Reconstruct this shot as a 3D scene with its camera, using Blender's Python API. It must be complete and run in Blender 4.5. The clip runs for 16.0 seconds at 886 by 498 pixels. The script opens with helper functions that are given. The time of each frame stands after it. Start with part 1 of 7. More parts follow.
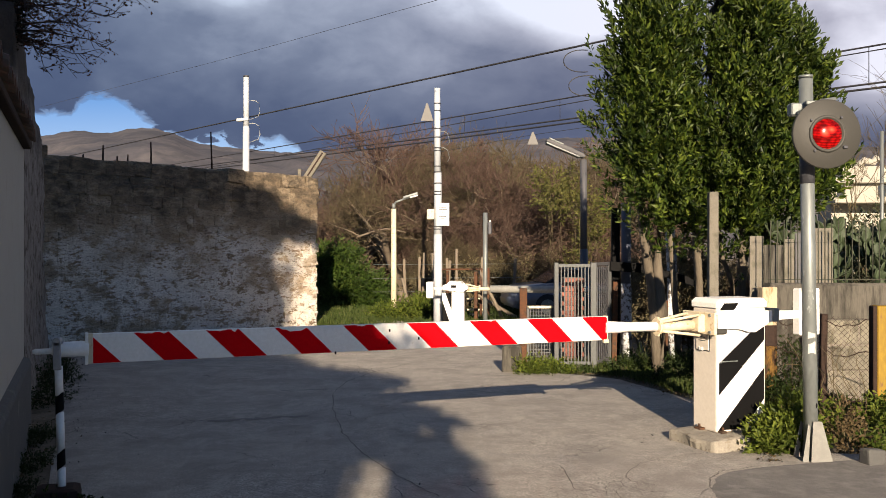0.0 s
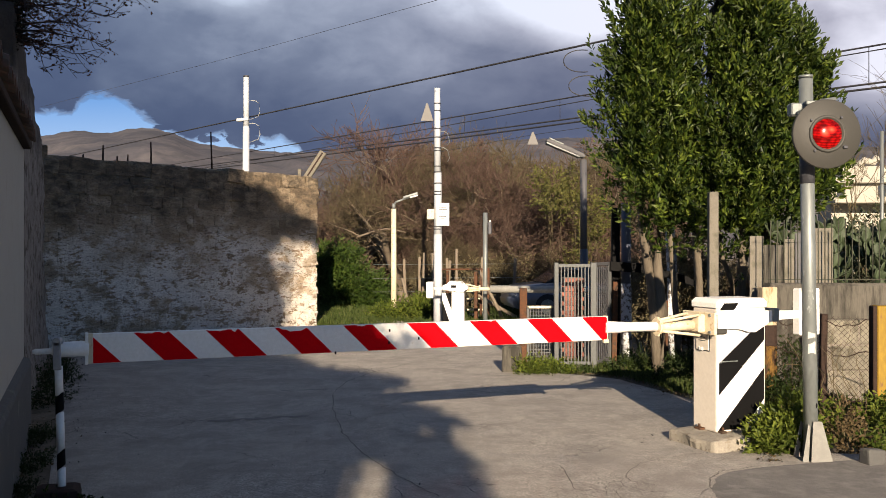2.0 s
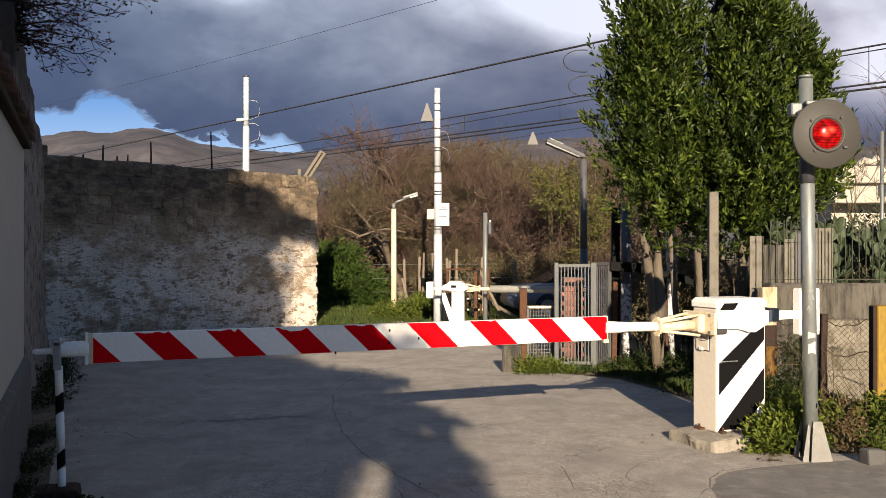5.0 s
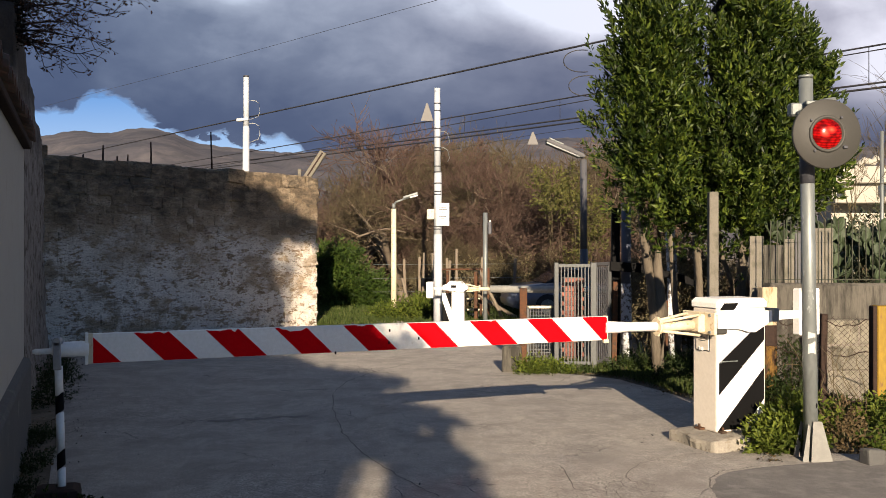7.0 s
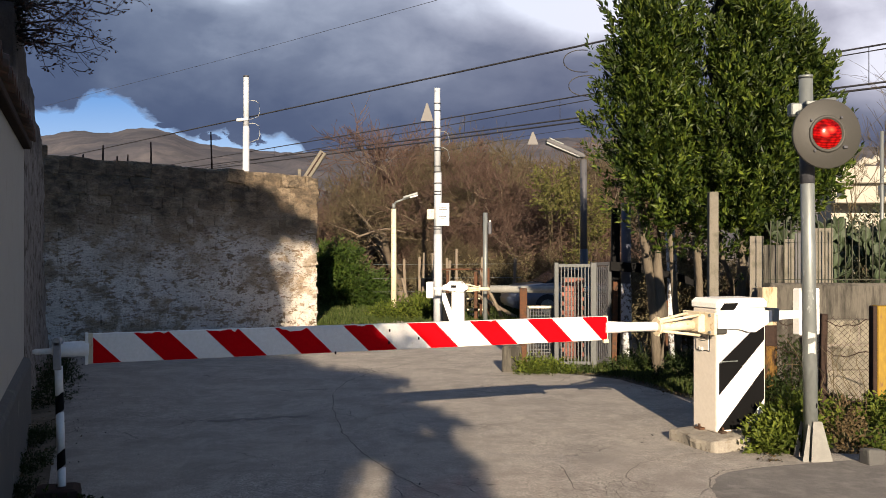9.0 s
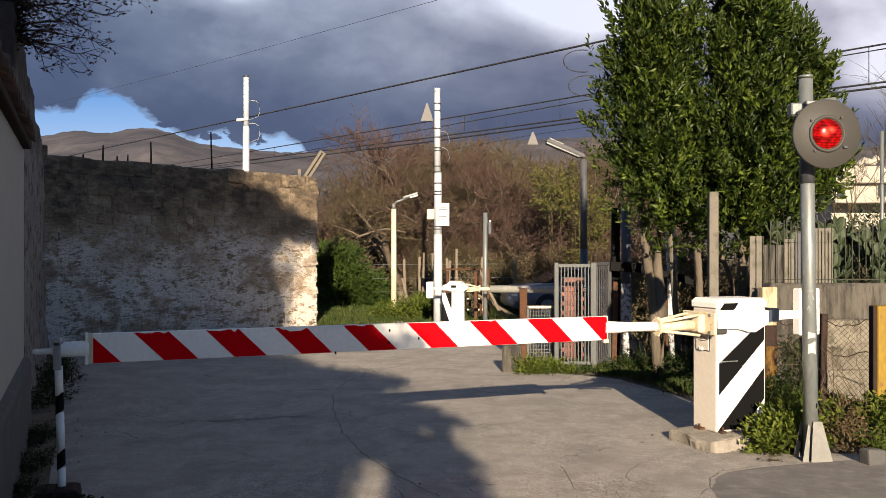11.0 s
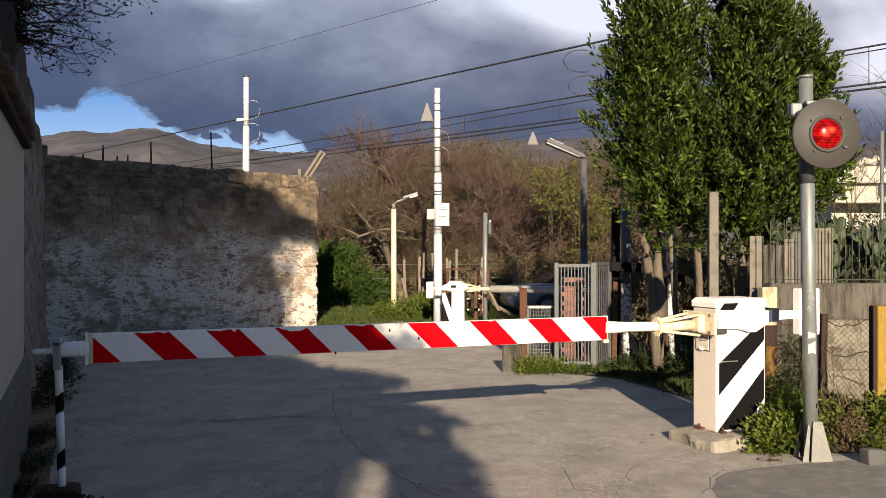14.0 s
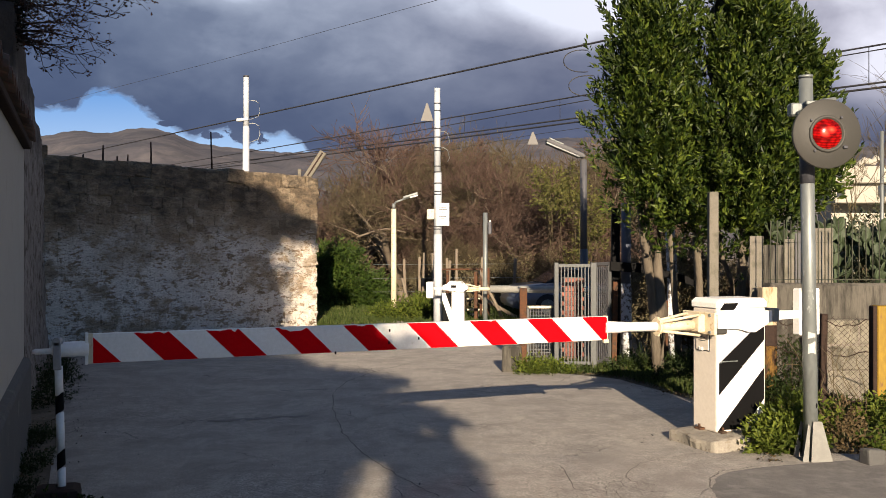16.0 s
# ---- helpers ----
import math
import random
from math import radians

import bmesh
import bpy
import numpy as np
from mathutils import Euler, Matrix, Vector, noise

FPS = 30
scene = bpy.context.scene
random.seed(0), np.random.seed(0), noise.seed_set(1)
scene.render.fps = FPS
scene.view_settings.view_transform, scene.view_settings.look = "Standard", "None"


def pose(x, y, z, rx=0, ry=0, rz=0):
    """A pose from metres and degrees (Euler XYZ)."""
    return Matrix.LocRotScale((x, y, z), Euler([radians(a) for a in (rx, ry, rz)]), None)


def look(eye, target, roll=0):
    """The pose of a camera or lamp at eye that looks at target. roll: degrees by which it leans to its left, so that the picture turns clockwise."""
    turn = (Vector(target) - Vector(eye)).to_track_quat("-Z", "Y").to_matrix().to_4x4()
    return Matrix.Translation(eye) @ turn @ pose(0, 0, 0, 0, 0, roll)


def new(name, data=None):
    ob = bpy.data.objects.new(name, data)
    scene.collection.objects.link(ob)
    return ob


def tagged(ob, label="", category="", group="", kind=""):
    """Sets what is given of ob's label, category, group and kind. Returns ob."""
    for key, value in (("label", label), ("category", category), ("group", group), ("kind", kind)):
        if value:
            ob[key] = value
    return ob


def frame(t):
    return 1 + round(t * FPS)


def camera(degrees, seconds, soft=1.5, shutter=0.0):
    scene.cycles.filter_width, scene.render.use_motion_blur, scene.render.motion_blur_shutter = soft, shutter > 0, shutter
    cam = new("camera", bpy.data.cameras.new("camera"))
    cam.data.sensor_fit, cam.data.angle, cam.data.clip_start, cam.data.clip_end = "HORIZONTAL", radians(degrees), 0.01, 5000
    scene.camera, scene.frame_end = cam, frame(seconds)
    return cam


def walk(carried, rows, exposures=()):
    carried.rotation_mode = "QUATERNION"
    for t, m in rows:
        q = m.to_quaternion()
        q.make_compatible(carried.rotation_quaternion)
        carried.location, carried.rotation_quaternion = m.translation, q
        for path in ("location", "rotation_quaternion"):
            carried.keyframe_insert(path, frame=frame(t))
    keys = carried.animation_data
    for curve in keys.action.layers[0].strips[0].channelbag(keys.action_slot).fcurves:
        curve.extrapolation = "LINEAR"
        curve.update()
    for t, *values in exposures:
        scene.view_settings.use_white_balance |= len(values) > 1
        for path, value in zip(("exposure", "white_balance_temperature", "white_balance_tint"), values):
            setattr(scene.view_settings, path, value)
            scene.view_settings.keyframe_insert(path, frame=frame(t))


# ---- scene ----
# ------------------------------------------------------------ camera
EYE = (0.0, 0.0, 1.6)
cam = camera(53.25, 16.0, soft=0.7)
walk(cam, [(0.0, pose(*EYE, 90, 0, 0)), (16.0, pose(*EYE, 90, 0, 0))])

# ------------------------------------------------------------ world, sun, exposure
SUN_TO = Vector((0.19, -3.23, 1.0)).normalized()
world = bpy.data.worlds.new("sky_world")
scene.world = world
world.use_nodes = True
wn = world.node_tree
wn.nodes.clear()
w_out = wn.nodes.new("ShaderNodeOutputWorld")
w_bg = wn.nodes.new("ShaderNodeBackground")
w_sky = wn.nodes.new("ShaderNodeTexSky")
w_sky.sky_type = "NISHITA"
w_sky.sun_disc = False
w_sky.dust_density = 0.3
w_sky.ozone_density = 6.0
w_sky.sun_elevation = math.asin(SUN_TO.z)
w_sky.sun_rotation = math.atan2(SUN_TO.x, SUN_TO.y)
w_bg.inputs["Strength"].default_value = 0.046
wn.links.new(w_sky.outputs["Color"], w_bg.inputs["Color"])
wn.links.new(w_bg.outputs["Background"], w_out.inputs["Surface"])

sun_data = bpy.data.lights.new("sun", "SUN")
sun_data.energy = 5.0
sun_data.angle = radians(0.42)
sun_data.color = (1.0, 0.855, 0.63)
sun = new("sun", sun_data)
sun.matrix_world = look(SUN_TO * 50, (0, 0, 0))
scene.view_settings.exposure = 1.2
scene.view_settings.use_white_balance = True
scene.view_settings.white_balance_temperature = 6680
scene.view_settings.white_balance_tint = 17

# ------------------------------------------------------------ small tools


def part(name, bm, material, parent=None, label="", smooth=False):
    """Links a bmesh as one mesh object under a thing or a part."""
    me = bpy.data.meshes.new(name)
    bmesh.ops.recalc_face_normals(bm, faces=bm.faces)
    if smooth:
        for f in bm.faces:
            f.smooth = True
    bm.to_mesh(me)
    bm.free()
    return part_mesh(name, me, material, parent, label)


def part_mesh(name, me, material, parent=None, label=""):
    if material is not None and not me.materials:
        me.materials.append(material)
    ob = new(name, me)
    if parent is not None:
        ob.parent = parent
    if label:
        tagged(ob, label)
    return ob


def thing(name, m, label, category, group="", kind=""):
    ob = new(name)
    ob.empty_display_size = 0.1
    ob.matrix_basis = m
    return tagged(ob, label, category, group, kind)


def box(bm, c, s, bevel=0.0, m=None, seg=1):
    """A box with its centre and size; bevelled edges where given."""
    t = Matrix.Translation(c) @ Matrix.Diagonal((*s, 1))
    if m is not None:
        t = m @ t
    r = bmesh.ops.create_cube(bm, size=1.0, matrix=t)
    if bevel > 0:
        es = list({e for v in r["verts"] for e in v.link_edges})
        bmesh.ops.bevel(bm, geom=es, offset=bevel, segments=seg, affect="EDGES", profile=0.6)
    return bm


def rod(bm, p0, p1, r0, r1=None, n=10, caps=True):
    """A round bar from p0 to p1."""
    p0, p1 = Vector(p0), Vector(p1)
    r1 = r0 if r1 is None else r1
    q = (p1 - p0).to_track_quat("Z", "Y").to_matrix()
    rings = []
    for p, r in ((p0, r0), (p1, r1)):
        rings.append([bm.verts.new(p + q @ Vector((r * math.cos(a), r * math.sin(a), 0)))
                      for a in (2 * math.pi * i / n for i in range(n))])
    for i in range(n):
        f = bm.faces.new((rings[0][i], rings[0][(i + 1) % n], rings[1][(i + 1) % n], rings[1][i]))
        f.smooth = True
    if caps:
        bm.faces.new(rings[0][::-1])
        bm.faces.new(rings[1])
    return bm


def pipe(bm, pts, r, n=8, closed=False):
    """A bent round bar through the points; r is one radius or one a point."""
    pts = [Vector(p) for p in pts]
    rs = r if isinstance(r, (list, tuple)) else [r] * len(pts)
    rings = []
    for i, p in enumerate(pts):
        a = pts[max(i - 1, 0)]
        b = pts[min(i + 1, len(pts) - 1)]
        q = (b - a).to_track_quat("Z", "Y").to_matrix()
        rings.append([bm.verts.new(p + q @ Vector((rs[i] * math.cos(k), rs[i] * math.sin(k), 0)))
                      for k in (2 * math.pi * j / n for j in range(n))])
    for u, v in zip(rings, rings[1:]):
        for j in range(n):
            f = bm.faces.new((u[j], u[(j + 1) % n], v[(j + 1) % n], v[j]))
            f.smooth = True
    bm.faces.new(rings[0][::-1])
    bm.faces.new(rings[-1])
    return bm


def lathe(bm, prof, n=24, m=None):
    """Turns a profile of (radius, z) about z."""
    rings = []
    for r, z in prof:
        ring = []
        for i in range(n):
            a = 2 * math.pi * i / n
            p = Vector((r * math.cos(a), r * math.sin(a), z))
            ring.append(bm.verts.new(m @ p if m is not None else p))
        rings.append(ring)
    for u, v in zip(rings, rings[1:]):
        for i in range(n):
            f = bm.faces.new((u[i], u[(i + 1) % n], v[(i + 1) % n], v[i]))
            f.smooth = True
    bm.faces.new(rings[0][::-1])
    bm.faces.new(rings[-1])
    return bm


def prism(bm, poly, axis_m, depth):
    """Extrudes a polygon in the local xz plane by depth along local y."""
    a = [bm.verts.new(axis_m @ Vector((x, 0, z))) for x, z in poly]
    b = [bm.verts.new(axis_m @ Vector((x, depth, z))) for x, z in poly]
    n = len(poly)
    bm.faces.new(a)
    bm.faces.new(b[::-1])
    for i in range(n):
        bm.faces.new((a[i], b[i], b[(i + 1) % n], a[(i + 1) % n]))
    return bm


def raw_mesh(name, verts, faces, smooth=False):
    me = bpy.data.meshes.new(name)
    me.from_pydata([tuple(map(float, v)) for v in verts], [], faces)
    if smooth:
        me.polygons.foreach_set("use_smooth", [True] * len(me.polygons))
    me.update()
    return me


# ------------------------------------------------------------ materials


def nodes_of(name):
    m = bpy.data.materials.new(name)
    m.use_nodes = True
    nt = m.node_tree
    return m, nt, nt.nodes["Principled BSDF"]


def n_noise(nt, scale, detail=5.0, rough=0.6, coord="Object", stretch=(1, 1, 1), world_pos=False):
    no = nt.nodes.new("ShaderNodeTexNoise")
    no.inputs["Scale"].default_value = scale
    no.inputs["Detail"].default_value = detail
    no.inputs["Roughness"].default_value = rough
    mp = nt.nodes.new("ShaderNodeMapping")
    mp.inputs["Scale"].default_value = stretch
    if world_pos:
        g = nt.nodes.new("ShaderNodeNewGeometry")
        nt.links.new(g.outputs["Position"], mp.inputs["Vector"])
    else:
        tc = nt.nodes.new("ShaderNodeTexCoord")
        nt.links.new(tc.outputs[coord], mp.inputs["Vector"])
    nt.links.new(mp.outputs["Vector"], no.inputs["Vector"])
    return no.outputs["Fac"]


def n_ramp(nt, fac, stops):
    r = nt.nodes.new("ShaderNodeValToRGB")
    els = r.color_ramp.elements
    while len(els) < len(stops):
        els.new(0.5)
    for e, (p, c) in zip(els, stops):
        e.position = p
        e.color = (*c, 1) if isinstance(c, (tuple, list)) else (c, c, c, 1)
    nt.links.new(fac, r.inputs["Fac"])
    return r.outputs["Color"]


def n_mix(nt, fac, a, b, mode="MIX"):
    m = nt.nodes.new("ShaderNodeMix")
    m.data_type = "RGBA"
    m.blend_type = mode
    for sock, v in ((m.inputs["Factor"], fac), (m.inputs["A"], a), (m.inputs["B"], b)):
        if isinstance(v, (int, float)):
            sock.default_value = v
        elif isinstance(v, (tuple, list)):
            sock.default_value = (*v, 1)
        else:
            nt.links.new(v, sock)
    return m.outputs["Result"]


def n_math(nt, op, a, b=0.0, clamp=False):
    m = nt.nodes.new("ShaderNodeMath")
    m.operation = op
    m.use_clamp = clamp
    for sock, v in zip(m.inputs, (a, b)):
        if isinstance(v, (int, float)):
            sock.default_value = v
        else:
            nt.links.new(v, sock)
    return m.outputs["Value"]


def n_bump(nt, bsdf, height, strength, dist):
    b = nt.nodes.new("ShaderNodeBump")
    b.inputs["Strength"].default_value = strength
    b.inputs["Distance"].default_value = dist
    nt.links.new(height, b.inputs["Height"])
    nt.links.new(b.outputs["Normal"], bsdf.inputs["Normal"])


def surface(name, base, dark, light, grain=60.0, stain=3.0, rough=0.7, metal=0.0, bump=0.3, dist=0.004,
            stain_amount=0.6, dirt=None, dirt_cut=(0.52, 0.68), world_pos=False, stretch=(1, 1, 1), spread=0.0, spec=0.3):
    """A worn surface: fine grain between dark and light, blotches at a larger size, and a dirt or rust colour in patches."""
    m, nt, b = nodes_of(name)
    g = n_noise(nt, grain, 4, 0.65, world_pos=world_pos, stretch=stretch)
    s = n_noise(nt, stain, 6, 0.6, world_pos=world_pos, stretch=stretch)
    c = n_ramp(nt, g, [(0.3, dark), (0.7, light)])
    c = n_mix(nt, 0.5, c, base)
    s_mask = n_ramp(nt, s, [(0.35, 0.0), (0.65, 1.0)])
    c = n_mix(nt, n_math(nt, "MULTIPLY", s_mask, stain_amount), c, n_mix(nt, 0.5, base, dark))
    if dirt is not None:
        d = n_noise(nt, stain * 2.3, 8, 0.7, world_pos=world_pos, stretch=stretch)
        c = n_mix(nt, n_ramp(nt, d, [(dirt_cut[0], 0.0), (dirt_cut[1], 1.0)]), c, dirt)
    if spread > 0:
        oi = nt.nodes.new("ShaderNodeObjectInfo")
        v = n_math(nt, "ADD", n_math(nt, "MULTIPLY", oi.outputs["Random"], 2 * spread), 1 - spread)
        hsv = nt.nodes.new("ShaderNodeHueSaturation")
        nt.links.new(v, hsv.inputs["Value"])
        nt.links.new(c, hsv.inputs["Color"])
        c = hsv.outputs["Color"]
    nt.links.new(c, b.inputs["Base Color"])
    r = n_math(nt, "ADD", n_math(nt, "MULTIPLY", g, 0.2), rough - 0.1, True)
    nt.links.new(r, b.inputs["Roughness"])
    b.inputs["Metallic"].default_value = metal
    b.inputs["Specular IOR Level"].default_value = spec
    if bump > 0:
        n_bump(nt, b, n_math(nt, "ADD", g, n_math(nt, "MULTIPLY", s, 1.5)), bump, dist)
    return m


def leaf_material(name, dark, mid, light, rough=0.45, trans=0.25):
    """Foliage: each leaf its own tint, a little light through it."""
    m, nt, b = nodes_of(name)
    g = nt.nodes.new("ShaderNodeNewGeometry")
    c = n_ramp(nt, g.outputs["Random Per Island"], [(0.0, dark), (0.3, mid), (0.75, tuple(0.6 * a + 0.4 * b for a, b in zip(mid, light))), (1.0, light)])
    # noise darkens whole leaf clumps, putting the shade of hollows into the colour
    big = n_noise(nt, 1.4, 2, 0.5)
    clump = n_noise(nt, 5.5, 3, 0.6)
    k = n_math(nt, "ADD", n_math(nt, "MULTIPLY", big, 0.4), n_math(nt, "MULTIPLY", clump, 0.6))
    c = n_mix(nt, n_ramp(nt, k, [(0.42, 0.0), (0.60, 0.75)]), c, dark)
    nt.links.new(c, b.inputs["Base Color"])
    b.inputs["Roughness"].default_value = rough
    b.inputs["Specular IOR Level"].default_value = 0.2
    tr = nt.nodes.new("ShaderNodeBsdfTranslucent")
    nt.links.new(c, tr.inputs["Color"])
    mx = nt.nodes.new("ShaderNodeMixShader")
    mx.inputs["Fac"].default_value = trans
    nt.links.new(b.outputs["BSDF"], mx.inputs[1])
    nt.links.new(tr.outputs["BSDF"], mx.inputs[2])
    nt.links.new(mx.outputs["Shader"], nt.nodes["Material Output"].inputs["Surface"])
    return m


M_WHITE = surface("white_paint", (0.78, 0.77, 0.73), (0.62, 0.60, 0.55), (0.84, 0.83, 0.80), 40, 6, 0.45, 0, 0.08, 0.002,
                  0.35, (0.45, 0.40, 0.32), (0.66, 0.80))
M_RED = surface("red_reflective_paint", (0.55, 0.003, 0.006), (0.45, 0.002, 0.004), (0.62, 0.004, 0.008), 50, 5, 0.7, 0, 0.05, 0.002, 0.3, spec=0.02)
M_BLACK = surface("black_paint", (0.004, 0.004, 0.0045), (0.003, 0.003, 0.003), (0.007, 0.007, 0.007), 50, 5, 0.7, 0, 0.1, 0.002, spec=0.1)
M_CREAM = surface("cream_cabinet_paint", (0.62, 0.57, 0.49), (0.52, 0.47, 0.40), (0.68, 0.63, 0.55), 30, 4, 0.5, 0, 0.08, 0.002,
                  0.4, (0.40, 0.33, 0.25), (0.66, 0.82))
M_OLDCREAM = surface("weathered_cream_paint", (0.62, 0.54, 0.38), (0.46, 0.37, 0.24), (0.70, 0.63, 0.47), 40, 9, 0.55, 0, 0.15, 0.003,
                     0.5, (0.34, 0.19, 0.08), (0.55, 0.68))
M_GALV = surface("galvanised_steel", (0.19, 0.21, 0.205), (0.11, 0.122, 0.12), (0.28, 0.305, 0.30), 22, 5, 0.50, 0.40, 0.15, 0.003,
                 0.8, (0.40, 0.43, 0.42), (0.60, 0.68), stretch=(1, 1, 0.35))
M_GREYPAINT = surface("grey_signal_paint", (0.044, 0.043, 0.038), (0.036, 0.035, 0.031), (0.052, 0.05, 0.045), 60, 4, 0.6, 0, 0.05, 0.002)
M_DARKSTEEL = surface("dark_steel", (0.06, 0.065, 0.075), (0.03, 0.03, 0.035), (0.10, 0.10, 0.11), 30, 6, 0.55, 0.3, 0.1, 0.002)
M_BLUEGREY = surface("blue_grey_paint", (0.07, 0.09, 0.14), (0.05, 0.06, 0.09), (0.10, 0.12, 0.17), 30, 4, 0.55, 0, 0.1, 0.002)
M_RUST = surface("rusty_iron", (0.095, 0.045, 0.025), (0.045, 0.024, 0.015), (0.15, 0.07, 0.036), 25, 5, 0.9, 0, 0.4, 0.004, 0.6, (0.05, 0.035, 0.026), (0.48, 0.6), spec=0.1)
M_DARKRUST = surface("dark_rusted_iron", (0.034, 0.024, 0.02), (0.018, 0.013, 0.011), (0.065, 0.038, 0.027), 40, 8, 0.9, 0, 0.4, 0.004, spec=0.1)
M_YELLOW = surface("yellow_ochre_paint", (0.225, 0.142, 0.010), (0.12, 0.066, 0.008), (0.28, 0.18, 0.014), 30, 6, 0.6, 0, 0.2, 0.003,
                   0.5, (0.12, 0.06, 0.03), (0.56, 0.66), stretch=(1, 1, 0.4))
M_CONCRETE = surface("weathered_concrete", (0.148, 0.136, 0.111), (0.094, 0.086, 0.07), (0.195, 0.18, 0.149), 60, 3.0, 0.9, 0, 0.5, 0.006,
                     0.7, (0.09, 0.085, 0.065), (0.50, 0.64), world_pos=True)
M_STAINWALL = surface("stained_retaining_wall", (0.092, 0.085, 0.070), (0.054, 0.05, 0.042), (0.128, 0.118, 0.10), 45, 2.2, 0.92, 0, 0.5, 0.006,
                      0.85, (0.03, 0.028, 0.023), (0.46, 0.60), world_pos=True, stretch=(1.6, 1.6, 0.22))
M_PLASTER = surface("smooth_cream_plaster", (0.36, 0.345, 0.295), (0.29, 0.275, 0.235), (0.41, 0.395, 0.345), 90, 1.6, 0.9, 0, 0.25, 0.003,
                    0.5, (0.29, 0.28, 0.235), (0.56, 0.74), world_pos=True)
M_DADO = surface("grey_cement_dado", (0.082, 0.082, 0.08), (0.055, 0.055, 0.053), (0.105, 0.105, 0.10), 90, 2, 0.9, 0, 0.3, 0.004,
                 0.6, (0.15, 0.16, 0.13), (0.55, 0.7), world_pos=True)
M_ROUGHWALL = surface("rough_old_render", (0.24, 0.215, 0.19), (0.11, 0.095, 0.08), (0.36, 0.33, 0.30), 22, 3.5, 0.95, 0, 0.9, 0.03,
                      0.8, (0.06, 0.047, 0.033), (0.48, 0.62), world_pos=True, stretch=(1, 1, 0.6))


def shade_topped_render():
    """The ruined wall's render, darkened towards its top: the tree's shade put into the colour."""
    nt = M_ROUGHWALL.node_tree
    b = nt.nodes["Principled BSDF"]
    old = b.inputs["Base Color"].links[0].from_socket
    geo = nt.nodes.new("ShaderNodeNewGeometry")
    sep = nt.nodes.new("ShaderNodeSeparateXYZ")
    nt.links.new(geo.outputs["Position"], sep.inputs["Vector"])
    z = n_math(nt, "ADD", sep.outputs["Z"], n_math(nt, "MULTIPLY", n_noise(nt, 1.4, 5, 0.6, world_pos=True), 1.6))
    k = n_ramp(nt, n_math(nt, "MULTIPLY", z, 0.2), [(0.70, 0.0), (0.86, 0.96)])
    nt.links.new(n_mix(nt, k, old, (0.030, 0.026, 0.023)), b.inputs["Base Color"])


shade_topped_render()
M_TILE = surface("terracotta_tile", (0.10, 0.055, 0.04), (0.05, 0.032, 0.024), (0.15, 0.085, 0.06), 40, 5, 0.9, 0, 0.4, 0.004,
                 0.6, (0.06, 0.055, 0.04), (0.52, 0.65), spread=0.35)
M_BARK = surface("grey_brown_bark", (0.115, 0.096, 0.07), (0.052, 0.042, 0.03), (0.175, 0.148, 0.112), 30, 8, 0.95, 0, 0.8, 0.01, stretch=(1, 1, 0.25))
M_TWIG = surface("brown_twigs", (0.084, 0.066, 0.036), (0.044, 0.034, 0.019), (0.125, 0.10, 0.056), 10, 0.5, 0.9, 0, 0)
M_TWIGRED = surface("reddish_winter_twigs", (0.090, 0.056, 0.042), (0.047, 0.028, 0.022), (0.132, 0.086, 0.064), 10, 0.5, 0.9, 0, 0)
M_LIMEWASH = surface("limewashed_bark", (0.46, 0.49, 0.53), (0.28, 0.29, 0.30), (0.58, 0.61, 0.64), 25, 7, 0.9, 0, 0.6, 0.008,
                     0.5, (0.10, 0.085, 0.07), (0.49, 0.57))
M_WIRE = surface("weathered_cable", (0.03, 0.03, 0.035), (0.02, 0.02, 0.02), (0.05, 0.05, 0.05), 10, 1, 0.6, 0.2, 0)
M_WOOD = surface("weathered_grey_wood", (0.16, 0.13, 0.095), (0.09, 0.07, 0.05), (0.22, 0.185, 0.14), 30, 6, 0.9, 0, 0.5, 0.005, stretch=(1, 1, 0.15))
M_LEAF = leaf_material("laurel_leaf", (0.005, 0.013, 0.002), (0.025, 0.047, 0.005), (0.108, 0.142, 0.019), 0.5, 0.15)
M_HEDGE = leaf_material("hedge_leaf", (0.016, 0.034, 0.006), (0.038, 0.072, 0.011), (0.085, 0.115, 0.022), 0.5, 0.25)
M_WEED = leaf_material("weed_leaf", (0.026, 0.044, 0.006), (0.080, 0.112, 0.014), (0.16, 0.185, 0.03), 0.55, 0.3)
M_GRASS = leaf_material("grass_blade", (0.022, 0.038, 0.008), (0.05, 0.078, 0.016), (0.10, 0.11, 0.035), 0.6, 0.3)
M_DRY = leaf_material("dry_stalk", (0.045, 0.031, 0.014), (0.085, 0.060, 0.028), (0.14, 0.105, 0.053), 0.8, 0.2)
M_TANLEAF = leaf_material("tan_dry_leaf", (0.075, 0.062, 0.034), (0.13, 0.11, 0.06), (0.19, 0.165, 0.095), 0.8, 0.25)
M_OLIVE = leaf_material("yellow_green_leaf", (0.06, 0.065, 0.018), (0.11, 0.11, 0.03), (0.17, 0.16, 0.05), 0.6, 0.3)
M_CACTUS = surface("grey_green_cactus", (0.034, 0.05, 0.024), (0.02, 0.03, 0.015), (0.055, 0.075, 0.038), 25, 4, 0.6, 0, 0.2, 0.004, spread=0.3)
M_DEADLEAF = leaf_material("withered_leaf", (0.03, 0.015, 0.008), (0.06, 0.025, 0.012), (0.10, 0.04, 0.02), 0.7, 0.2)


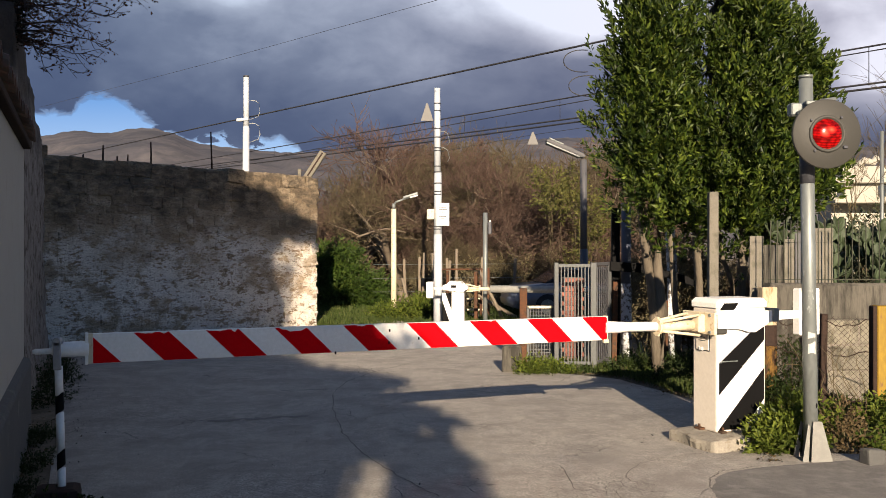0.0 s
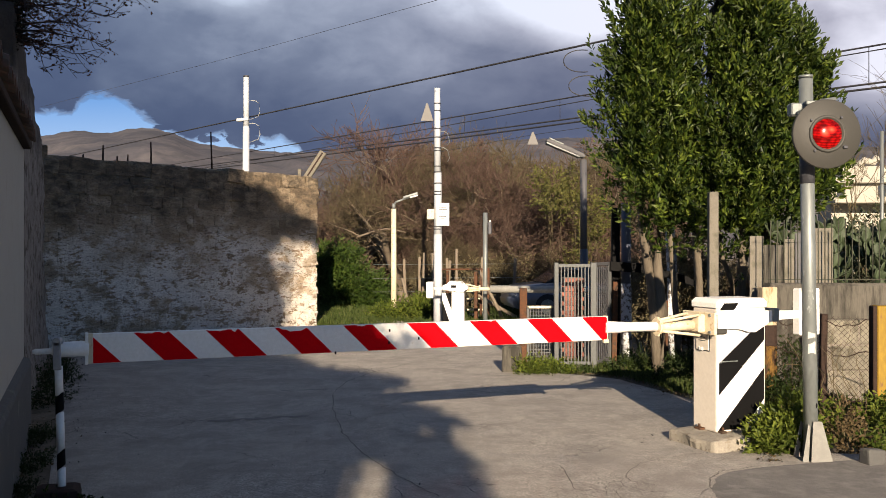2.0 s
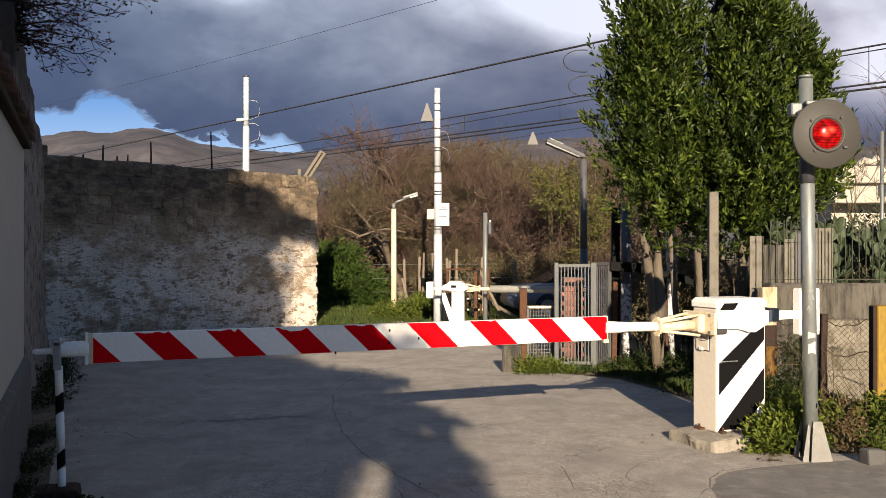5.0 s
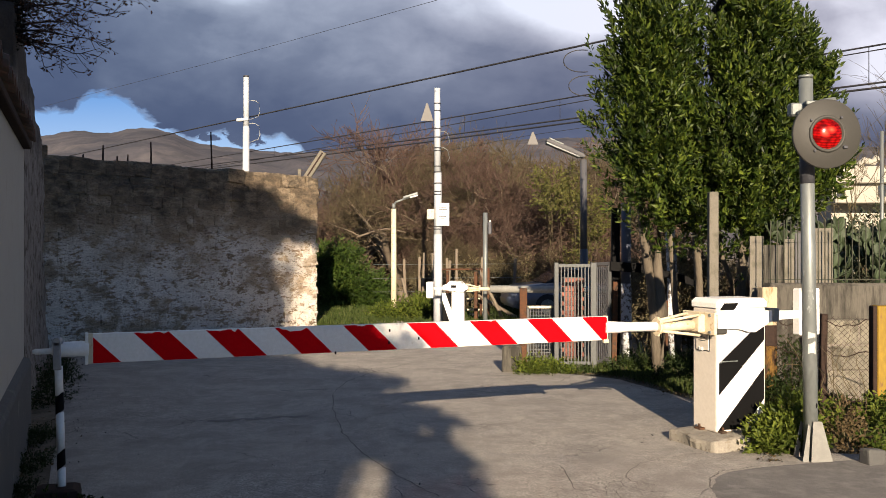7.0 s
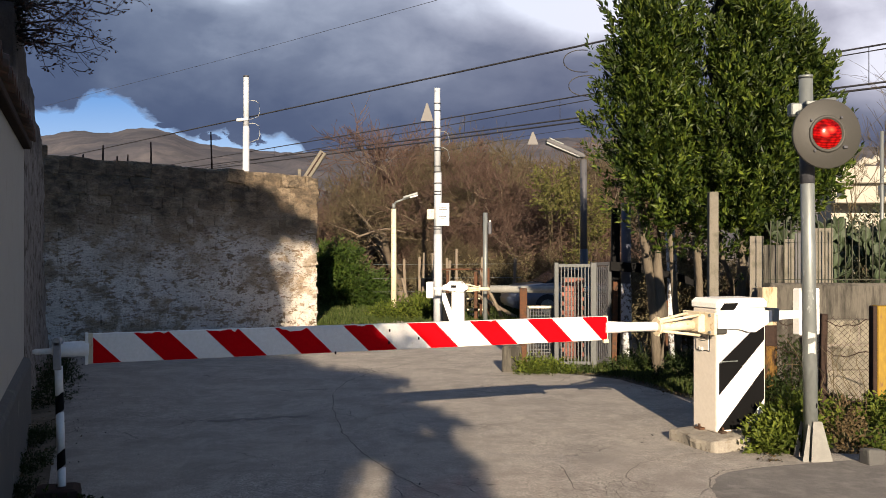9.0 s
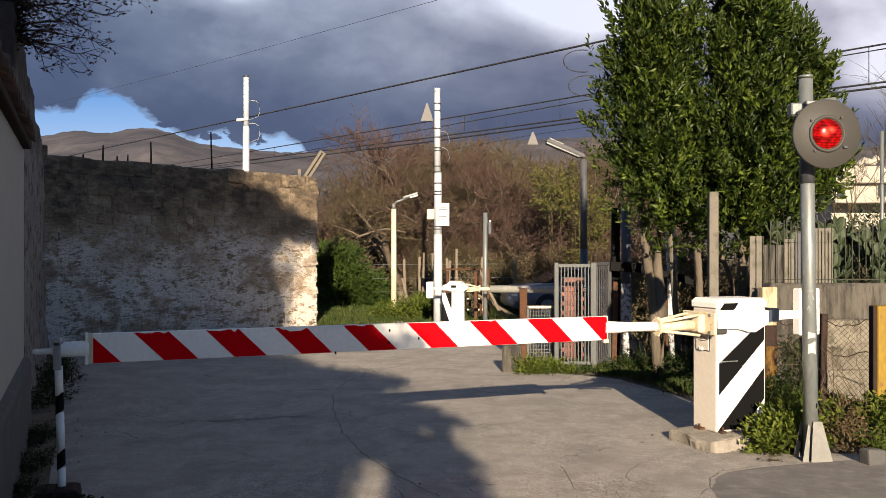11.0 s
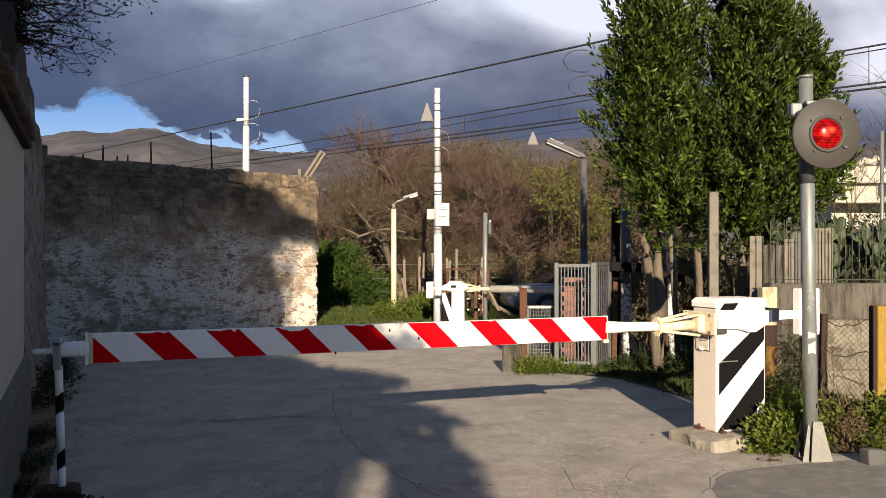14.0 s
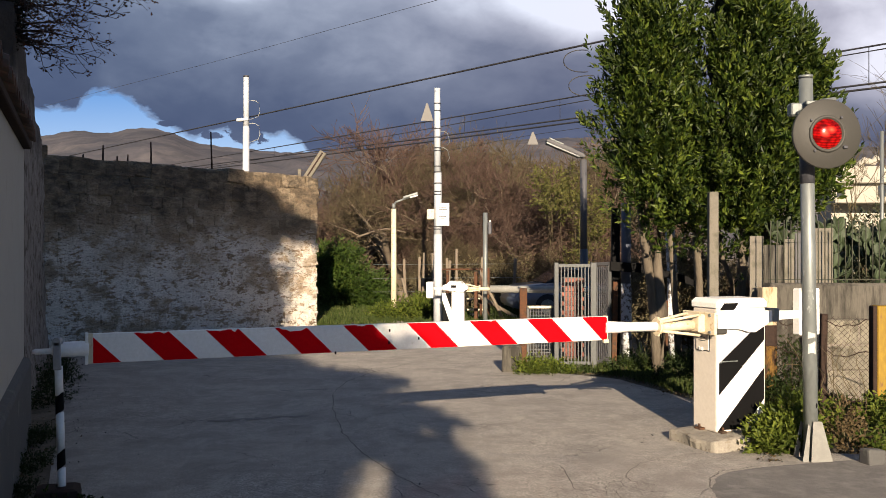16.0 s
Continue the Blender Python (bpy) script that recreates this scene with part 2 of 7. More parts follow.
def asphalt():
    m, nt, b = nodes_of("worn_asphalt")
    fine = n_noise(nt, 75, 5, 0.8, world_pos=True)
    mid = n_noise(nt, 9, 6, 0.65, world_pos=True)
    big = n_noise(nt, 0.55, 5, 0.6, world_pos=True)
    c = n_ramp(nt, fine, [(0.40, (0.112, 0.103, 0.091)), (0.5, (0.305, 0.280, 0.242)), (0.61, (0.49, 0.452, 0.395))])
    c = n_mix(nt, n_ramp(nt, mid, [(0.40, 0.0), (0.66, 0.6)]), c, (0.185, 0.170, 0.151))
    c = n_mix(nt, n_ramp(nt, big, [(0.40, 0.0), (0.65, 0.5)]), c, (0.345, 0.315, 0.268))
    patchy = n_noise(nt, 2.1, 7, 0.7, world_pos=True)
    c = n_mix(nt, n_ramp(nt, patchy, [(0.46, 0.0), (0.60, 0.55)]), c, (0.172, 0.158, 0.140))
    pale = n_noise(nt, 3.4, 8, 0.75, world_pos=True, stretch=(1, 0.5, 1))
    c = n_mix(nt, n_ramp(nt, pale, [(0.54, 0.0), (0.64, 0.6)]), c, (0.37, 0.34, 0.29))
    v = nt.nodes.new("ShaderNodeTexVoronoi")
    v.feature = "DISTANCE_TO_EDGE"
    v.inputs["Scale"].default_value = 1.7
    g = nt.nodes.new("ShaderNodeNewGeometry")
    ws = nt.nodes.new("ShaderNodeTexNoise")
    ws.inputs["Scale"].default_value = 2.5
    nt.links.new(g.outputs["Position"], ws.inputs["Vector"])
    add = nt.nodes.new("ShaderNodeVectorMath")
    add.operation = "MULTIPLY_ADD"
    add.inputs[1].default_value = (0.55, 0.55, 0)
    nt.links.new(ws.outputs["Color"], add.inputs[0])
    nt.links.new(g.outputs["Position"], add.inputs[2])
    nt.links.new(add.outputs["Vector"], v.inputs["Vector"])
    crack = n_ramp(nt, v.outputs["Distance"], [(0.0, 1.0), (0.009, 0.0)])
    where = n_ramp(nt, n_noise(nt, 0.8, 4, 0.7, world_pos=True), [(0.50, 0.0), (0.58, 0.75)])
    cr = n_math(nt, "MULTIPLY", crack, where)
    c = n_mix(nt, cr, c, (0.04, 0.037, 0.033))
    nt.links.new(c, b.inputs["Base Color"])
    b.inputs["Roughness"].default_value = 0.88
    h = n_math(nt, "SUBTRACT", n_math(nt, "ADD", fine, n_math(nt, "MULTIPLY", mid, 0.8)), n_math(nt, "MULTIPLY", cr, 2.0))
    n_bump(nt, b, h, 0.7, 0.008)
    return m


M_ASPHALT = asphalt()
M_SOIL = surface("soil_and_litter", (0.13, 0.105, 0.075), (0.07, 0.055, 0.04), (0.20, 0.17, 0.12), 30, 2, 0.95, 0, 0.8, 0.02,
                 0.6, (0.075, 0.062, 0.038), (0.48, 0.62), world_pos=True)


def limewashed_stone():
    """Brown rubble stone with worn limewash over the lower courses and grime along the top."""
    m, nt, b = nodes_of("limewashed_rubble")
    oi = nt.nodes.new("ShaderNodeObjectInfo")
    fine = n_noise(nt, 17, 7, 0.75, world_pos=True, stretch=(0.6, 0.6, 1.6))
    mid = n_noise(nt, 6.5, 6, 0.65, world_pos=True, stretch=(0.7, 0.7, 1.5))
    big = n_noise(nt, 1.1, 4, 0.6, world_pos=True)
    stone = n_ramp(nt, n_math(nt, "ADD", n_math(nt, "MULTIPLY", oi.outputs["Random"], 0.35), n_math(nt, "MULTIPLY", fine, 0.65)),
                   [(0.1, (0.16, 0.115, 0.073)), (0.42, (0.29, 0.215, 0.14)), (0.66, (0.40, 0.315, 0.215)), (0.95, (0.26, 0.21, 0.15))])
    geo = nt.nodes.new("ShaderNodeNewGeometry")
    sep = nt.nodes.new("ShaderNodeSeparateXYZ")
    nt.links.new(geo.outputs["Position"], sep.inputs["Vector"])
    z = sep.outputs["Z"]
    # limewash is kept on the courses below about two metres
    edge = n_math(nt, "ADD", z, n_math(nt, "MULTIPLY", n_math(nt, "SUBTRACT", big, 0.5), 2.6))
    low = n_ramp(nt, n_math(nt, "MULTIPLY", edge, 0.3333), [(0.46, 1.0), (0.74, 0.0)])
    flake = n_ramp(nt, n_math(nt, "ADD", n_math(nt, "MULTIPLY", mid, 0.55), n_math(nt, "MULTIPLY", fine, 0.45)), [(0.445, 0.0), (0.485, 1.0)])
    bald = n_ramp(nt, n_noise(nt, 1.9, 5, 0.65, world_pos=True, stretch=(0.8, 0.8, 1.2)), [(0.50, 0.0), (0.60, 0.85)])
    flake = n_math(nt, "MULTIPLY", flake, n_math(nt, "SUBTRACT", 1.0, bald))
    lime = n_mix(nt, fine, (0.60, 0.55, 0.475), (0.84, 0.79, 0.715))
    c = n_mix(nt, n_math(nt, "MULTIPLY", low, flake), stone, lime)
    pits = n_ramp(nt, n_noise(nt, 34, 5, 0.7, world_pos=True, stretch=(0.6, 0.6, 1.8)), [(0.38, 0.8), (0.44, 0.0)])
    c = n_mix(nt, pits, c, (0.09, 0.075, 0.058))
    # lichen and soot under the coping
    hi = n_ramp(nt, n_math(nt, "MULTIPLY", edge, 0.3333), [(0.66, 0.0), (0.88, 1.0)])
    grime = n_ramp(nt, mid, [(0.40, 0.95), (0.66, 0.25)])
    c = n_mix(nt, n_math(nt, "MULTIPLY", hi, grime), c, (0.085, 0.07, 0.052))
    nt.links.new(c, b.inputs["Base Color"])
    b.inputs["Roughness"].default_value = 0.93
    b.inputs["Specular IOR Level"].default_value = 0.2
    n_bump(nt, b, n_math(nt, "ADD", n_math(nt, "MULTIPLY", fine, 1.1), mid), 1.0, 0.045)
    return m


M_RUBBLE = limewashed_stone()
M_MORTAR = surface("old_lime_mortar", (0.17, 0.15, 0.125), (0.09, 0.078, 0.064), (0.24, 0.215, 0.185), 30, 3, 0.95, 0, 0.8, 0.01, world_pos=True)


def lamp_red():
    m, nt, b = nodes_of("lit_red_lens")
    b.inputs["Base Color"].default_value = (0.03, 0.001, 0.001, 1)
    b.inputs["Roughness"].default_value = 0.2
    b.inputs["Specular IOR Level"].default_value = 0.15
    w = nt.nodes.new("ShaderNodeTexWave")
    w.bands_direction = "Y"
    w.inputs["Scale"].default_value = 28
    tc = nt.nodes.new("ShaderNodeTexCoord")
    nt.links.new(tc.outputs["Object"], w.inputs["Vector"])
    vo = nt.nodes.new("ShaderNodeTexVoronoi")
    vo.inputs["Scale"].default_value = 30
    nt.links.new(tc.outputs["Object"], vo.inputs["Vector"])
    cells = n_ramp(nt, vo.outputs["Distance"], [(0.15, 1.0), (0.75, 0.25)])
    s = n_math(nt, "MULTIPLY", n_math(nt, "ADD", n_math(nt, "MULTIPLY", w.outputs["Fac"], 0.42), 0.14), cells)
    spot = nt.nodes.new("ShaderNodeTexGradient")
    spot.gradient_type = "SPHERICAL"
    mp = nt.nodes.new("ShaderNodeMapping")
    mp.inputs["Location"].default_value = (0.8, -0.1, -0.4)
    mp.inputs["Scale"].default_value = (24, 24, 8)
    nt.links.new(tc.outputs["Object"], mp.inputs["Vector"])
    nt.links.new(mp.outputs["Vector"], spot.inputs["Vector"])
    hot = spot.outputs["Fac"]
    spot2 = nt.nodes.new("ShaderNodeTexGradient")
    spot2.gradient_type = "SPHERICAL"
    mp2 = nt.nodes.new("ShaderNodeMapping")
    mp2.inputs["Location"].default_value = (-0.3, -0.75, -0.4)
    mp2.inputs["Scale"].default_value = (22, 30, 8)
    nt.links.new(tc.outputs["Object"], mp2.inputs["Vector"])
    nt.links.new(mp2.outputs["Vector"], spot2.inputs["Vector"])
    hot = n_math(nt, "MAXIMUM", hot, spot2.outputs["Fac"])
    nt.links.new(n_mix(nt, hot, (1.0, 0.008, 0.006), (1.0, 0.10, 0.04)), b.inputs["Emission Color"])
    nt.links.new(n_math(nt, "ADD", s, n_math(nt, "MULTIPLY", hot, 1.1)), b.inputs["Emission Strength"])
    return m


M_REDLENS = lamp_red()


def glass():
    m, nt, b = nodes_of("dark_glass")
    b.inputs["Base Color"].default_value = (0.03, 0.035, 0.04, 1)
    b.inputs["Roughness"].default_value = 0.08
    return m


M_GLASS = glass()


def car_paint():
    m, nt, b = nodes_of("blue_grey_car_paint")
    c = n_ramp(nt, n_noise(nt, 3, 4), [(0.3, (0.08, 0.095, 0.13)), (0.7, (0.10, 0.12, 0.16))])
    nt.links.new(c, b.inputs["Base Color"])
    b.inputs["Roughness"].default_value = 0.3
    b.inputs["Coat Weight"].default_value = 0.5
    return m


M_CAR = car_paint()
M_RUBBER = surface("tyre_rubber", (0.03, 0.03, 0.03), (0.02, 0.02, 0.02), (0.04, 0.04, 0.04), 40, 5, 0.85)
M_HOUSE = surface("white_house_render", (0.34, 0.325, 0.275), (0.27, 0.255, 0.215), (0.38, 0.36, 0.31), 10, 0.8, 0.9, 0, 0.1, 0.01)
M_HOUSEGREY = surface("grey_house_render", (0.20, 0.185, 0.16), (0.14, 0.13, 0.11), (0.25, 0.23, 0.20), 10, 0.8, 0.9, 0, 0.1, 0.01)
M_BRICK = surface("red_brick", (0.21, 0.082, 0.062), (0.13, 0.052, 0.04), (0.28, 0.12, 0.09), 30, 6, 0.9, 0, 0.4, 0.004, spread=0.3)
M_MAST = surface("dull_white_paint", (0.40, 0.43, 0.46), (0.31, 0.33, 0.35), (0.46, 0.49, 0.52), 20, 4, 0.5, 0, 0.05, 0.002, 0.4, (0.3, 0.27, 0.22), (0.64, 0.78))


def hillside():
    m, nt, b = nodes_of("hazy_hillside")
    big = n_noise(nt, 0.0045, 6, 0.65, world_pos=True)
    mid = n_noise(nt, 0.022, 5, 0.7, world_pos=True, stretch=(1, 0.25, 1))
    # bluish distance haze is mixed into these hill colours
    c = n_ramp(nt, big, [(0.38, (0.058, 0.060, 0.071)), (0.52, (0.086, 0.082, 0.090)), (0.64, (0.112, 0.104, 0.106))])
    c = n_mix(nt, n_ramp(nt, mid, [(0.48, 0.0), (0.62, 0.6)]), c, (0.066, 0.066, 0.072))
    nt.links.new(c, b.inputs["Base Color"])
    b.inputs["Roughness"].default_value = 1.0
    b.inputs["Specular IOR Level"].default_value = 0.0
    return m


M_HILL = hillside()

# ------------------------------------------------------------ sky and distance


# the cloud's lower edge: heading and height, each over the distance
EDGE = [(-0.50, 0.160), (-0.453, 0.163), (-0.418, 0.163), (-0.408, 0.175), (-0.396, 0.182), (-0.370, 0.179), (-0.345, 0.163), (-0.316, 0.145), (-0.297, 0.135), (-0.284, 0.130),
        (-0.268, 0.133), (-0.246, 0.137), (-0.238, 0.126), (-0.220, 0.127), (-0.204, 0.133), (-0.182, 0.131), (-0.162, 0.124), (-0.152, 0.108), (-0.10, 0.09)]


def cloud_material():
    m = bpy.data.materials.new("cloud_deck")
    m.use_nodes = True
    nt = m.node_tree
    nt.nodes.clear()
    out = nt.nodes.new("ShaderNodeOutputMaterial")
    em = nt.nodes.new("ShaderNodeEmission")
    nt.links.new(em.outputs["Emission"], out.inputs["Surface"])
    tc = nt.nodes.new("ShaderNodeTexCoord")
    sep = nt.nodes.new("ShaderNodeSeparateXYZ")
    nt.links.new(tc.outputs["Object"], sep.inputs["Vector"])
    u = n_math(nt, "DIVIDE", sep.outputs["X"], sep.outputs["Y"])
    v = n_math(nt, "DIVIDE", sep.outputs["Z"], sep.outputs["Y"])
    comb = nt.nodes.new("ShaderNodeCombineXYZ")
    nt.links.new(u, comb.inputs["X"])
    nt.links.new(n_math(nt, "MULTIPLY", v, 1.6), comb.inputs["Y"])

    def cloud_noise(scale, detail, rough, dist=0.0, shift=0.0):
        no = nt.nodes.new("ShaderNodeTexNoise")
        no.inputs["Scale"].default_value = scale
        no.inputs["Detail"].default_value = detail
        no.inputs["Roughness"].default_value = rough
        no.inputs["Distortion"].default_value = dist
        mp = nt.nodes.new("ShaderNodeMapping")
        mp.inputs["Location"].default_value = (shift, shift * 0.7, shift)
        nt.links.new(comb.outputs["Vector"], mp.inputs["Vector"])
        nt.links.new(mp.outputs["Vector"], no.inputs["Vector"])
        return n_math(nt, "SUBTRACT", no.outputs["Fac"], 0.5)

    def patch(cu, cv, ru, rv, tilt=0.0):
        du = n_math(nt, "SUBTRACT", u, cu)
        dv = n_math(nt, "SUBTRACT", v, cv)
        dv = n_math(nt, "ADD", dv, n_math(nt, "MULTIPLY", du, tilt))
        a = n_math(nt, "POWER", n_math(nt, "ABSOLUTE", n_math(nt, "DIVIDE", du, ru)), 2.0)
        b = n_math(nt, "POWER", n_math(nt, "ABSOLUTE", n_math(nt, "DIVIDE", dv, rv)), 2.0)
        return n_math(nt, "SUBTRACT", 1.0, n_math(nt, "SQRT", n_math(nt, "ADD", a, b)))

    soft = cloud_noise(5.5, 5, 0.5, 0.3, 3.1)
    fine = cloud_noise(15, 6, 0.55, 0.2, 8.0)
    grad = nt.nodes.new("ShaderNodeMapRange")
    grad.inputs["From Min"].default_value = 0.14
    grad.inputs["From Max"].default_value = 0.31
    grad.inputs["To Min"].default_value = 0.20
    grad.inputs["To Max"].default_value = 0.66
    nt.links.new(v, grad.inputs["Value"])
    lum = n_math(nt, "ADD", grad.outputs["Result"], n_math(nt, "MULTIPLY", soft, 0.55))
    lum = n_math(nt, "ADD", lum, n_math(nt, "MULTIPLY", fine, 0.30))
    lum = n_math(nt, "ADD", lum, n_math(nt, "MULTIPLY", n_math(nt, "MAXIMUM", patch(0.11, 0.29, 0.20, 0.07, 0.1), 0.0), 0.48))
    lum = n_math(nt, "SUBTRACT", lum, n_math(nt, "MULTIPLY", n_math(nt, "MAXIMUM", patch(-0.42, 0.26, 0.20, 0.12), 0.0), 0.26))
    lum = n_math(nt, "ADD", lum, n_math(nt, "MULTIPLY", n_math(nt, "MAXIMUM", patch(-0.235, 0.30, 0.07, 0.04), 0.0), 0.26))
    lum = n_math(nt, "ADD", lum, n_math(nt, "MULTIPLY", n_math(nt, "MAXIMUM", patch(0.55, 0.265, 0.22, 0.09), 0.0), 0.30))
    lum = n_math(nt, "ADD", lum, n_math(nt, "MULTIPLY", n_math(nt, "MAXIMUM", patch(0.50, 0.195, 0.13, 0.075), 0.0), 0.55))
    lum = n_math(nt, "ADD", lum, n_math(nt, "MULTIPLY", n_math(nt, "MAXIMUM", patch(0.17, 0.265, 0.11, 0.055, 0.2), 0.0), 0.28))
    lum = n_math(nt, "ADD", lum, n_math(nt, "MULTIPLY", n_math(nt, "MAXIMUM", patch(-0.08, 0.20, 0.15, 0.12), 0.0), 0.16))
    col = n_ramp(nt, lum, [(0.0, (0.0310, 0.0420, 0.0760)), (0.2, (0.0430, 0.0560, 0.0920)), (0.42, (0.0820, 0.0980, 0.1370)),
                           (0.65, (0.1760, 0.1960, 0.2390)), (0.9, (0.3500, 0.3880, 0.4400))])
    # lower edge of the cloud: its height over the heading, with the blue showing beneath it
    edge_u = n_math(nt, "MULTIPLY", n_math(nt, "ADD", u, 0.5), 2.2)
    edge = n_ramp(nt, edge_u, [((a + 0.5) * 2.2, b * 4) for a, b in EDGE])
    wisp = n_math(nt, "ADD", n_math(nt, "MULTIPLY", fine, 0.012), n_math(nt, "MULTIPLY", cloud_noise(48, 5, 0.6, 0.4, 2.0), 0.020))
    gap = n_math(nt, "ADD", n_math(nt, "SUBTRACT", n_math(nt, "MULTIPLY", edge, 0.25), v), wisp)
    gap = n_math(nt, "MULTIPLY", gap, 40.0)
    for cu, cv, ru, rv in ((-0.313, 0.139, 0.020, 0.006), (-0.222, 0.124, 0.022, 0.007), (-0.262, 0.126, 0.012, 0.004)):
        tuft = n_math(nt, "ADD", patch(cu, cv, ru, rv, 0.15), n_math(nt, "MULTIPLY", n_math(nt, "ADD", fine, cloud_noise(60, 4, 0.6, 0.3, 5.0)), 3.0))
        gap = n_math(nt, "SUBTRACT", gap, n_math(nt, "MULTIPLY", n_math(nt, "MAXIMUM", tuft, 0.0), 1.6))
    mask = n_ramp(nt, gap, [(0.0, 0.0), (0.36, 1.0)])
    blue = n_ramp(nt, n_math(nt, "MULTIPLY", v, 5.0), [(0.55, (0.17, 0.27, 0.40)), (0.9, (0.065, 0.165, 0.34))])
    rim = n_ramp(nt, gap, [(0.05, 0.0), (0.14, 1.0), (0.3, 0.0)])
    tint = n_ramp(nt, n_math(nt, "ADD", u, 0.5), [(0.05, (0.86, 0.99, 1.06)), (0.40, (0.93, 1.0, 1.04)), (0.75, (1.04, 1.0, 1.0))])
    col = n_mix(nt, 1.0, col, tint, "MULTIPLY")
    col = n_mix(nt, n_math(nt, "MULTIPLY", rim, 0.25), col, (0.18, 0.19, 0.22))
    col = n_mix(nt, mask, col, blue)
    nt.links.new(col, em.inputs["Color"])
    return m


def build_sky():
    """A shell of cloud far beyond the hills."""
    vs, fs = [], []
    na, ne = 48, 24
    for j in range(ne + 1):
        el = radians(-2 + 62 * j / ne)
        for i in range(na + 1):
            az = radians(-66 + 132 * i / na)
            vs.append((4300 * math.cos(el) * math.sin(az), 4300 * math.cos(el) * math.cos(az), 4300 * math.sin(el)))
    for j in range(ne):
        for i in range(na):
            a = j * (na + 1) + i
            fs.append((a, a + na + 1, a + na + 2, a + 1))
    ob = part_mesh("cloud_backdrop", raw_mesh("cloud_backdrop", vs, fs, True), cloud_material())
    ob.location = EYE
    return tagged(ob, "slate grey storm clouds with a gap of blue sky", "sky", kind="structure")


CLOUDS = build_sky()


# the skyline of the far hills: heading and height, each over the distance
RIDGE_U = [-0.70, -0.56, -0.450, -0.431, -0.415, -0.396, -0.373, -0.357, -0.341, -0.322, -0.303, -0.281, -0.246, -0.194, -0.143, -0.105, -0.054, 0.01, 0.074, 0.17, 0.40, 0.7]
RIDGE_V = [0.12, 0.118, 0.1298, 0.1337, 0.1356, 0.1337, 0.1330, 0.1375, 0.1388, 0.1375, 0.1317, 0.1221, 0.1170, 0.1119, 0.1106, 0.1145, 0.1170, 0.1221, 0.1253, 0.128, 0.12, 0.11]


def build_hills():
    """Ridges of bare hills, far off."""
    vs, fs = [], []
    nx, ny = 300, 40
    for j in range(ny + 1):
        for i in range(nx + 1):
            t = i / nx
            x = -2600 + 5200 * t
            k = j / ny
            y = 1500 + 1700 * k
            u = x / y
            ridge = 3200 * float(np.interp(u, RIDGE_U, RIDGE_V)) + 6 * noise.noise(Vector((u * 90, 1, 0))) + 4 * noise.noise(Vector((u * 260, 1, 0)))
            n = noise.fractal(Vector((x * 0.0016, y * 0.0016, 3.0)), 0.8, 2.1, 6) * (1 - k)
            gully = noise.fractal(Vector((u * 22 + 3 * k, k * 2.0, 7.0)), 0.7, 2.1, 5) * 70 * k * (1 - k)
            vs.append((x, y, ridge * k ** 0.8 * (1.0 + 0.05 * n) + 14 * n * k - 4 + gully + 10 * k * (1 - k) * noise.noise(Vector((x * 0.009, y * 0.006, 1)))))
    for j in range(ny):
        for i in range(nx):
            a = j * (nx + 1) + i
            fs.append((a, a + 1, a + nx + 2, a + nx + 1))
    ob = part_mesh("hills_backdrop", raw_mesh("hills_backdrop", vs, fs, True), M_HILL)
    return tagged(ob, "bare brown hills on the horizon", "hill", kind="structure")


build_hills()

# ------------------------------------------------------------ ground and road
WALL_DIR = Vector((-0.3795, 0.9252, 0.0))      # along the garden wall
WALL_AT = Vector((-0.50, 0.0, 0.0))


def wall_x(y):
    return -0.50 - 0.41 * y


def build_ground():
    bm = bmesh.new()
    rings = [0, 4, 8, 14, 22, 35, 60, 120, 300, 800, 2000, 4200]
    prev = None
    n = 48
    for r in rings:
        cur = []
        for i in range(n):
            a = 2 * math.pi * i / n
            x, y = r * math.cos(a), 8 + r * math.sin(a)
            z = -0.03 + (0.02 * noise.noise(Vector((x * 0.7, y * 0.7, 0))) if r < 60 else 0)
            cur.append(bm.verts.new((x, y, z)))
            if r == 0:
                break
        if prev is not None:
            for i in range(n):
                if len(prev) == 1:
                    bm.faces.new((prev[0], cur[i], cur[(i + 1) % n]))
                else:
                    bm.faces.new((prev[i], cur[i], cur[(i + 1) % n], prev[(i + 1) % n]))
        prev = cur
    return tagged(part("ground", bm, M_SOIL), "bare earth with litter and patches of grass", "ground", kind="structure")


build_ground()


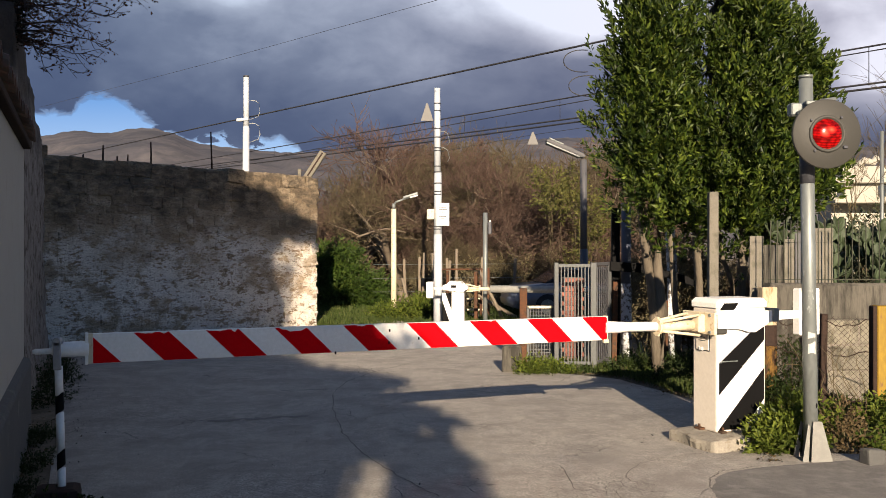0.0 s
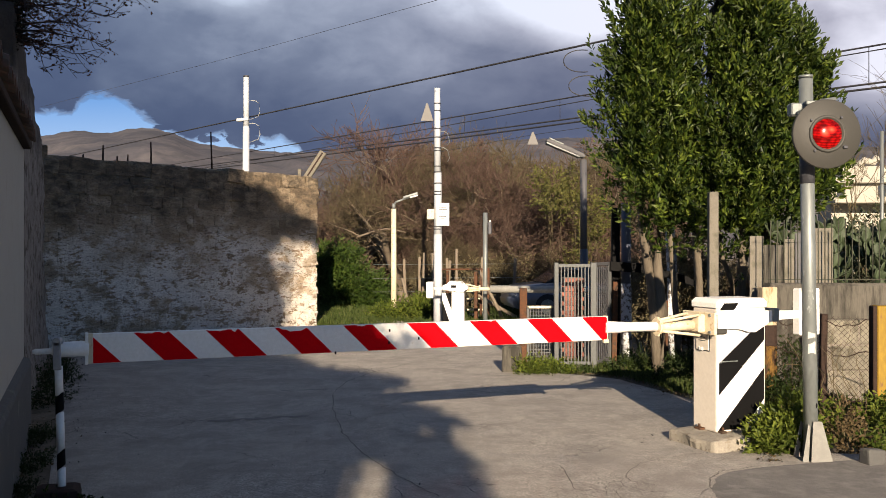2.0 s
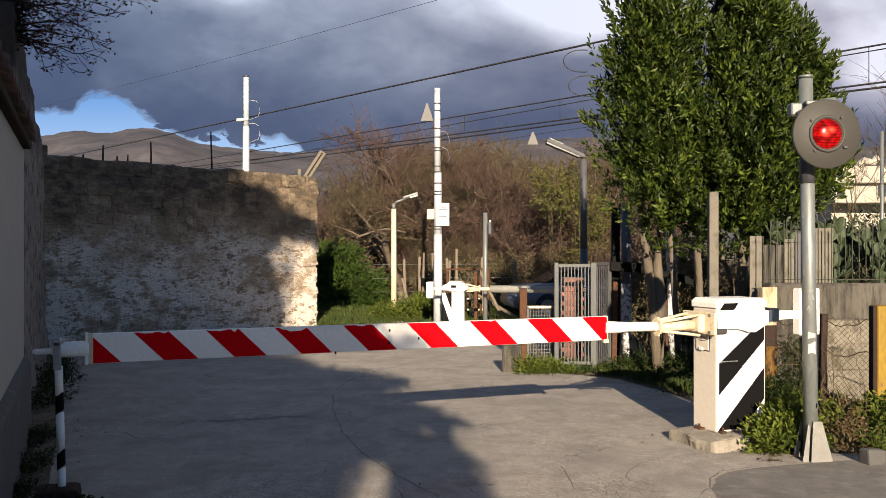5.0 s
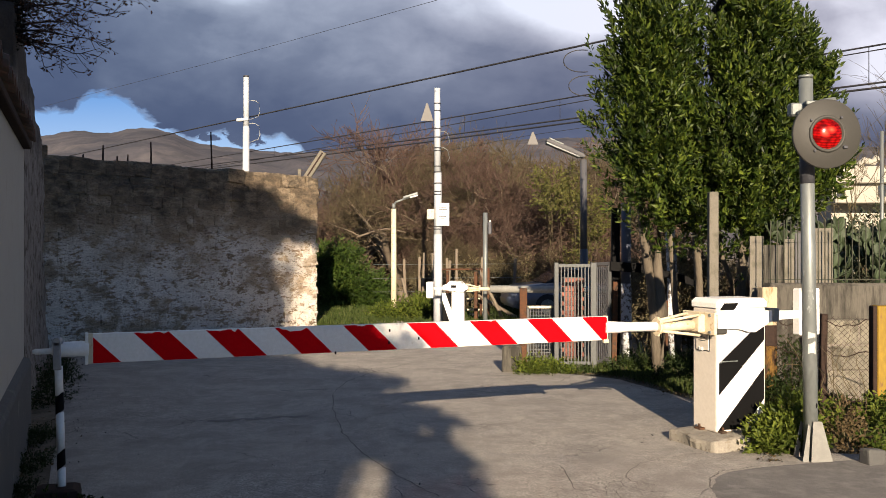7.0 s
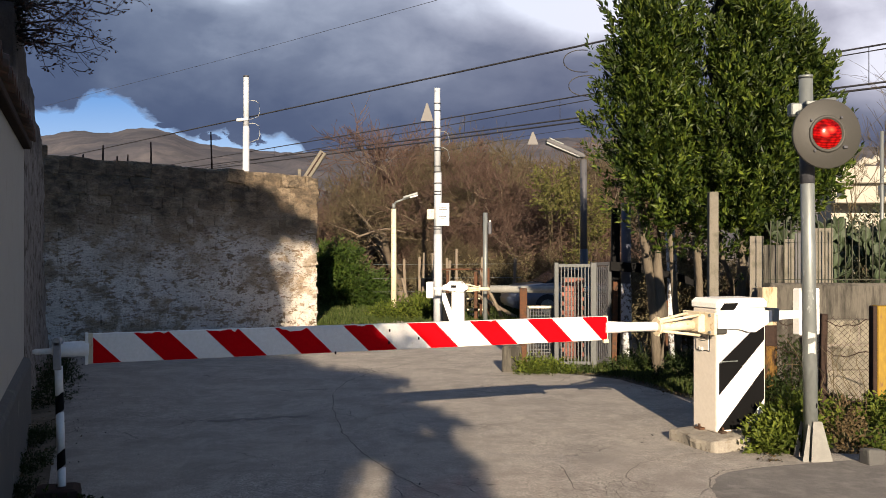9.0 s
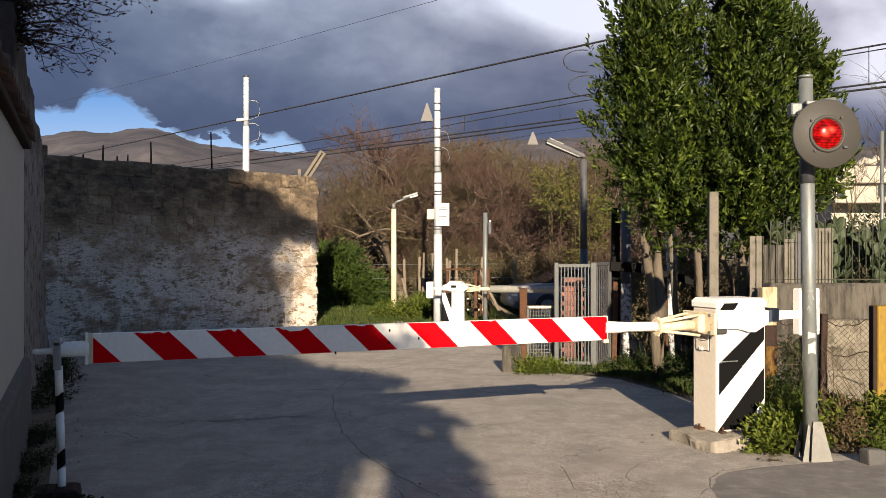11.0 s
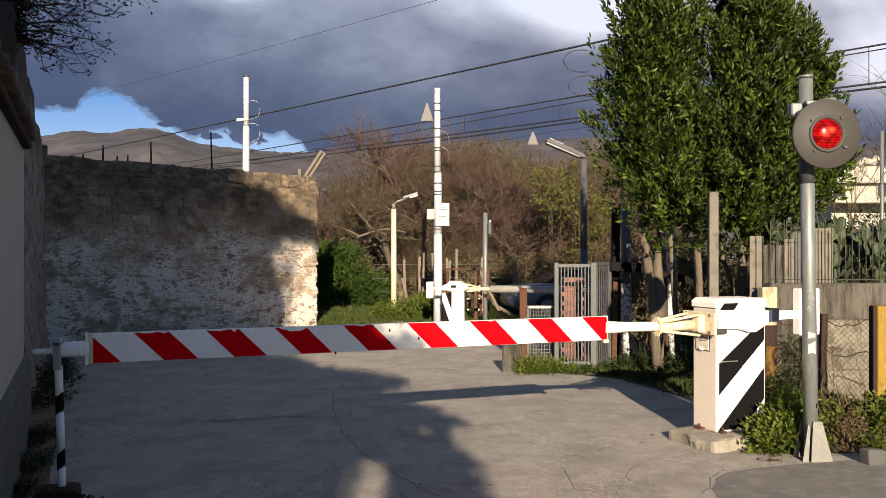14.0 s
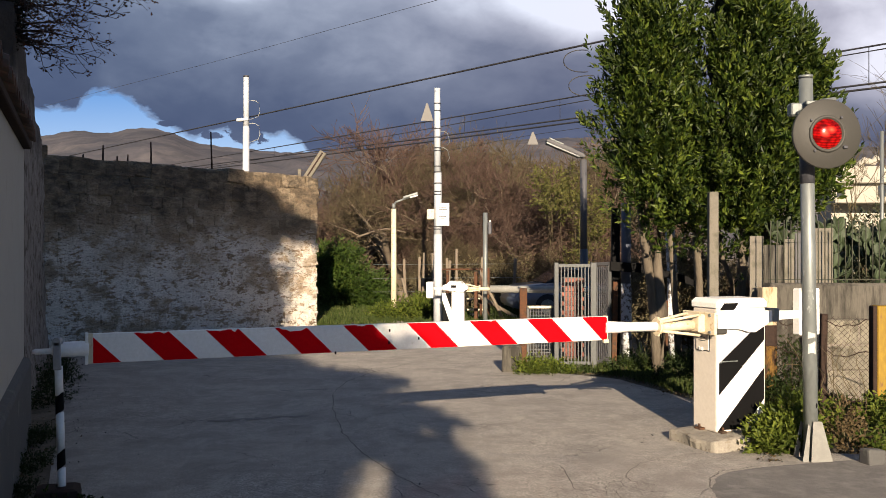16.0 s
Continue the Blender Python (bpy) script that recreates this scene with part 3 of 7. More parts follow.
def build_road():
    """Asphalt lane that runs along the garden wall, then bears right over the crossing."""
    rows = [(-14, wall_x(-14) + 0.25, 12.0), (-4, wall_x(-4) + 0.25, 7.5), (2, wall_x(2) + 0.25, 6.5), (5.6, wall_x(5.6) + 0.28, 5.2), (6.82, wall_x(6.82) + 0.28, 4.6), (6.97, wall_x(6.97) + 0.28, 2.68),
            (7.2, wall_x(7.2) + 0.3, 2.55), (8.2, wall_x(8.2) + 0.3, 2.80), (9.3, wall_x(9.3) + 0.3, 2.72), (10.2, wall_x(10.2) + 0.3, 2.45), (11.0, wall_x(11.0) + 0.3, 2.2),
            (11.45, wall_x(11.45) + 0.3, 1.6), (11.7, wall_x(11.7) + 0.3, 1.0), (12.2, wall_x(12.2) + 0.3, 0.95), (14.0, -5.9, 1.15), (16.0, -4.2, 1.5), (18.0, -2.75, 1.9),
            (20.0, -1.3, 2.6), (24.0, 0.3, 4.2), (30.0, 2.0, 6.5)]
    bm = bmesh.new()
    nx = 40
    grid = []
    dense = []
    for (ya, la, ra), (yb, lb, rb) in zip(rows, rows[1:]):
        k = max(1, int((yb - ya) / 0.35))
        dense += [(ya + (yb - ya) * i / k, la + (lb - la) * i / k, ra + (rb - ra) * i / k) for i in range(k)]
    dense.append(rows[-1])
    for y, a, b in dense:
        b += 0.06 * noise.noise(Vector((y * 2.1, 4.0, 0)))
        line = []
        for i in range(nx + 1):
            x = a + (b - a) * i / nx
            z = 0.012 * noise.noise(Vector((x * 0.55, y * 0.55, 9))) + 0.004 * noise.noise(Vector((x * 2, y * 2, 5)))
            line.append(bm.verts.new((x, y, z if 0 < i < nx else -0.02)))
        grid.append(line)
    for u, v in zip(grid, grid[1:]):
        for i in range(nx):
            f = bm.faces.new((u[i], u[i + 1], v[i + 1], v[i]))
            f.smooth = True
    road = part("road", bm, M_ASPHALT)
    return tagged(road, "worn grey asphalt lane with cracks and patches", "road", kind="structure")


ROAD = build_road()


def ribbon(name, pts, width, material, parent, z=0.012, seed=1):
    """A thin wandering strip on the road, for a crack or a tar joint."""
    rnd = random.Random(seed)
    ps = []
    for (ax, ay), (bx, by) in zip(pts, pts[1:]):
        for k in range(12):
            t = k / 12
            ps.append((ax + (bx - ax) * t + rnd.uniform(-1, 1) * width * 0.5, ay + (by - ay) * t + rnd.uniform(-1, 1) * width * 0.5))
    ps.append(pts[-1])
    ps = [(x + 0.018 * noise.noise(Vector((x * 7, y * 7, seed))), y + 0.03 * noise.noise(Vector((x * 7, y * 7, seed + 9)))) for x, y in ps]
    bm = bmesh.new()
    prev = None
    for i, (x, y) in enumerate(ps):
        a, b = ps[max(i - 1, 0)], ps[min(i + 1, len(ps) - 1)]
        d = Vector((b[0] - a[0], b[1] - a[1]))
        d = d.normalized() if d.length > 0 else Vector((0, 1))
        w = width * rnd.uniform(0.4, 1.1) * 0.5
        zz = z + 0.012 * noise.noise(Vector((x * 0.55, y * 0.55, 9))) + 0.004 * noise.noise(Vector((x * 2, y * 2, 5))) - 0.008
        cur = (bm.verts.new((x - d.y * w, y + d.x * w, zz)), bm.verts.new((x + d.y * w, y - d.x * w, zz)))
        if prev:
            bm.faces.new((prev[0], prev[1], cur[1], cur[0]))
        prev = cur
    return part(name, bm, material, parent)


M_STAIN = surface("oil_stained_asphalt", (0.19, 0.178, 0.163), (0.11, 0.104, 0.095), (0.27, 0.255, 0.23), 75, 8, 0.85, world_pos=True)
M_TAR = surface("dark_crack_fill", (0.115, 0.106, 0.094), (0.07, 0.064, 0.057), (0.16, 0.148, 0.132), 60, 4, 0.95)
ribbon("crack", [(-0.02, 5.7), (-0.30, 6.2), (-0.62, 6.9), (-0.88, 7.7), (-1.08, 8.7), (-1.22, 9.8), (-1.16, 10.7), (-0.85, 11.6), (-0.35, 12.6), (0.1, 13.4)],
       0.011, M_TAR, ROAD, seed=1)
ribbon("crack", [(0.87, 6.47), (0.87, 6.24), (0.88, 6.03), (0.87, 5.86)], 0.007, M_TAR, ROAD, seed=2)
ribbon("crack", [(2.02, 6.93), (1.84, 6.84), (1.68, 6.76), (1.54, 6.66), (1.42, 6.52), (1.32, 6.34), (1.28, 6.18), (1.29, 6.06), (1.36, 6.00), (1.46, 5.96)], 0.008, M_TAR, ROAD, seed=3)
ribbon("crack", [(2.31, 6.52), (2.15, 6.43), (2.00, 6.35), (1.87, 6.18), (1.82, 6.04), (1.80, 5.89)], 0.01, M_TAR, ROAD, seed=4)
ribbon("crack", [(1.29, 6.18), (1.22, 6.07), (1.21, 5.94), (1.14, 5.81), (1.13, 5.65)], 0.006, M_TAR, ROAD, seed=7)
ribbon("crack", [(1.22, 6.07), (1.14, 6.03), (1.08, 5.89), (1.06, 5.70)], 0.006, M_TAR, ROAD, seed=8)
ribbon("crack", [(0.87, 5.86), (0.91, 5.81), (1.00, 5.86), (1.07, 5.81)], 0.006, M_TAR, ROAD, seed=9)
ribbon("crack", [(1.21, 5.94), (1.28, 5.89), (1.35, 5.78), (1.47, 5.81)], 0.006, M_TAR, ROAD, seed=12)
ribbon("crack", [(0.80, 5.81), (0.76, 5.89), (0.70, 5.85)], 0.006, M_TAR, ROAD, seed=13)
ribbon("crack", [(0.2, 11.3), (0.9, 11.1), (1.5, 11.2)], 0.012, M_TAR, ROAD, seed=10)
ribbon("crack", [(-0.6, 12.2), (0.1, 12.35), (0.7, 12.2)], 0.012, M_TAR, ROAD, seed=11)
ribbon("crack", [(-2.2, 8.2), (-1.75, 8.35), (-1.3, 8.45)], 0.10, M_STAIN, ROAD, seed=5)
ribbon("crack", [(-1.85, 10.0), (-1.3, 10.05)], 0.05, M_STAIN, ROAD, seed=6)



def build_patch():
    """Newer, greyer asphalt laid along the fence side."""
    bm = bmesh.new()
    prev = None
    for i in range(31):
        y = 4.6 + 2.2 * i / 30
        left = float(np.interp(y, [4.6, 5.86, 6.12, 6.33, 6.5, 6.8], [1.62, 1.79, 1.84, 1.98, 2.32, 3.5])) + 0.03 * noise.noise(Vector((y * 9, 1, 2)))
        row = []
        for k in range(25):
            x = left + (4.5 - left) * k / 24
            z = 0.012 * noise.noise(Vector((x * 0.55, y * 0.55, 9))) + 0.004 * noise.noise(Vector((x * 2, y * 2, 5))) + 0.005
            row.append(bm.verts.new((x, y, z - (0.006 if k == 0 else 0))))
        if prev:
            for k in range(24):
                bm.faces.new((prev[k], prev[k + 1], row[k + 1], row[k])).smooth = True
        prev = row
    return part("asphalt_patch", bm, M_PATCH, ROAD, "greyer newer asphalt patch")


M_PATCH = surface("grey_asphalt_patch", (0.130, 0.123, 0.112), (0.08, 0.076, 0.07), (0.235, 0.223, 0.206), 75, 2.5, 0.9, 0, 0.6, 0.008, 0.5, (0.20, 0.19, 0.172), (0.46, 0.66), world_pos=True)
build_patch()

# ------------------------------------------------------------ garden wall with tiled coping
WALL_M = Matrix.Translation(WALL_AT) @ Matrix.Rotation(math.atan2(0.41, 1.0), 4, "Z")   # local y runs along the wall
WL = math.hypot(1, 0.41)      # wall length for one metre of depth


def build_garden_wall():
    y0, y1, h = -0.35 * WL, 7.78 * WL, 2.48
    bm = bmesh.new()
    box(bm, (-0.16, (y0 + y1) / 2, h / 2 - 0.1), (0.32, y1 - y0, h + 0.2), 0.008)
    w = part("wall_garden", bm, M_PLASTER)
    w.matrix_basis = WALL_M
    tagged(w, "smooth cream plastered garden wall with a cement base", "wall", kind="structure")
    bm = bmesh.new()
    poly = [(-0.01, -0.1), (0.06, -0.1), (0.06, 0.60), (0.045, 0.635), (0.0, 0.655), (-0.01, 0.655)]
    prism(bm, poly, Matrix.Translation((0, y0, 0)), y1 - y0 - 0.02)
    part("cement_base", bm, M_DADO, w, "grey cement base course with a sloping top")
    bm = bmesh.new()
    box(bm, (-0.16, (y0 + y1) / 2, h + 0.03), (0.44, y1 - y0 + 0.02, 0.06), 0.008)
    part("eave_board", bm, M_DARKRUST, w)
    # half-round tiles laid down the slope
    vs, fs = [], []
    n = 7
    for end, (x, z, r) in enumerate([(0.10, 0.0, 0.085), (-0.36, 0.15, 0.07)]):
        for rr in (r, r - 0.016):
            for i in range(n):
                a = math.pi * i / (n - 1)
                vs.append((x, rr * math.cos(a), z + rr * math.sin(a)))
    for i in range(n - 1):
        fs.append((i, i + 1, 2 * n + i + 1, 2 * n + i))
        fs.append((n + i + 1, n + i, 3 * n + i, 3 * n + i + 1))
        fs.append((i + 1, i, n + i, n + i + 1))
    tile = raw_mesh("roof_tile", vs, fs)
    y = y1 - 0.1
    rnd = random.Random(4)
    while y > 1.2:
        t = part_mesh("roof_tile", tile, M_TILE, w)
        t.matrix_basis = pose(rnd.uniform(-0.012, 0.012), y, h + 0.065 + rnd.uniform(-0.005, 0.008), 0, rnd.uniform(-1.5, 1.5), rnd.uniform(-2.5, 2.5))
        y -= 0.172
    return w


build_garden_wall()


def build_old_wall():
    """Tall ruined wall that carries on the garden wall, its top broken down towards the yard."""
    bm = bmesh.new()
    ya, yb = 7.80 * WL, 13.75 * WL
    ny, nz = 60, 34
    vs = {}
    for i in range(ny + 1):
        t = i / ny
        y = ya + (yb - ya) * t
        top = float(np.interp(y / WL, [7.8, 8.6, 9.7, 10.4, 11.5, 12.3, 13.8], [3.78, 3.70, 3.56, 3.44, 3.29, 3.12, 2.95])) + 0.04 * noise.noise(Vector((y * 3.7, 3, 1))) + 0.03 * noise.noise(Vector((y * 8, 3, 1)))
        for j in range(nz + 1):
            z = -0.15 + (top + 0.15) * j / nz
            bulge = 0.05 * noise.fractal(Vector((y * 1.1, z * 1.1, 2)), 0.7, 2.1, 5) + 0.05 * max(0, 1 - z)
            for side, x in ((0, -0.07 + bulge), (1, -0.5)):
                vs[i, j, side] = bm.verts.new((x, y, z))
    for i in range(ny):
        for j in range(nz):
            for s in (0, 1):
                bm.faces.new([vs[i, j, s], vs[i + 1, j, s], vs[i + 1, j + 1, s], vs[i, j + 1, s]])
        bm.faces.new([vs[i, nz, 0], vs[i + 1, nz, 0], vs[i + 1, nz, 1], vs[i, nz, 1]])
    for j in range(nz):
        for i in (0, ny):
            bm.faces.new([vs[i, j, 0], vs[i, j + 1, 0], vs[i, j + 1, 1], vs[i, j, 1]])
    w = part("wall_ruin", bm, M_ROUGHWALL, smooth=True)
    w.matrix_basis = WALL_M
    return tagged(w, "tall ruined wall of flaking render with a broken top", "wall", kind="structure")


build_old_wall()


def stone_mesh(name, seed):
    """One rough stone of unit size with worn edges, its face towards -y."""
    rnd = random.Random(seed)
    bm = bmesh.new()
    bmesh.ops.create_cube(bm, size=1.0)
    bmesh.ops.bevel(bm, geom=list(bm.edges), offset=0.11, segments=1, affect="EDGES", profile=0.5)
    for v in bm.verts:
        v.co += Vector((rnd.uniform(-0.055, 0.055), rnd.uniform(-0.10, 0.10), rnd.uniform(-0.06, 0.06)))
    bmesh.ops.recalc_face_normals(bm, faces=bm.faces)
    me = bpy.data.meshes.new(name)
    bm.to_mesh(me)
    bm.free()
    return me


STONES = [stone_mesh("stone", 40 + i) for i in range(10)]


def build_rubble_wall():
    """Yard wall of rubble courses between the ruined wall and the crossing."""
    a, b = Vector((-6.36, 14.05, 0)), Vector((-2.60, 18.25, 0))
    d = b - a
    length = d.length
    m = Matrix.Translation(a) @ Matrix.Rotation(math.atan2(d.y, d.x), 4, "Z")     # local x along the wall, -y to the road
    h = 3.0
    bm = bmesh.new()
    box(bm, (length / 2, 0.245, h / 2 - 0.09), (length - 0.02, 0.41, h + 0.08), 0.01)
    w = part("wall_yard", bm, M_MORTAR)
    w.matrix_basis = m
    tagged(w, "rubble yard wall with worn limewash and a sooty top", "wall", kind="structure")
    # old render coat that fills the joints and leaves the stones half bare
    nx, nz = 170, 92
    vs, fs = [], []
    for j in range(nz + 1):
        for i in range(nx + 1):
            px, pz = length * i / nx, -0.1 + (h + 0.08) * j / nz
            dent = noise.fractal(Vector((px * 2.1, pz * 2.6, 4.0)), 0.75, 2.1, 6)
            bare = max(0.0, min(1.0, (pz - 1.75 + 0.8 * noise.noise(Vector((px * 0.8, pz * 0.8, 2)))) / 0.8)) + 0.9 * max(0.0, min(1.0, (px - length + 0.75) / 0.25))
            vs.append((px, 0.004 + 0.020 * dent + 0.034 * min(1.0, bare), pz))
    for j in range(nz):
        for i in range(nx):
            k = j * (nx + 1) + i
            fs.append((k, k + 1, k + nx + 2, k + nx + 1))
    part_mesh("render_coat", raw_mesh("render_coat", vs, fs), M_RUBBLE, w, "flaking limewashed render coat")
    rnd = random.Random(12)
    z = 0.0
    while z < h + 0.02:
        ch = rnd.uniform(0.11, 0.21)
        if z + ch > h - 0.05:
            ch = h + 0.05 - z
        x = rnd.uniform(-0.25, 0.0)
        while x < length:
            sw = rnd.uniform(0.13, 0.44)
            if x + sw > length - 0.12:
                sw = length - x + rnd.uniform(-0.03, 0.03)
            x0, x1 = max(x, 0.0), min(x + sw, length + 0.03)
            if x1 - x0 > 0.06:
                s = part_mesh("stone", rnd.choice(STONES), M_RUBBLE, w)
                depth = 0.16
                top = rnd.uniform(-0.02, 0.045) if z + ch > h else 0.0
                s.matrix_basis = Matrix.Translation(((x0 + x1) / 2, 0.077 + rnd.uniform(-0.018, 0.020), z + ch / 2 + top + rnd.uniform(-0.02, 0.02))) @ \
                    pose(0, 0, 0, rnd.uniform(-3, 3), rnd.uniform(-6, 6), rnd.uniform(-3, 3)) @ Matrix.Diagonal((x1 - x0 + 0.012, depth, ch * rnd.uniform(1.0, 1.12) + 0.01, 1))
            x += sw
        z += ch
    # quoins on the free end
    z = 0.0
    while z < h - 0.05:
        ch = rnd.uniform(0.16, 0.24)
        s = part_mesh("stone", rnd.choice(STONES), M_RUBBLE, w)
        s.matrix_basis = Matrix.Translation((length - 0.06, 0.30, z + ch / 2)) @ Matrix.Diagonal((0.17, rnd.uniform(0.28, 0.34), ch - 0.006, 1))
        z += ch
    # coping stones lie across the top
    bm = bmesh.new()
    x = 0.02
    while x < length - 0.7:
        sw = rnd.uniform(0.35, 0.6)
        box(bm, (x + sw / 2, 0.24, h + 0.045 + rnd.uniform(-0.012, 0.02)), (sw - 0.01, 0.44, 0.11), 0.03,
            Matrix.Rotation(rnd.uniform(-0.004, 0.004), 4, "Y"))
        x += sw
    part("coping", bm, M_RUBBLE, w)
    return w, m, length


YARD_WALL, YARD_M, YARD_LEN = build_rubble_wall()

# ------------------------------------------------------------ plant builders


def leaf_cloud(name, spots, dirs, size, seed, material, parent=None, leaf_ratio=0.42, label=""):
    """One mesh of folded leaves, each a pointed blade at a spot along a direction."""
    rng = np.random.RandomState(seed)
    p = np.asarray(spots, float)
    d = np.asarray(dirs, float)
    n = len(p)
    d = d / np.maximum(np.linalg.norm(d, axis=1, keepdims=True), 1e-6)
    r = rng.normal(size=(n, 3))
    side = np.cross(d, r)
    side /= np.maximum(np.linalg.norm(side, axis=1, keepdims=True), 1e-6)
    up = np.cross(side, d)
    s = size * rng.uniform(0.65, 1.25, size=(n, 1))
    w = s * leaf_ratio * 0.5
    droop = -0.12 * s * up
    base = p
    tip = p + d * s + droop
    mid = p + d * s * 0.5
    a = mid + side * w + up * w * 0.35
    b = mid - side * w + up * w * 0.35
    verts = np.stack([base, a, tip, b], axis=1).reshape(-1, 3)
    i = np.arange(n) * 4
    faces = np.concatenate([np.stack([i, i + 1, i + 2], 1), np.stack([i, i + 2, i + 3], 1)]).tolist()
    me = bpy.data.meshes.new(name)
    me.from_pydata(verts.tolist(), [], faces)
    me.update()
    return part_mesh(name, me, material, parent, label)


def shoots(rng, centre, radii, count, leaves, length, up=0.6, shell=0.35, squash=None):
    """Leafy shoots over an ellipsoid: where leaves sit and which way they point."""
    pts, dirs = [], []
    c, rad = np.array(centre), np.array(radii)
    for _ in range(count):
        v = rng.normal(size=3)
        v /= np.linalg.norm(v)
        k = 1.0 - shell * rng.uniform() ** 1.4
        lump = 1.0 + 0.20 * noise.noise(Vector((v[0] * 2.3 + c[0], v[1] * 2.3 + c[1], v[2] * 2.3 + c[2])))
        base = c + v * rad * k * lump
        axis = v * np.array((1, 1, 0.6)) + np.array((0, 0, up)) + rng.normal(size=3) * 0.25
        axis /= np.linalg.norm(axis)
        ln = length * rng.uniform(0.6, 1.35)
        for i in range(leaves):
            t = i / leaves
            q = base + axis * ln * t + rng.normal(size=3) * 0.012
            o = rng.normal(size=3)
            o -= axis * np.dot(o, axis)
            o /= max(np.linalg.norm(o), 1e-6)
            pts.append(q)
            dirs.append(o * (1.0 - 0.45 * t) + axis * (0.45 + 0.6 * t))
    return pts, dirs


def branch_mesh(seed, height, spread, levels=5, trunk=0.05, kids=(3, 5), upward=0.35, start=0.15, bend=0.22, sides=4, multi=1, min_r=0.004):
    """A bare branching plant: tapered limbs that fork down to twigs."""
    rnd = random.Random(seed)
    stores = ([], []), ([], [])      # limbs, twigs

    def limb(p, d, ln, r, depth):
        steps = 4 if depth < 3 else 3
        vs, fs = stores[0 if depth < 3 else 1]
        rings = []
        q = p.copy()
        dd = d.copy()
        pts = []
        for s in range(steps + 1):
            rr = max(min_r * 0.5, r * (1 - 0.6 * s / steps))
            pts.append((q.copy(), dd.copy(), rr))
            rot = dd.to_track_quat("Z", "Y").to_matrix()
            b = len(vs)
            k = sides if depth < 3 else 3
            for i in range(k):
                a = 2 * math.pi * i / k
                vs.append(q + rot @ Vector((rr * math.cos(a), rr * math.sin(a), 0)))
            rings.append((b, k))
            dd = (dd + Vector((rnd.gauss(0, bend), rnd.gauss(0, bend), rnd.gauss(0, bend) + 0.05 * upward))).normalized()
            q = q + dd * ln / steps
        for (b0, k), (b1, _) in zip(rings, rings[1:]):
            for i in range(k):
                fs.append((b0 + i, b0 + (i + 1) % k, b1 + (i + 1) % k, b1 + i))
        if depth >= levels:
            return
        for _ in range(rnd.randint(*kids)):
            t = rnd.uniform(start if depth == 0 else 0.25, 1.0)
            i = min(int(t * steps), steps - 1)
            f = t * steps - i
            pp = pts[i][0].lerp(pts[i + 1][0], f)
            nd = pts[i][1] + Vector((rnd.gauss(0, 1), rnd.gauss(0, 1), rnd.gauss(0, 0.6))) * spread + Vector((0, 0, upward))
            limb(pp, nd.normalized(), ln * rnd.uniform(0.5, 0.78), max(min_r, pts[i][2] * rnd.uniform(0.45, 0.7)), depth + 1)

    for _ in range(multi):
        d = Vector((rnd.gauss(0, 0.25 if multi > 1 else 0.06), rnd.gauss(0, 0.25 if multi > 1 else 0.06), 1)).normalized()
        o = Vector((rnd.gauss(0, 0.15), rnd.gauss(0, 0.15), -0.05)) if multi > 1 else Vector((0, 0, -0.05))
        limb(o, d, height * 0.45, trunk, 0)
    return raw_mesh("limbwork", *stores[0], True), raw_mesh("twigwork", *stores[1], True)


def tree_trunks(name, stems, material, parent):
    bm = bmesh.new()
    for pts, r0, r1 in stems:
        n = len(pts)
        pipe(bm, pts, [r0 + (r1 - r0) * i / (n - 1) for i in range(n)], 9)
    return part(name, bm, material, parent)


# ------------------------------------------------------------ level-crossing barrier, near side
ARM_L, ARM_R = Vector((-2.425, 6.0, 0.924)), Vector((1.40, 7.60, 0.922))
ARM_U = (ARM_L - ARM_R).normalized()
ARM_ANG = math.atan2(ARM_R.y - ARM_L.y, ARM_R.x - ARM_L.x)       # local x runs from tip to hinge
CAB = Vector((2.60, 8.035, 0.0))
RAISED = Matrix.Translation(EYE) @ Matrix.Scale(0.925, 4) @ Matrix.Translation(-Vector(EYE))     # the barrier stands on a low footing


def striped_panel(parent, length, half, thick, stripe_count, first_red=True):
    """A boxed arm panel with slanting red and white fields."""
    bm = bmesh.new()
    box(bm, (length / 2, 0, 0), (length, thick, half * 2), 0.004)
    panel = part("panel", bm, M_WHITE, parent, "white sheet-metal panel")
    width, slant = 0.233, 2 * half * 1.0
    for side in (-1, 1):
        for k in range(-1, stripe_count):
            x0 = (-0.21, 0.305, 0.79, 1.28, 1.80, 2.315, 2.845, 3.365, 3.89)[k + 1]
            # upper edge leads, lower edge trails towards the hinge
            poly = [(x0, half), (x0 + width, half), (x0 + width + slant, -half), (x0 + slant, -half)]
            lo, hi = 0.045, length - 0.004
            clipped = clip_x(poly, lo, hi)
            if len(clipped) < 3:
                continue
            bm = bmesh.new()
            y = side * (thick / 2 + 0.001)
            prism(bm, [(x, z * 0.985) for x, z in clipped], Matrix.Translation((0, y if side > 0 else y - 0.0015, 0)), 0.0015)
            part("red_stripe", bm, M_RED, panel)
    return panel


def clip_x(poly, lo, hi):
    for bound, keep in ((lo, 1), (hi, -1)):
        res = []
        for (xa, za), (xb, zb) in zip(poly, poly[1:] + poly[:1]):
            ia, ib = keep * (xa - bound) >= 0, keep * (xb - bound) >= 0
            if ia:
                res.append((xa, za))
            if ia != ib:
                t = (bound - xa) / (xb - xa)
                res.append((bound, za + (zb - za) * t))
        poly = res
        if not poly:
            return []
    return poly


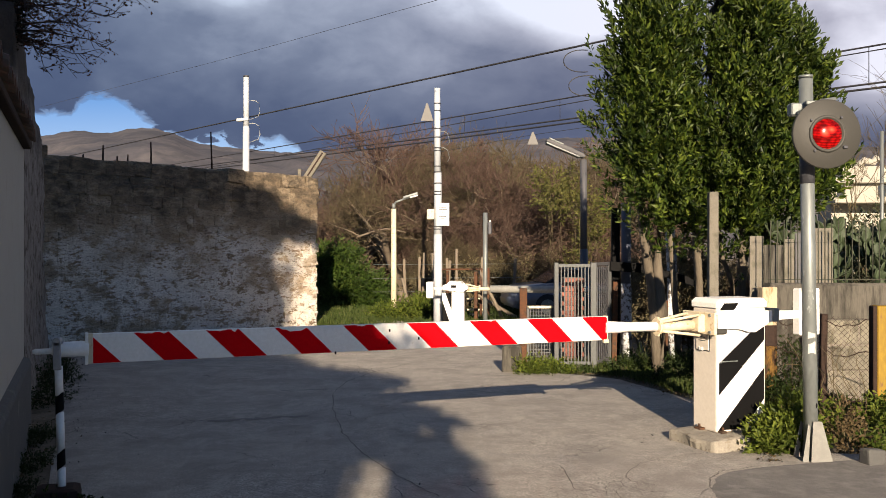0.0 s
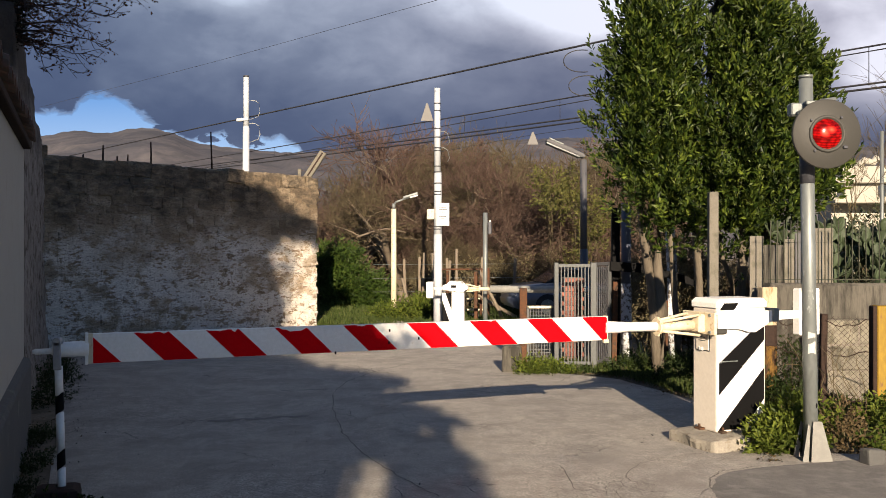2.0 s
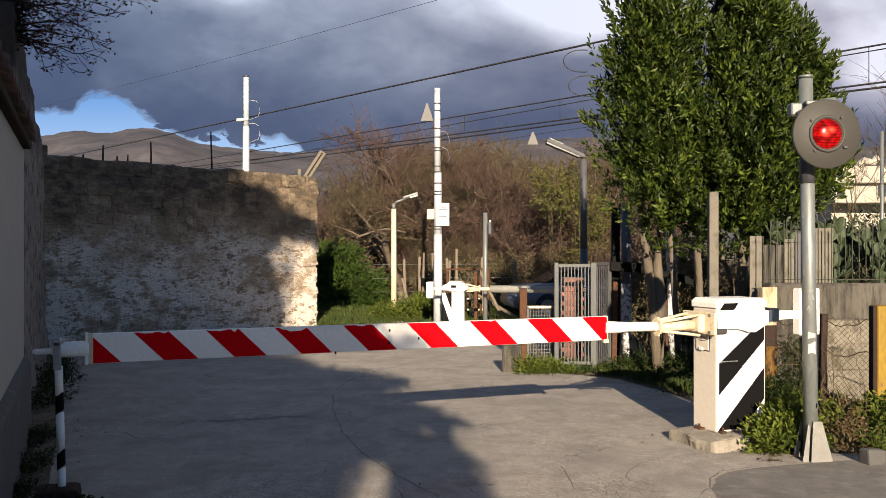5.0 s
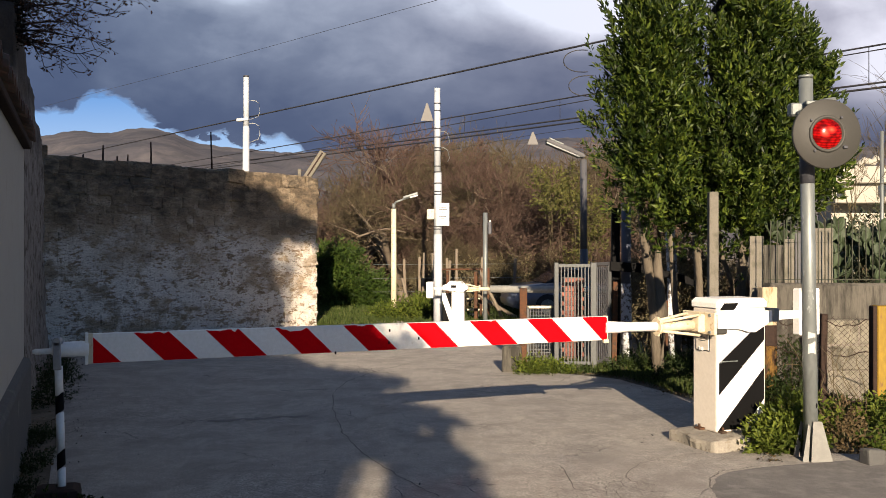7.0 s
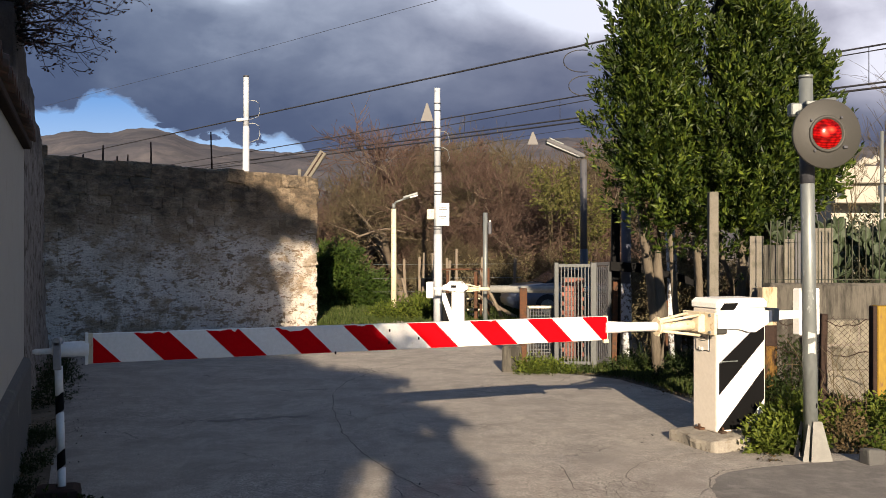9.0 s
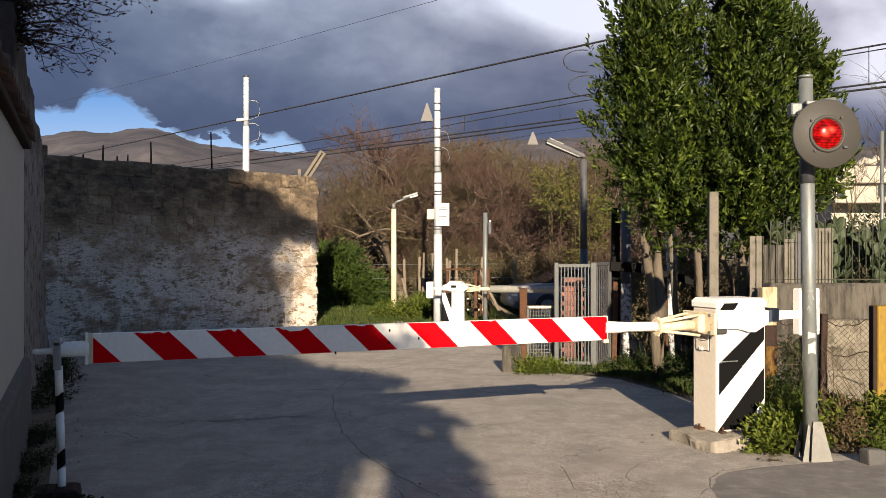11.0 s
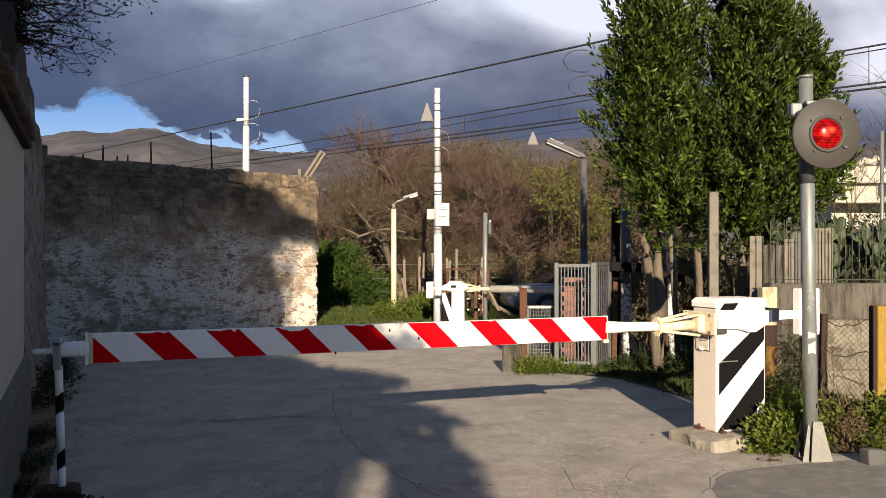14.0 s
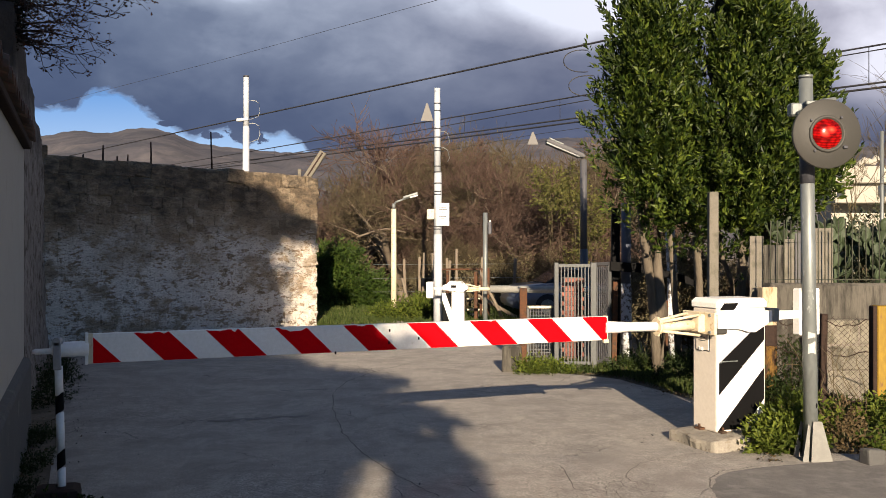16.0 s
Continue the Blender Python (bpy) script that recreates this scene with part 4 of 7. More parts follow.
def build_barrier():
    g = thing("barrier_gate", RAISED @ Matrix.Translation((CAB.x, CAB.y, 0)) @ Matrix.Rotation(ARM_ANG, 4, "Z"),
              "lowered red and white barrier arm on a cream drive cabinet", "barrier")
    # cabinet: local x along the arm's line away from the lane, -y towards the traffic
    w, d, h = 0.548, 0.32, 1.095
    z0 = -0.02
    bm = bmesh.new()
    box(bm, (0, 0, z0 + h / 2), (w, d, h), 0.014, seg=2)
    cab = part("cabinet", bm, M_CREAM, g, "cream steel cabinet with black slanting bands")
    bm = bmesh.new()
    lid = [(-w / 2 - 0.012, 0), (w / 2 + 0.012, 0), (w / 2 + 0.012, 0.05), (w / 2 - 0.03, 0.085), (-w / 2 + 0.03, 0.085), (-w / 2 - 0.012, 0.05)]
    prism(bm, lid, Matrix.Translation((0, -d / 2 - 0.012, z0 + h)), d + 0.024)
    bmesh.ops.bevel(bm, geom=list(bm.edges), offset=0.006, segments=1, affect="EDGES")
    part("lid", bm, M_WHITE, cab, "white pressed lid")
    # front face: white field with black bands
    bm = bmesh.new()
    box(bm, (0, -d / 2 - 0.003, z0 + h / 2 + 0.005), (w - 0.035, 0.006, h - 0.03), 0.002)
    face = part("front_panel", bm, M_WHITE, cab, "white front panel")
    x0, x1 = -w / 2 + 0.022, w / 2 - 0.02
    for za, zb, zc, zd in ((0.33, 0.61, 0.99, 0.80), (0.02, 0.03, 0.55, 0.27)):
        bm = bmesh.new()
        poly = [(x0, za), (x0, zb), (x1, zc), (x1, zd)] if za > 0.1 else [(x0 + 0.28, za), (x0, za), (x0, zb), (x1, zc), (x1, zd)]
        prism(bm, [(x, z + z0) for x, z in poly], Matrix.Translation((0, -d / 2 - 0.0085, 0)), 0.003)
        part("black_band", bm, M_BLACK, face)
    bm = bmesh.new()
    prism(bm, [(x0 + 0.005, z0 + h - 0.015), (x0 + 0.05, z0 + h + 0.045), (x0 + 0.21, z0 + h + 0.045), (x0 + 0.16, z0 + h - 0.015)], Matrix.Translation((0, -d / 2 - 0.0155, 0)), 0.004)
    part("lid_slot", bm, M_BLACK, cab)
    bm = bmesh.new()
    for k in range(8):
        box(bm, (0.06, -d / 2 - 0.0065, z0 + 0.40 + k * 0.026), (0.12, 0.004, 0.007))
    part("vent_slots", bm, M_CREAM, cab)
    bm = bmesh.new()
    box(bm, (-0.15, -d / 2 - 0.012, z0 + 0.625), (0.2, 0.006, 0.008))
    rod(bm, (-0.24, -d / 2 - 0.018, z0 + 0.62), (-0.24, -d / 2, z0 + 0.62), 0.008)
    part("latch", bm, M_GALV, cab)
    bm = bmesh.new()
    box(bm, (-w / 2 - 0.002, 0.02, z0 + 0.84), (0.006, 0.186, 0.266), 0.001)
    part("hatch_gap", bm, M_DARKSTEEL, cab)
    bm = bmesh.new()
    box(bm, (-w / 2 - 0.006, 0.02, z0 + 0.84), (0.012, 0.17, 0.25), 0.004)
    part("side_hatch", bm, M_CREAM, cab)
    # embossed plate on the hatch with lines of worn print
    for k in range(5):
        bm = bmesh.new()
        box(bm, (-w / 2 - 0.0125, 0.02, z0 + 0.80 + 0.03 * k), (0.002, 0.09 - 0.012 * (k % 2), 0.008))
        part("print_bar", bm, M_GALV, cab)
    bm = bmesh.new()
    box(bm, (-w / 2 - 0.016, 0.03, z0 + 0.725), (0.012, 0.05, 0.03), 0.003)
    part("lock", bm, M_WHITE, cab)
    for x in (-w / 2 + 0.04, w / 2 - 0.04):
        bm = bmesh.new()
        box(bm, (x, -d / 2 - 0.03, z0 + 0.01), (0.06, 0.06, 0.02), 0.004)
        rod(bm, (x, -d / 2 - 0.035, z0 + 0.02), (x, -d / 2 - 0.035, z0 + 0.05), 0.012, n=6)
        part("anchor_bolt", bm, M_RUST, cab)
    bm = bmesh.new()
    box(bm, (-w / 2 - 0.03, 0.03, z0 + 0.01), (0.06, 0.08, 0.02), 0.004)
    rod(bm, (-w / 2 - 0.035, 0.03, z0 + 0.02), (-w / 2 - 0.035, 0.03, z0 + 0.05), 0.012, n=6)
    part("anchor_bolt", bm, M_RUST, cab)
    # bearing block under the yoke, on the lane side
    bm = bmesh.new()
    box(bm, (-w / 2 + 0.02, -d / 2 + 0.02, z0 + h - 0.17), (0.14, 0.12, 0.11), 0.01)
    part("bearing_box", bm, M_GREYPAINT, cab)
    # yoke: a cheek on either face, crosspiece with bolts, and the tail with its weight
    az = ARM_R.z
    tail = 0.80
    for side, name in ((-1, "yoke_cheek"), (1, "yoke_cheek")):
        bm = bmesh.new()
        poly = [(-0.30, -0.055), (-0.06, -0.062), (0.03, -0.095), (0.12, -0.10), (0.22, -0.045), (0.31, 0.005), (tail - 0.10, 0.012), (tail - 0.10, 0.078), (0.31, 0.088),
                (0.18, 0.092), (0.0, 0.075), (-0.30, 0.06)]
        y = side * (d / 2 + 0.035)
        prism(bm, [(x, z + az + 0.035) for x, z in poly], Matrix.Translation((0, y - 0.018, 0)), 0.036)
        bmesh.ops.bevel(bm, geom=list(bm.edges), offset=0.004, segments=1, affect="EDGES")
        part(name, bm, M_WHITE, g, "white cast cheek")
    bm = bmesh.new()
    box(bm, (tail + 0.12, 0, az + 0.085), (0.25, 0.10, 0.44), 0.012)
    part("counterweight", bm, M_WHITE, g, "white counterweight block")
    bm = bmesh.new()
    box(bm, (0.345, 0, az + 0.082), (0.075, d + 0.13, 0.12), 0.006)
    part("tail_clamp", bm, M_GALV, g, "grey steel clamp round the tail")
    bm = bmesh.new()
    box(bm, (-0.33, 0, az + 0.02), (0.03, d + 0.12, 0.20), 0.006)
    box(bm, (-0.38, 0, az + 0.02), (0.07, 0.20, 0.16), 0.01)
    part("crosspiece", bm, M_OLDCREAM, g)
    for sy in (-1, 1):
        for sz in (-1, 1):
            bm = bmesh.new()
            rod(bm, (-0.355, sy * 0.16, az + 0.02 + sz * 0.075), (-0.30, sy * 0.16, az + 0.02 + sz * 0.075), 0.016, n=6)
            part("hinge_bolt", bm, M_GALV, g)
    # lattice socket that takes the arm
    bm = bmesh.new()
    for sy in (-1, 1):
        for sz, zt in ((1, 0.10), (-1, -0.085)):
            pipe(bm, [(-0.40, sy * 0.09, az + zt), (-0.55, sy * 0.075, az + zt * 0.75), (-0.78, sy * 0.045, az + zt * 0.42)], 0.014, 6)
    rod(bm, (-0.38, 0, az), (-0.80, 0, az - 0.002), 0.048, 0.042, 14)
    part("socket", bm, M_OLDCREAM, g, "weathered cream arm socket")
    bm = bmesh.new()
    rod(bm, (-0.775, 0, az), (-0.80, 0, az), 0.075, n=14)
    box(bm, (-0.787, 0, az), (0.02, 0.05, 0.17), 0.004)
    part("flange", bm, M_OLDCREAM, g)
    # arm: tube, panel, tip
    # panel's hinge end on the local axis
    s_r = -((Vector((CAB.x, CAB.y, 0)) - Vector((ARM_R.x, ARM_R.y, 0))).dot(-ARM_U))
    length = (ARM_L - ARM_R).length
    droop = math.atan2(ARM_L.z - ARM_R.z, length)
    arm = new("arm")
    arm.parent = g
    off = (Vector((ARM_R.x, ARM_R.y, 0)) - Vector((CAB.x, CAB.y, 0))).dot(Vector((-math.sin(ARM_ANG), math.cos(ARM_ANG), 0)))
    arm.matrix_basis = Matrix.Translation((s_r, off, az)) @ Matrix.Rotation(droop, 4, "Y") @ Matrix.Translation((-length, 0, 0))
    striped_panel(arm, length, 0.101, 0.055, 8)
    bm = bmesh.new()
    pipe(bm, [(length - 0.02, 0, 0.005), (length + 0.03, 0, 0.004), (length + 0.12, 0, 0), (length + 0.22, 0, 0), (-0.80 - s_r + length + 0.03, -off, 0)],
         [0.052, 0.052, 0.05, 0.042, 0.042], 14)
    part("tube", bm, M_WHITE, arm)
    bm = bmesh.new()
    pipe(bm, [(0.02, 0, 0.0), (-0.15, 0, 0.0), (-0.19, 0, -0.005), (-0.22, 0, -0.008), (-0.31, 0, -0.008), (-0.33, 0, -0.008)],
         [0.052, 0.052, 0.042, 0.02, 0.019, 0.012], 14)
    part("tip", bm, M_WHITE, arm, "white tapered arm tip")
    bm = bmesh.new()
    box(bm, (0.004, 0, 0), (0.018, 0.066, 0.214), 0.003)
    part("end_cap", bm, M_WHITE, arm)
    bm = bmesh.new()
    box(bm, (0.03, -0.0005, 0), (0.028, 0.0585, 0.2025), 0.001)
    part("edge_strip", bm, M_OLDCREAM, arm)
    bm = bmesh.new()
    box(bm, (length - 0.002, 0, 0.0), (0.012, 0.066, 0.212), 0.003)
    box(bm, (length - 0.02, -0.03, -0.11), (0.05, 0.03, 0.03), 0.004)
    part("end_cap", bm, M_OLDCREAM, arm)
    for x, z in ((2.17, 0.05), (2.165, -0.045), (1.74, -0.104), (2.41, -0.02)):
        bm = bmesh.new()
        box(bm, (x, -0.031, z), (0.014, 0.006, 0.022), 0.002)
        part("rivet", bm, M_BLACK, arm)
    # chipped paint along the upper edge of the red fields
    rnd = random.Random(8)
    for x0, x1, deep in ((0.34, 0.45, 0.012), (0.48, 0.53, 0.016), (0.80, 0.94, 0.012), (0.97, 1.01, 0.02), (1.31, 1.54, 0.034), (1.90, 1.98, 0.012), (2.03, 2.08, 0.01), (3.0, 3.05, 0.008)):
        n = 8
        low = [(x0 + (x1 - x0) * i / n, 0.1005 - deep * math.sin(math.pi * i / n) ** 0.7 * rnd.uniform(0.5, 1.0) - 0.001) for i in range(n + 1)]
        bm = bmesh.new()
        prism(bm, low + [(x1, 0.101), (x0, 0.101)], Matrix.Translation((0, -0.0315, 0)), 0.0018)
        part("torn_sheeting", bm, M_WHITE, arm)
    return g


build_barrier()


M_PLINTH = surface("pale_crumbling_concrete", (0.25, 0.23, 0.19), (0.14, 0.125, 0.10), (0.34, 0.315, 0.27), 50, 5, 0.9, 0, 0.6, 0.008, 0.6, (0.14, 0.115, 0.08), (0.52, 0.66))


def build_plinth():
    m = Matrix.Translation((CAB.x * 0.925, CAB.y * 0.925, 0)) @ Matrix.Rotation(ARM_ANG, 4, "Z")
    bm = bmesh.new()
    box(bm, (-0.07, -0.09, 0.01), (0.80, 0.56, 0.185), 0.035, seg=2)
    bmesh.ops.subdivide_edges(bm, edges=[e for e in bm.edges if e.calc_length() > 0.3], cuts=7, use_grid_fill=True)
    for v in bm.verts:
        v.co += Vector((noise.noise(v.co * 7) * 0.034, noise.noise(v.co * 7 + Vector((3, 0, 0))) * 0.034, noise.noise(v.co * 9) * 0.010 - (0.03 * max(0.0, noise.noise(v.co * 4 + Vector((0, 5, 0))) + 0.1) if v.co.z > 0.05 and (abs(v.co.x + 0.07) > 0.36 or v.co.y < -0.33) else 0.0)))
    ob = part("plinth", bm, M_PLINTH)
    ob.matrix_basis = m
    return tagged(ob, "rough concrete footing under the barrier cabinet", "footing")


build_plinth()


M_FORKGREY = surface("mid_grey_paint", (0.30, 0.30, 0.30), (0.24, 0.24, 0.24), (0.35, 0.35, 0.35), 30, 5, 0.6)


def build_rest_post():
    """Striped post that the barrier's tip comes to rest on."""
    g = thing("rest_post", RAISED @ Matrix.Translation((-2.537, 5.885, 0.0)) @ pose(0, 0, 0, 0, -1.6, 0), "thin white post with black bands beside the wall", "post")
    r = 0.026
    hs = [(0.0, 0.144, M_WHITE), (0.144, 0.249, M_BLACK), (0.249, 0.513, M_WHITE), (0.513, 0.626, M_BLACK), (0.626, 0.82, M_WHITE)]
    for a, b, mt in hs:
        bm = bmesh.new()
        rod(bm, (0, 0, a - (0.02 if a == 0 else 0)), (0, 0, b), r, n=14)
        if mt is M_BLACK:
            for v in bm.verts:
                v.co.z += v.co.x * 0.9
                v.co.x *= 1.04
                v.co.y *= 1.04
        part("band" if mt is M_BLACK else "tube", bm, mt, g)
    bm = bmesh.new()
    box(bm, (0, -0.02, 0.89), (0.052, 0.02, 0.19), 0.008, seg=2)
    rod(bm, (0, -0.03, 0.985), (0, 0.03, 0.985), 0.026, n=14)
    part("fork_plate", bm, M_FORKGREY, g, "grey fork plate")
    return g


build_rest_post()


# ------------------------------------------------------------ red road signal


M_FOOT = surface("dull_grey_foot_paint", (0.19, 0.19, 0.175), (0.13, 0.13, 0.12), (0.25, 0.25, 0.23), 30, 6, 0.8, 0, 0.3, 0.004)
M_STICKER = surface("scuffed_sticker", (0.42, 0.42, 0.40), (0.3, 0.3, 0.29), (0.5, 0.5, 0.48), 60, 20, 0.7)


NEARER = Matrix.Translation(EYE) @ Matrix.Scale(0.96, 4) @ Matrix.Translation(-Vector(EYE))


def build_signal():
    g = thing("road_signal", NEARER @ Matrix.Translation((2.93, 7.03, -0.04)) @ pose(0, 0, 0, 0, -0.85, 0), "lit red crossing signal on a galvanised pole", "signal")
    bm = bmesh.new()
    rod(bm, (0, 0, -0.12), (0, 0, 3.01), 0.056, 0.053, 20)
    pole = part("pole", bm, M_GALV, g)
    bm = bmesh.new()
    lathe(bm, [(0.048, 3.01), (0.055, 2.995), (0.055, 3.02), (0.03, 3.025)], 20)
    part("pole_cap", bm, M_GALV, pole)
    # dark ring added to stand for the shadow the disc throws on the pole
    bm = bmesh.new()
    rod(bm, (0, 0, 2.16), (0, 0, 2.47), 0.0565, n=20)
    part("sleeve", bm, M_DARKSTEEL, pole, "dark ring on the pole painted as the disc shadow")
    # flared foot: panels welded to the pole
    for side, wide in ((-1, 0.05), (1, 0.13)):
        for y in (-0.075, 0.065):
            bm = bmesh.new()
            base = [(-0.125, -0.09), (-0.07, -0.09), (-0.03, 0.24), (-0.045, 0.26)] if side < 0 else [(-0.055, -0.09), (0.125, -0.09), (0.12, -0.02), (0.058, 0.28), (-0.012, 0.28)]
            prism(bm, base, Matrix.Translation((0, y + (0.012 if side < 0 else 0), 0)), 0.012)
            if y < 0:
                for v in bm.verts:
                    v.co.y -= 0.05 * (1 - min(1.0, max(0.0, v.co.z + 0.07) / 0.33))
            part("foot_panel", bm, M_FOOT, g, "flared grey foot panel")
    # scuffed stickers and a number bar
    for z, hgt, mt in ((0.93, 0.055, M_STICKER), (0.81, 0.09, M_STICKER), (0.38, 0.03, M_BLACK)):
        bm = bmesh.new()
        vs = []
        for i in range(5):
            a = radians(-125 + 15 * i if mt is M_STICKER else -70 + 5 * i)
            vs.append([bm.verts.new((0.0575 * math.cos(a), 0.0575 * math.sin(a), z + zz + 0.012 * math.sin(9 * i * hgt + zz * 50))) for zz in (0, hgt)])
        for p, q in zip(vs, vs[1:]):
            bm.faces.new((p[0], q[0], q[1], p[1]))
        part("sticker", bm, mt, pole)
    # bracket across the top of the disc
    bm = bmesh.new()
    box(bm, (-0.10, -0.02, 2.745), (0.09, 0.10, 0.10), 0.01)
    pipe(bm, [(-0.10, -0.075, 2.70), (-0.04, -0.12, 2.735), (0.06, -0.14, 2.785), (0.17, -0.14, 2.80)], 0.024, 8)
    box(bm, (0.02, -0.08, 2.79), (0.12, 0.05, 0.03), 0.006)
    part("bracket", bm, M_GALV, g)
    bm = bmesh.new()
    rod(bm, (0.05, 0.0, 2.53), (0.05, -0.17, 2.53), 0.05, n=14)
    part("mount", bm, M_DARKSTEEL, g)
    # disc
    head = new("signal_head")
    head.parent = g
    head.matrix_basis = pose(0.078, -0.19, 2.53, 90, 0, 2) @ Matrix.Scale(1.045, 4)
    bm = bmesh.new()
    lathe(bm, [(0.02, -0.03), (0.245, -0.03), (0.256, -0.022), (0.258, 0.0), (0.252, 0.008), (0.02, 0.008)], 64)
    part("backplate", bm, M_GREYPAINT, head, "round matt grey backplate")
    bm = bmesh.new()
    lathe(bm, [(0.116, -0.01), (0.138, 0.0), (0.138, 0.016), (0.129, 0.024), (0.115, 0.018), (0.110, 0.006)], 48)
    part("lens_ring", bm, M_GREYPAINT, head, "dark lens ring")
    bm = bmesh.new()
    lathe(bm, [(0.112, 0.006), (0.104, 0.020), (0.085, 0.034), (0.06, 0.046), (0.03, 0.051), (0.004, 0.052)], 48)
    part("red_lens", bm, M_REDLENS, head, "glowing red glass lens")
    bm = bmesh.new()
    rod(bm, (0, 0, -0.16), (0, 0, -0.03), 0.12, 0.15, 32)
    part("housing", bm, M_GREYPAINT, head)
    for ang in (48, 140, 232, -38):
        bm = bmesh.new()
        a = radians(ang)
        box(bm, (0.158 * math.cos(a), 0.158 * math.sin(a), 0.014), (0.018, 0.018, 0.016), 0.003)
        if ang == -38:
            box(bm, (0.165 * math.cos(a), 0.165 * math.sin(a), 0.018), (0.034, 0.02, 0.02), 0.004, None)
        part("clip", bm, M_DARKSTEEL, head)
    return g


build_signal()

# ------------------------------------------------------------ bay laurels behind the fence
SWAYING = []


def laurel_shoot(rng, base, axis, ln, pts, dirs):
    """One upright twig with leaves set round it."""
    axis = axis / np.linalg.norm(axis)
    count = int(ln * 62)
    bend = rng.normal(size=3) * 0.10
    for i in range(count):
        t = (i + rng.uniform()) / count
        o = rng.normal(size=3)
        o -= axis * np.dot(o, axis)
        o /= max(np.linalg.norm(o), 1e-6)
        pts.append(base + axis * ln * t + bend * ln * t * t + o * 0.008)
        dirs.append(o * (1.0 - 0.55 * t) + axis * (0.45 + 0.8 * t))


def build_laurel(x, y, blobs, stems, sprigs, seed, count, label):
    """Crown of upright leafy shoots in clumps, over dark cores painted as the shade between the clumps."""
    g = thing("laurel_tree", pose(x, y, 0), label, "tree", "laurels by the fence")
    tree_trunks("trunk", stems, M_BARK, g)
    rng = np.random.RandomState(seed)
    crown = new("crown")
    crown.parent = g
    crown.location = (0, 0, 1.6)
    total = sum((b[3] * b[5]) ** 0.9 for b in blobs)
    for k, (bx, by, bz, rx, ry, rz) in enumerate(blobs):
        pts, dirs = [], []
        c = np.array((bx, by, bz - 1.6))
        rad = np.array((rx, ry, rz))
        clumps = max(5, int(count * (rx * rz) ** 0.9 / total))
        for _ in range(clumps):
            v = rng.normal(size=3)
            v /= np.linalg.norm(v)
            if v[1] > 0.25:
                v[1] *= -1
            mid = c + v * rad * (1.0 - 0.38 * rng.uniform() ** 1.5)
            size = rng.uniform(0.07, 0.15)
            lean = v * np.array((0.55, 0.55, 0.25)) + np.array((0, 0, 0.9)) + rng.normal(size=3) * 0.15
            for _ in range(rng.randint(7, 14)):
                b = mid + rng.normal(size=3) * size * np.array((1, 1, 1.5)) - np.array((0, 0, 0.10))
                laurel_shoot(rng, b, lean + rng.normal(size=3) * 0.30, rng.uniform(0.14, 0.34), pts, dirs)
        # inner twigs, seen in the hollows
        for _ in range(clumps):
            v = rng.normal(size=3)
            v /= np.linalg.norm(v)
            b = c + v * rad * rng.uniform(0.35, 0.72)
            laurel_shoot(rng, b, v * 0.6 + np.array((0, 0, 0.8)), rng.uniform(0.15, 0.3), pts, dirs)
        for sx, sz, ln, lean in sprigs[k::len(blobs)]:
            for _ in range(4):
                laurel_shoot(rng, np.array((sx - x, 0.1, sz - 1.6)) + rng.normal(size=3) * 0.035, np.array((lean, 0, 1.0)) + rng.normal(size=3) * 0.1, ln * rng.uniform(0.6, 1.0), pts, dirs)
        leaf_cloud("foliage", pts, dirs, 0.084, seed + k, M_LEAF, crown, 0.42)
        # near-black core added behind the leaves to stand for shade in the hollows
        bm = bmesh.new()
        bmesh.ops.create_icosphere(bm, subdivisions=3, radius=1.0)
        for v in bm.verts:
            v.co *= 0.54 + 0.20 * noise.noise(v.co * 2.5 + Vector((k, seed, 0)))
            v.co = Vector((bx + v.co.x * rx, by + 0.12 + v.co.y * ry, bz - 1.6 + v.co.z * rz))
        part("inner_mass", bm, M_SHADECORE, crown)
    SWAYING.append(crown)
    return g


M_SHADECORE = surface("inner_shade_core", (0.005, 0.009, 0.002), (0.003, 0.005, 0.001), (0.008, 0.014, 0.003), 30, 6, 0.9, 0, 0.8, 0.03)
build_laurel(2.77, 11.25, [(-0.16, 0, 4.42, 0.42, 0.5, 0.58), (-0.16, 0, 3.85, 0.52, 0.55, 0.75), (-0.16, -0.1, 3.10, 0.60, 0.6, 0.75), (0.03, 0, 2.52, 0.48, 0.5, 0.48), (0.18, 0.05, 2.04, 0.36, 0.42, 0.22)],
             [([(0.0, 0, -0.1), (0.03, 0, 0.7), (-0.04, 0, 1.4), (0.0, 0, 2.4)], 0.075, 0.05), ([(0.28, 0.1, -0.1), (0.22, 0.1, 0.8), (0.1, 0.05, 2.2)], 0.05, 0.03)],
             [(2.04, 3.45, 0.30, -0.5), (2.00, 3.15, 0.28, -0.6), (2.14, 3.95, 0.32, -0.4), (2.16, 4.45, 0.40, -0.2), (2.18, 2.75, 0.25, -0.5), 
              (2.60, 1.78, 0.2, 0.2), (2.9, 1.72, 0.2, 0.1)],
             11, 150, "tall dense bay laurel with glossy leaves behind the fence")
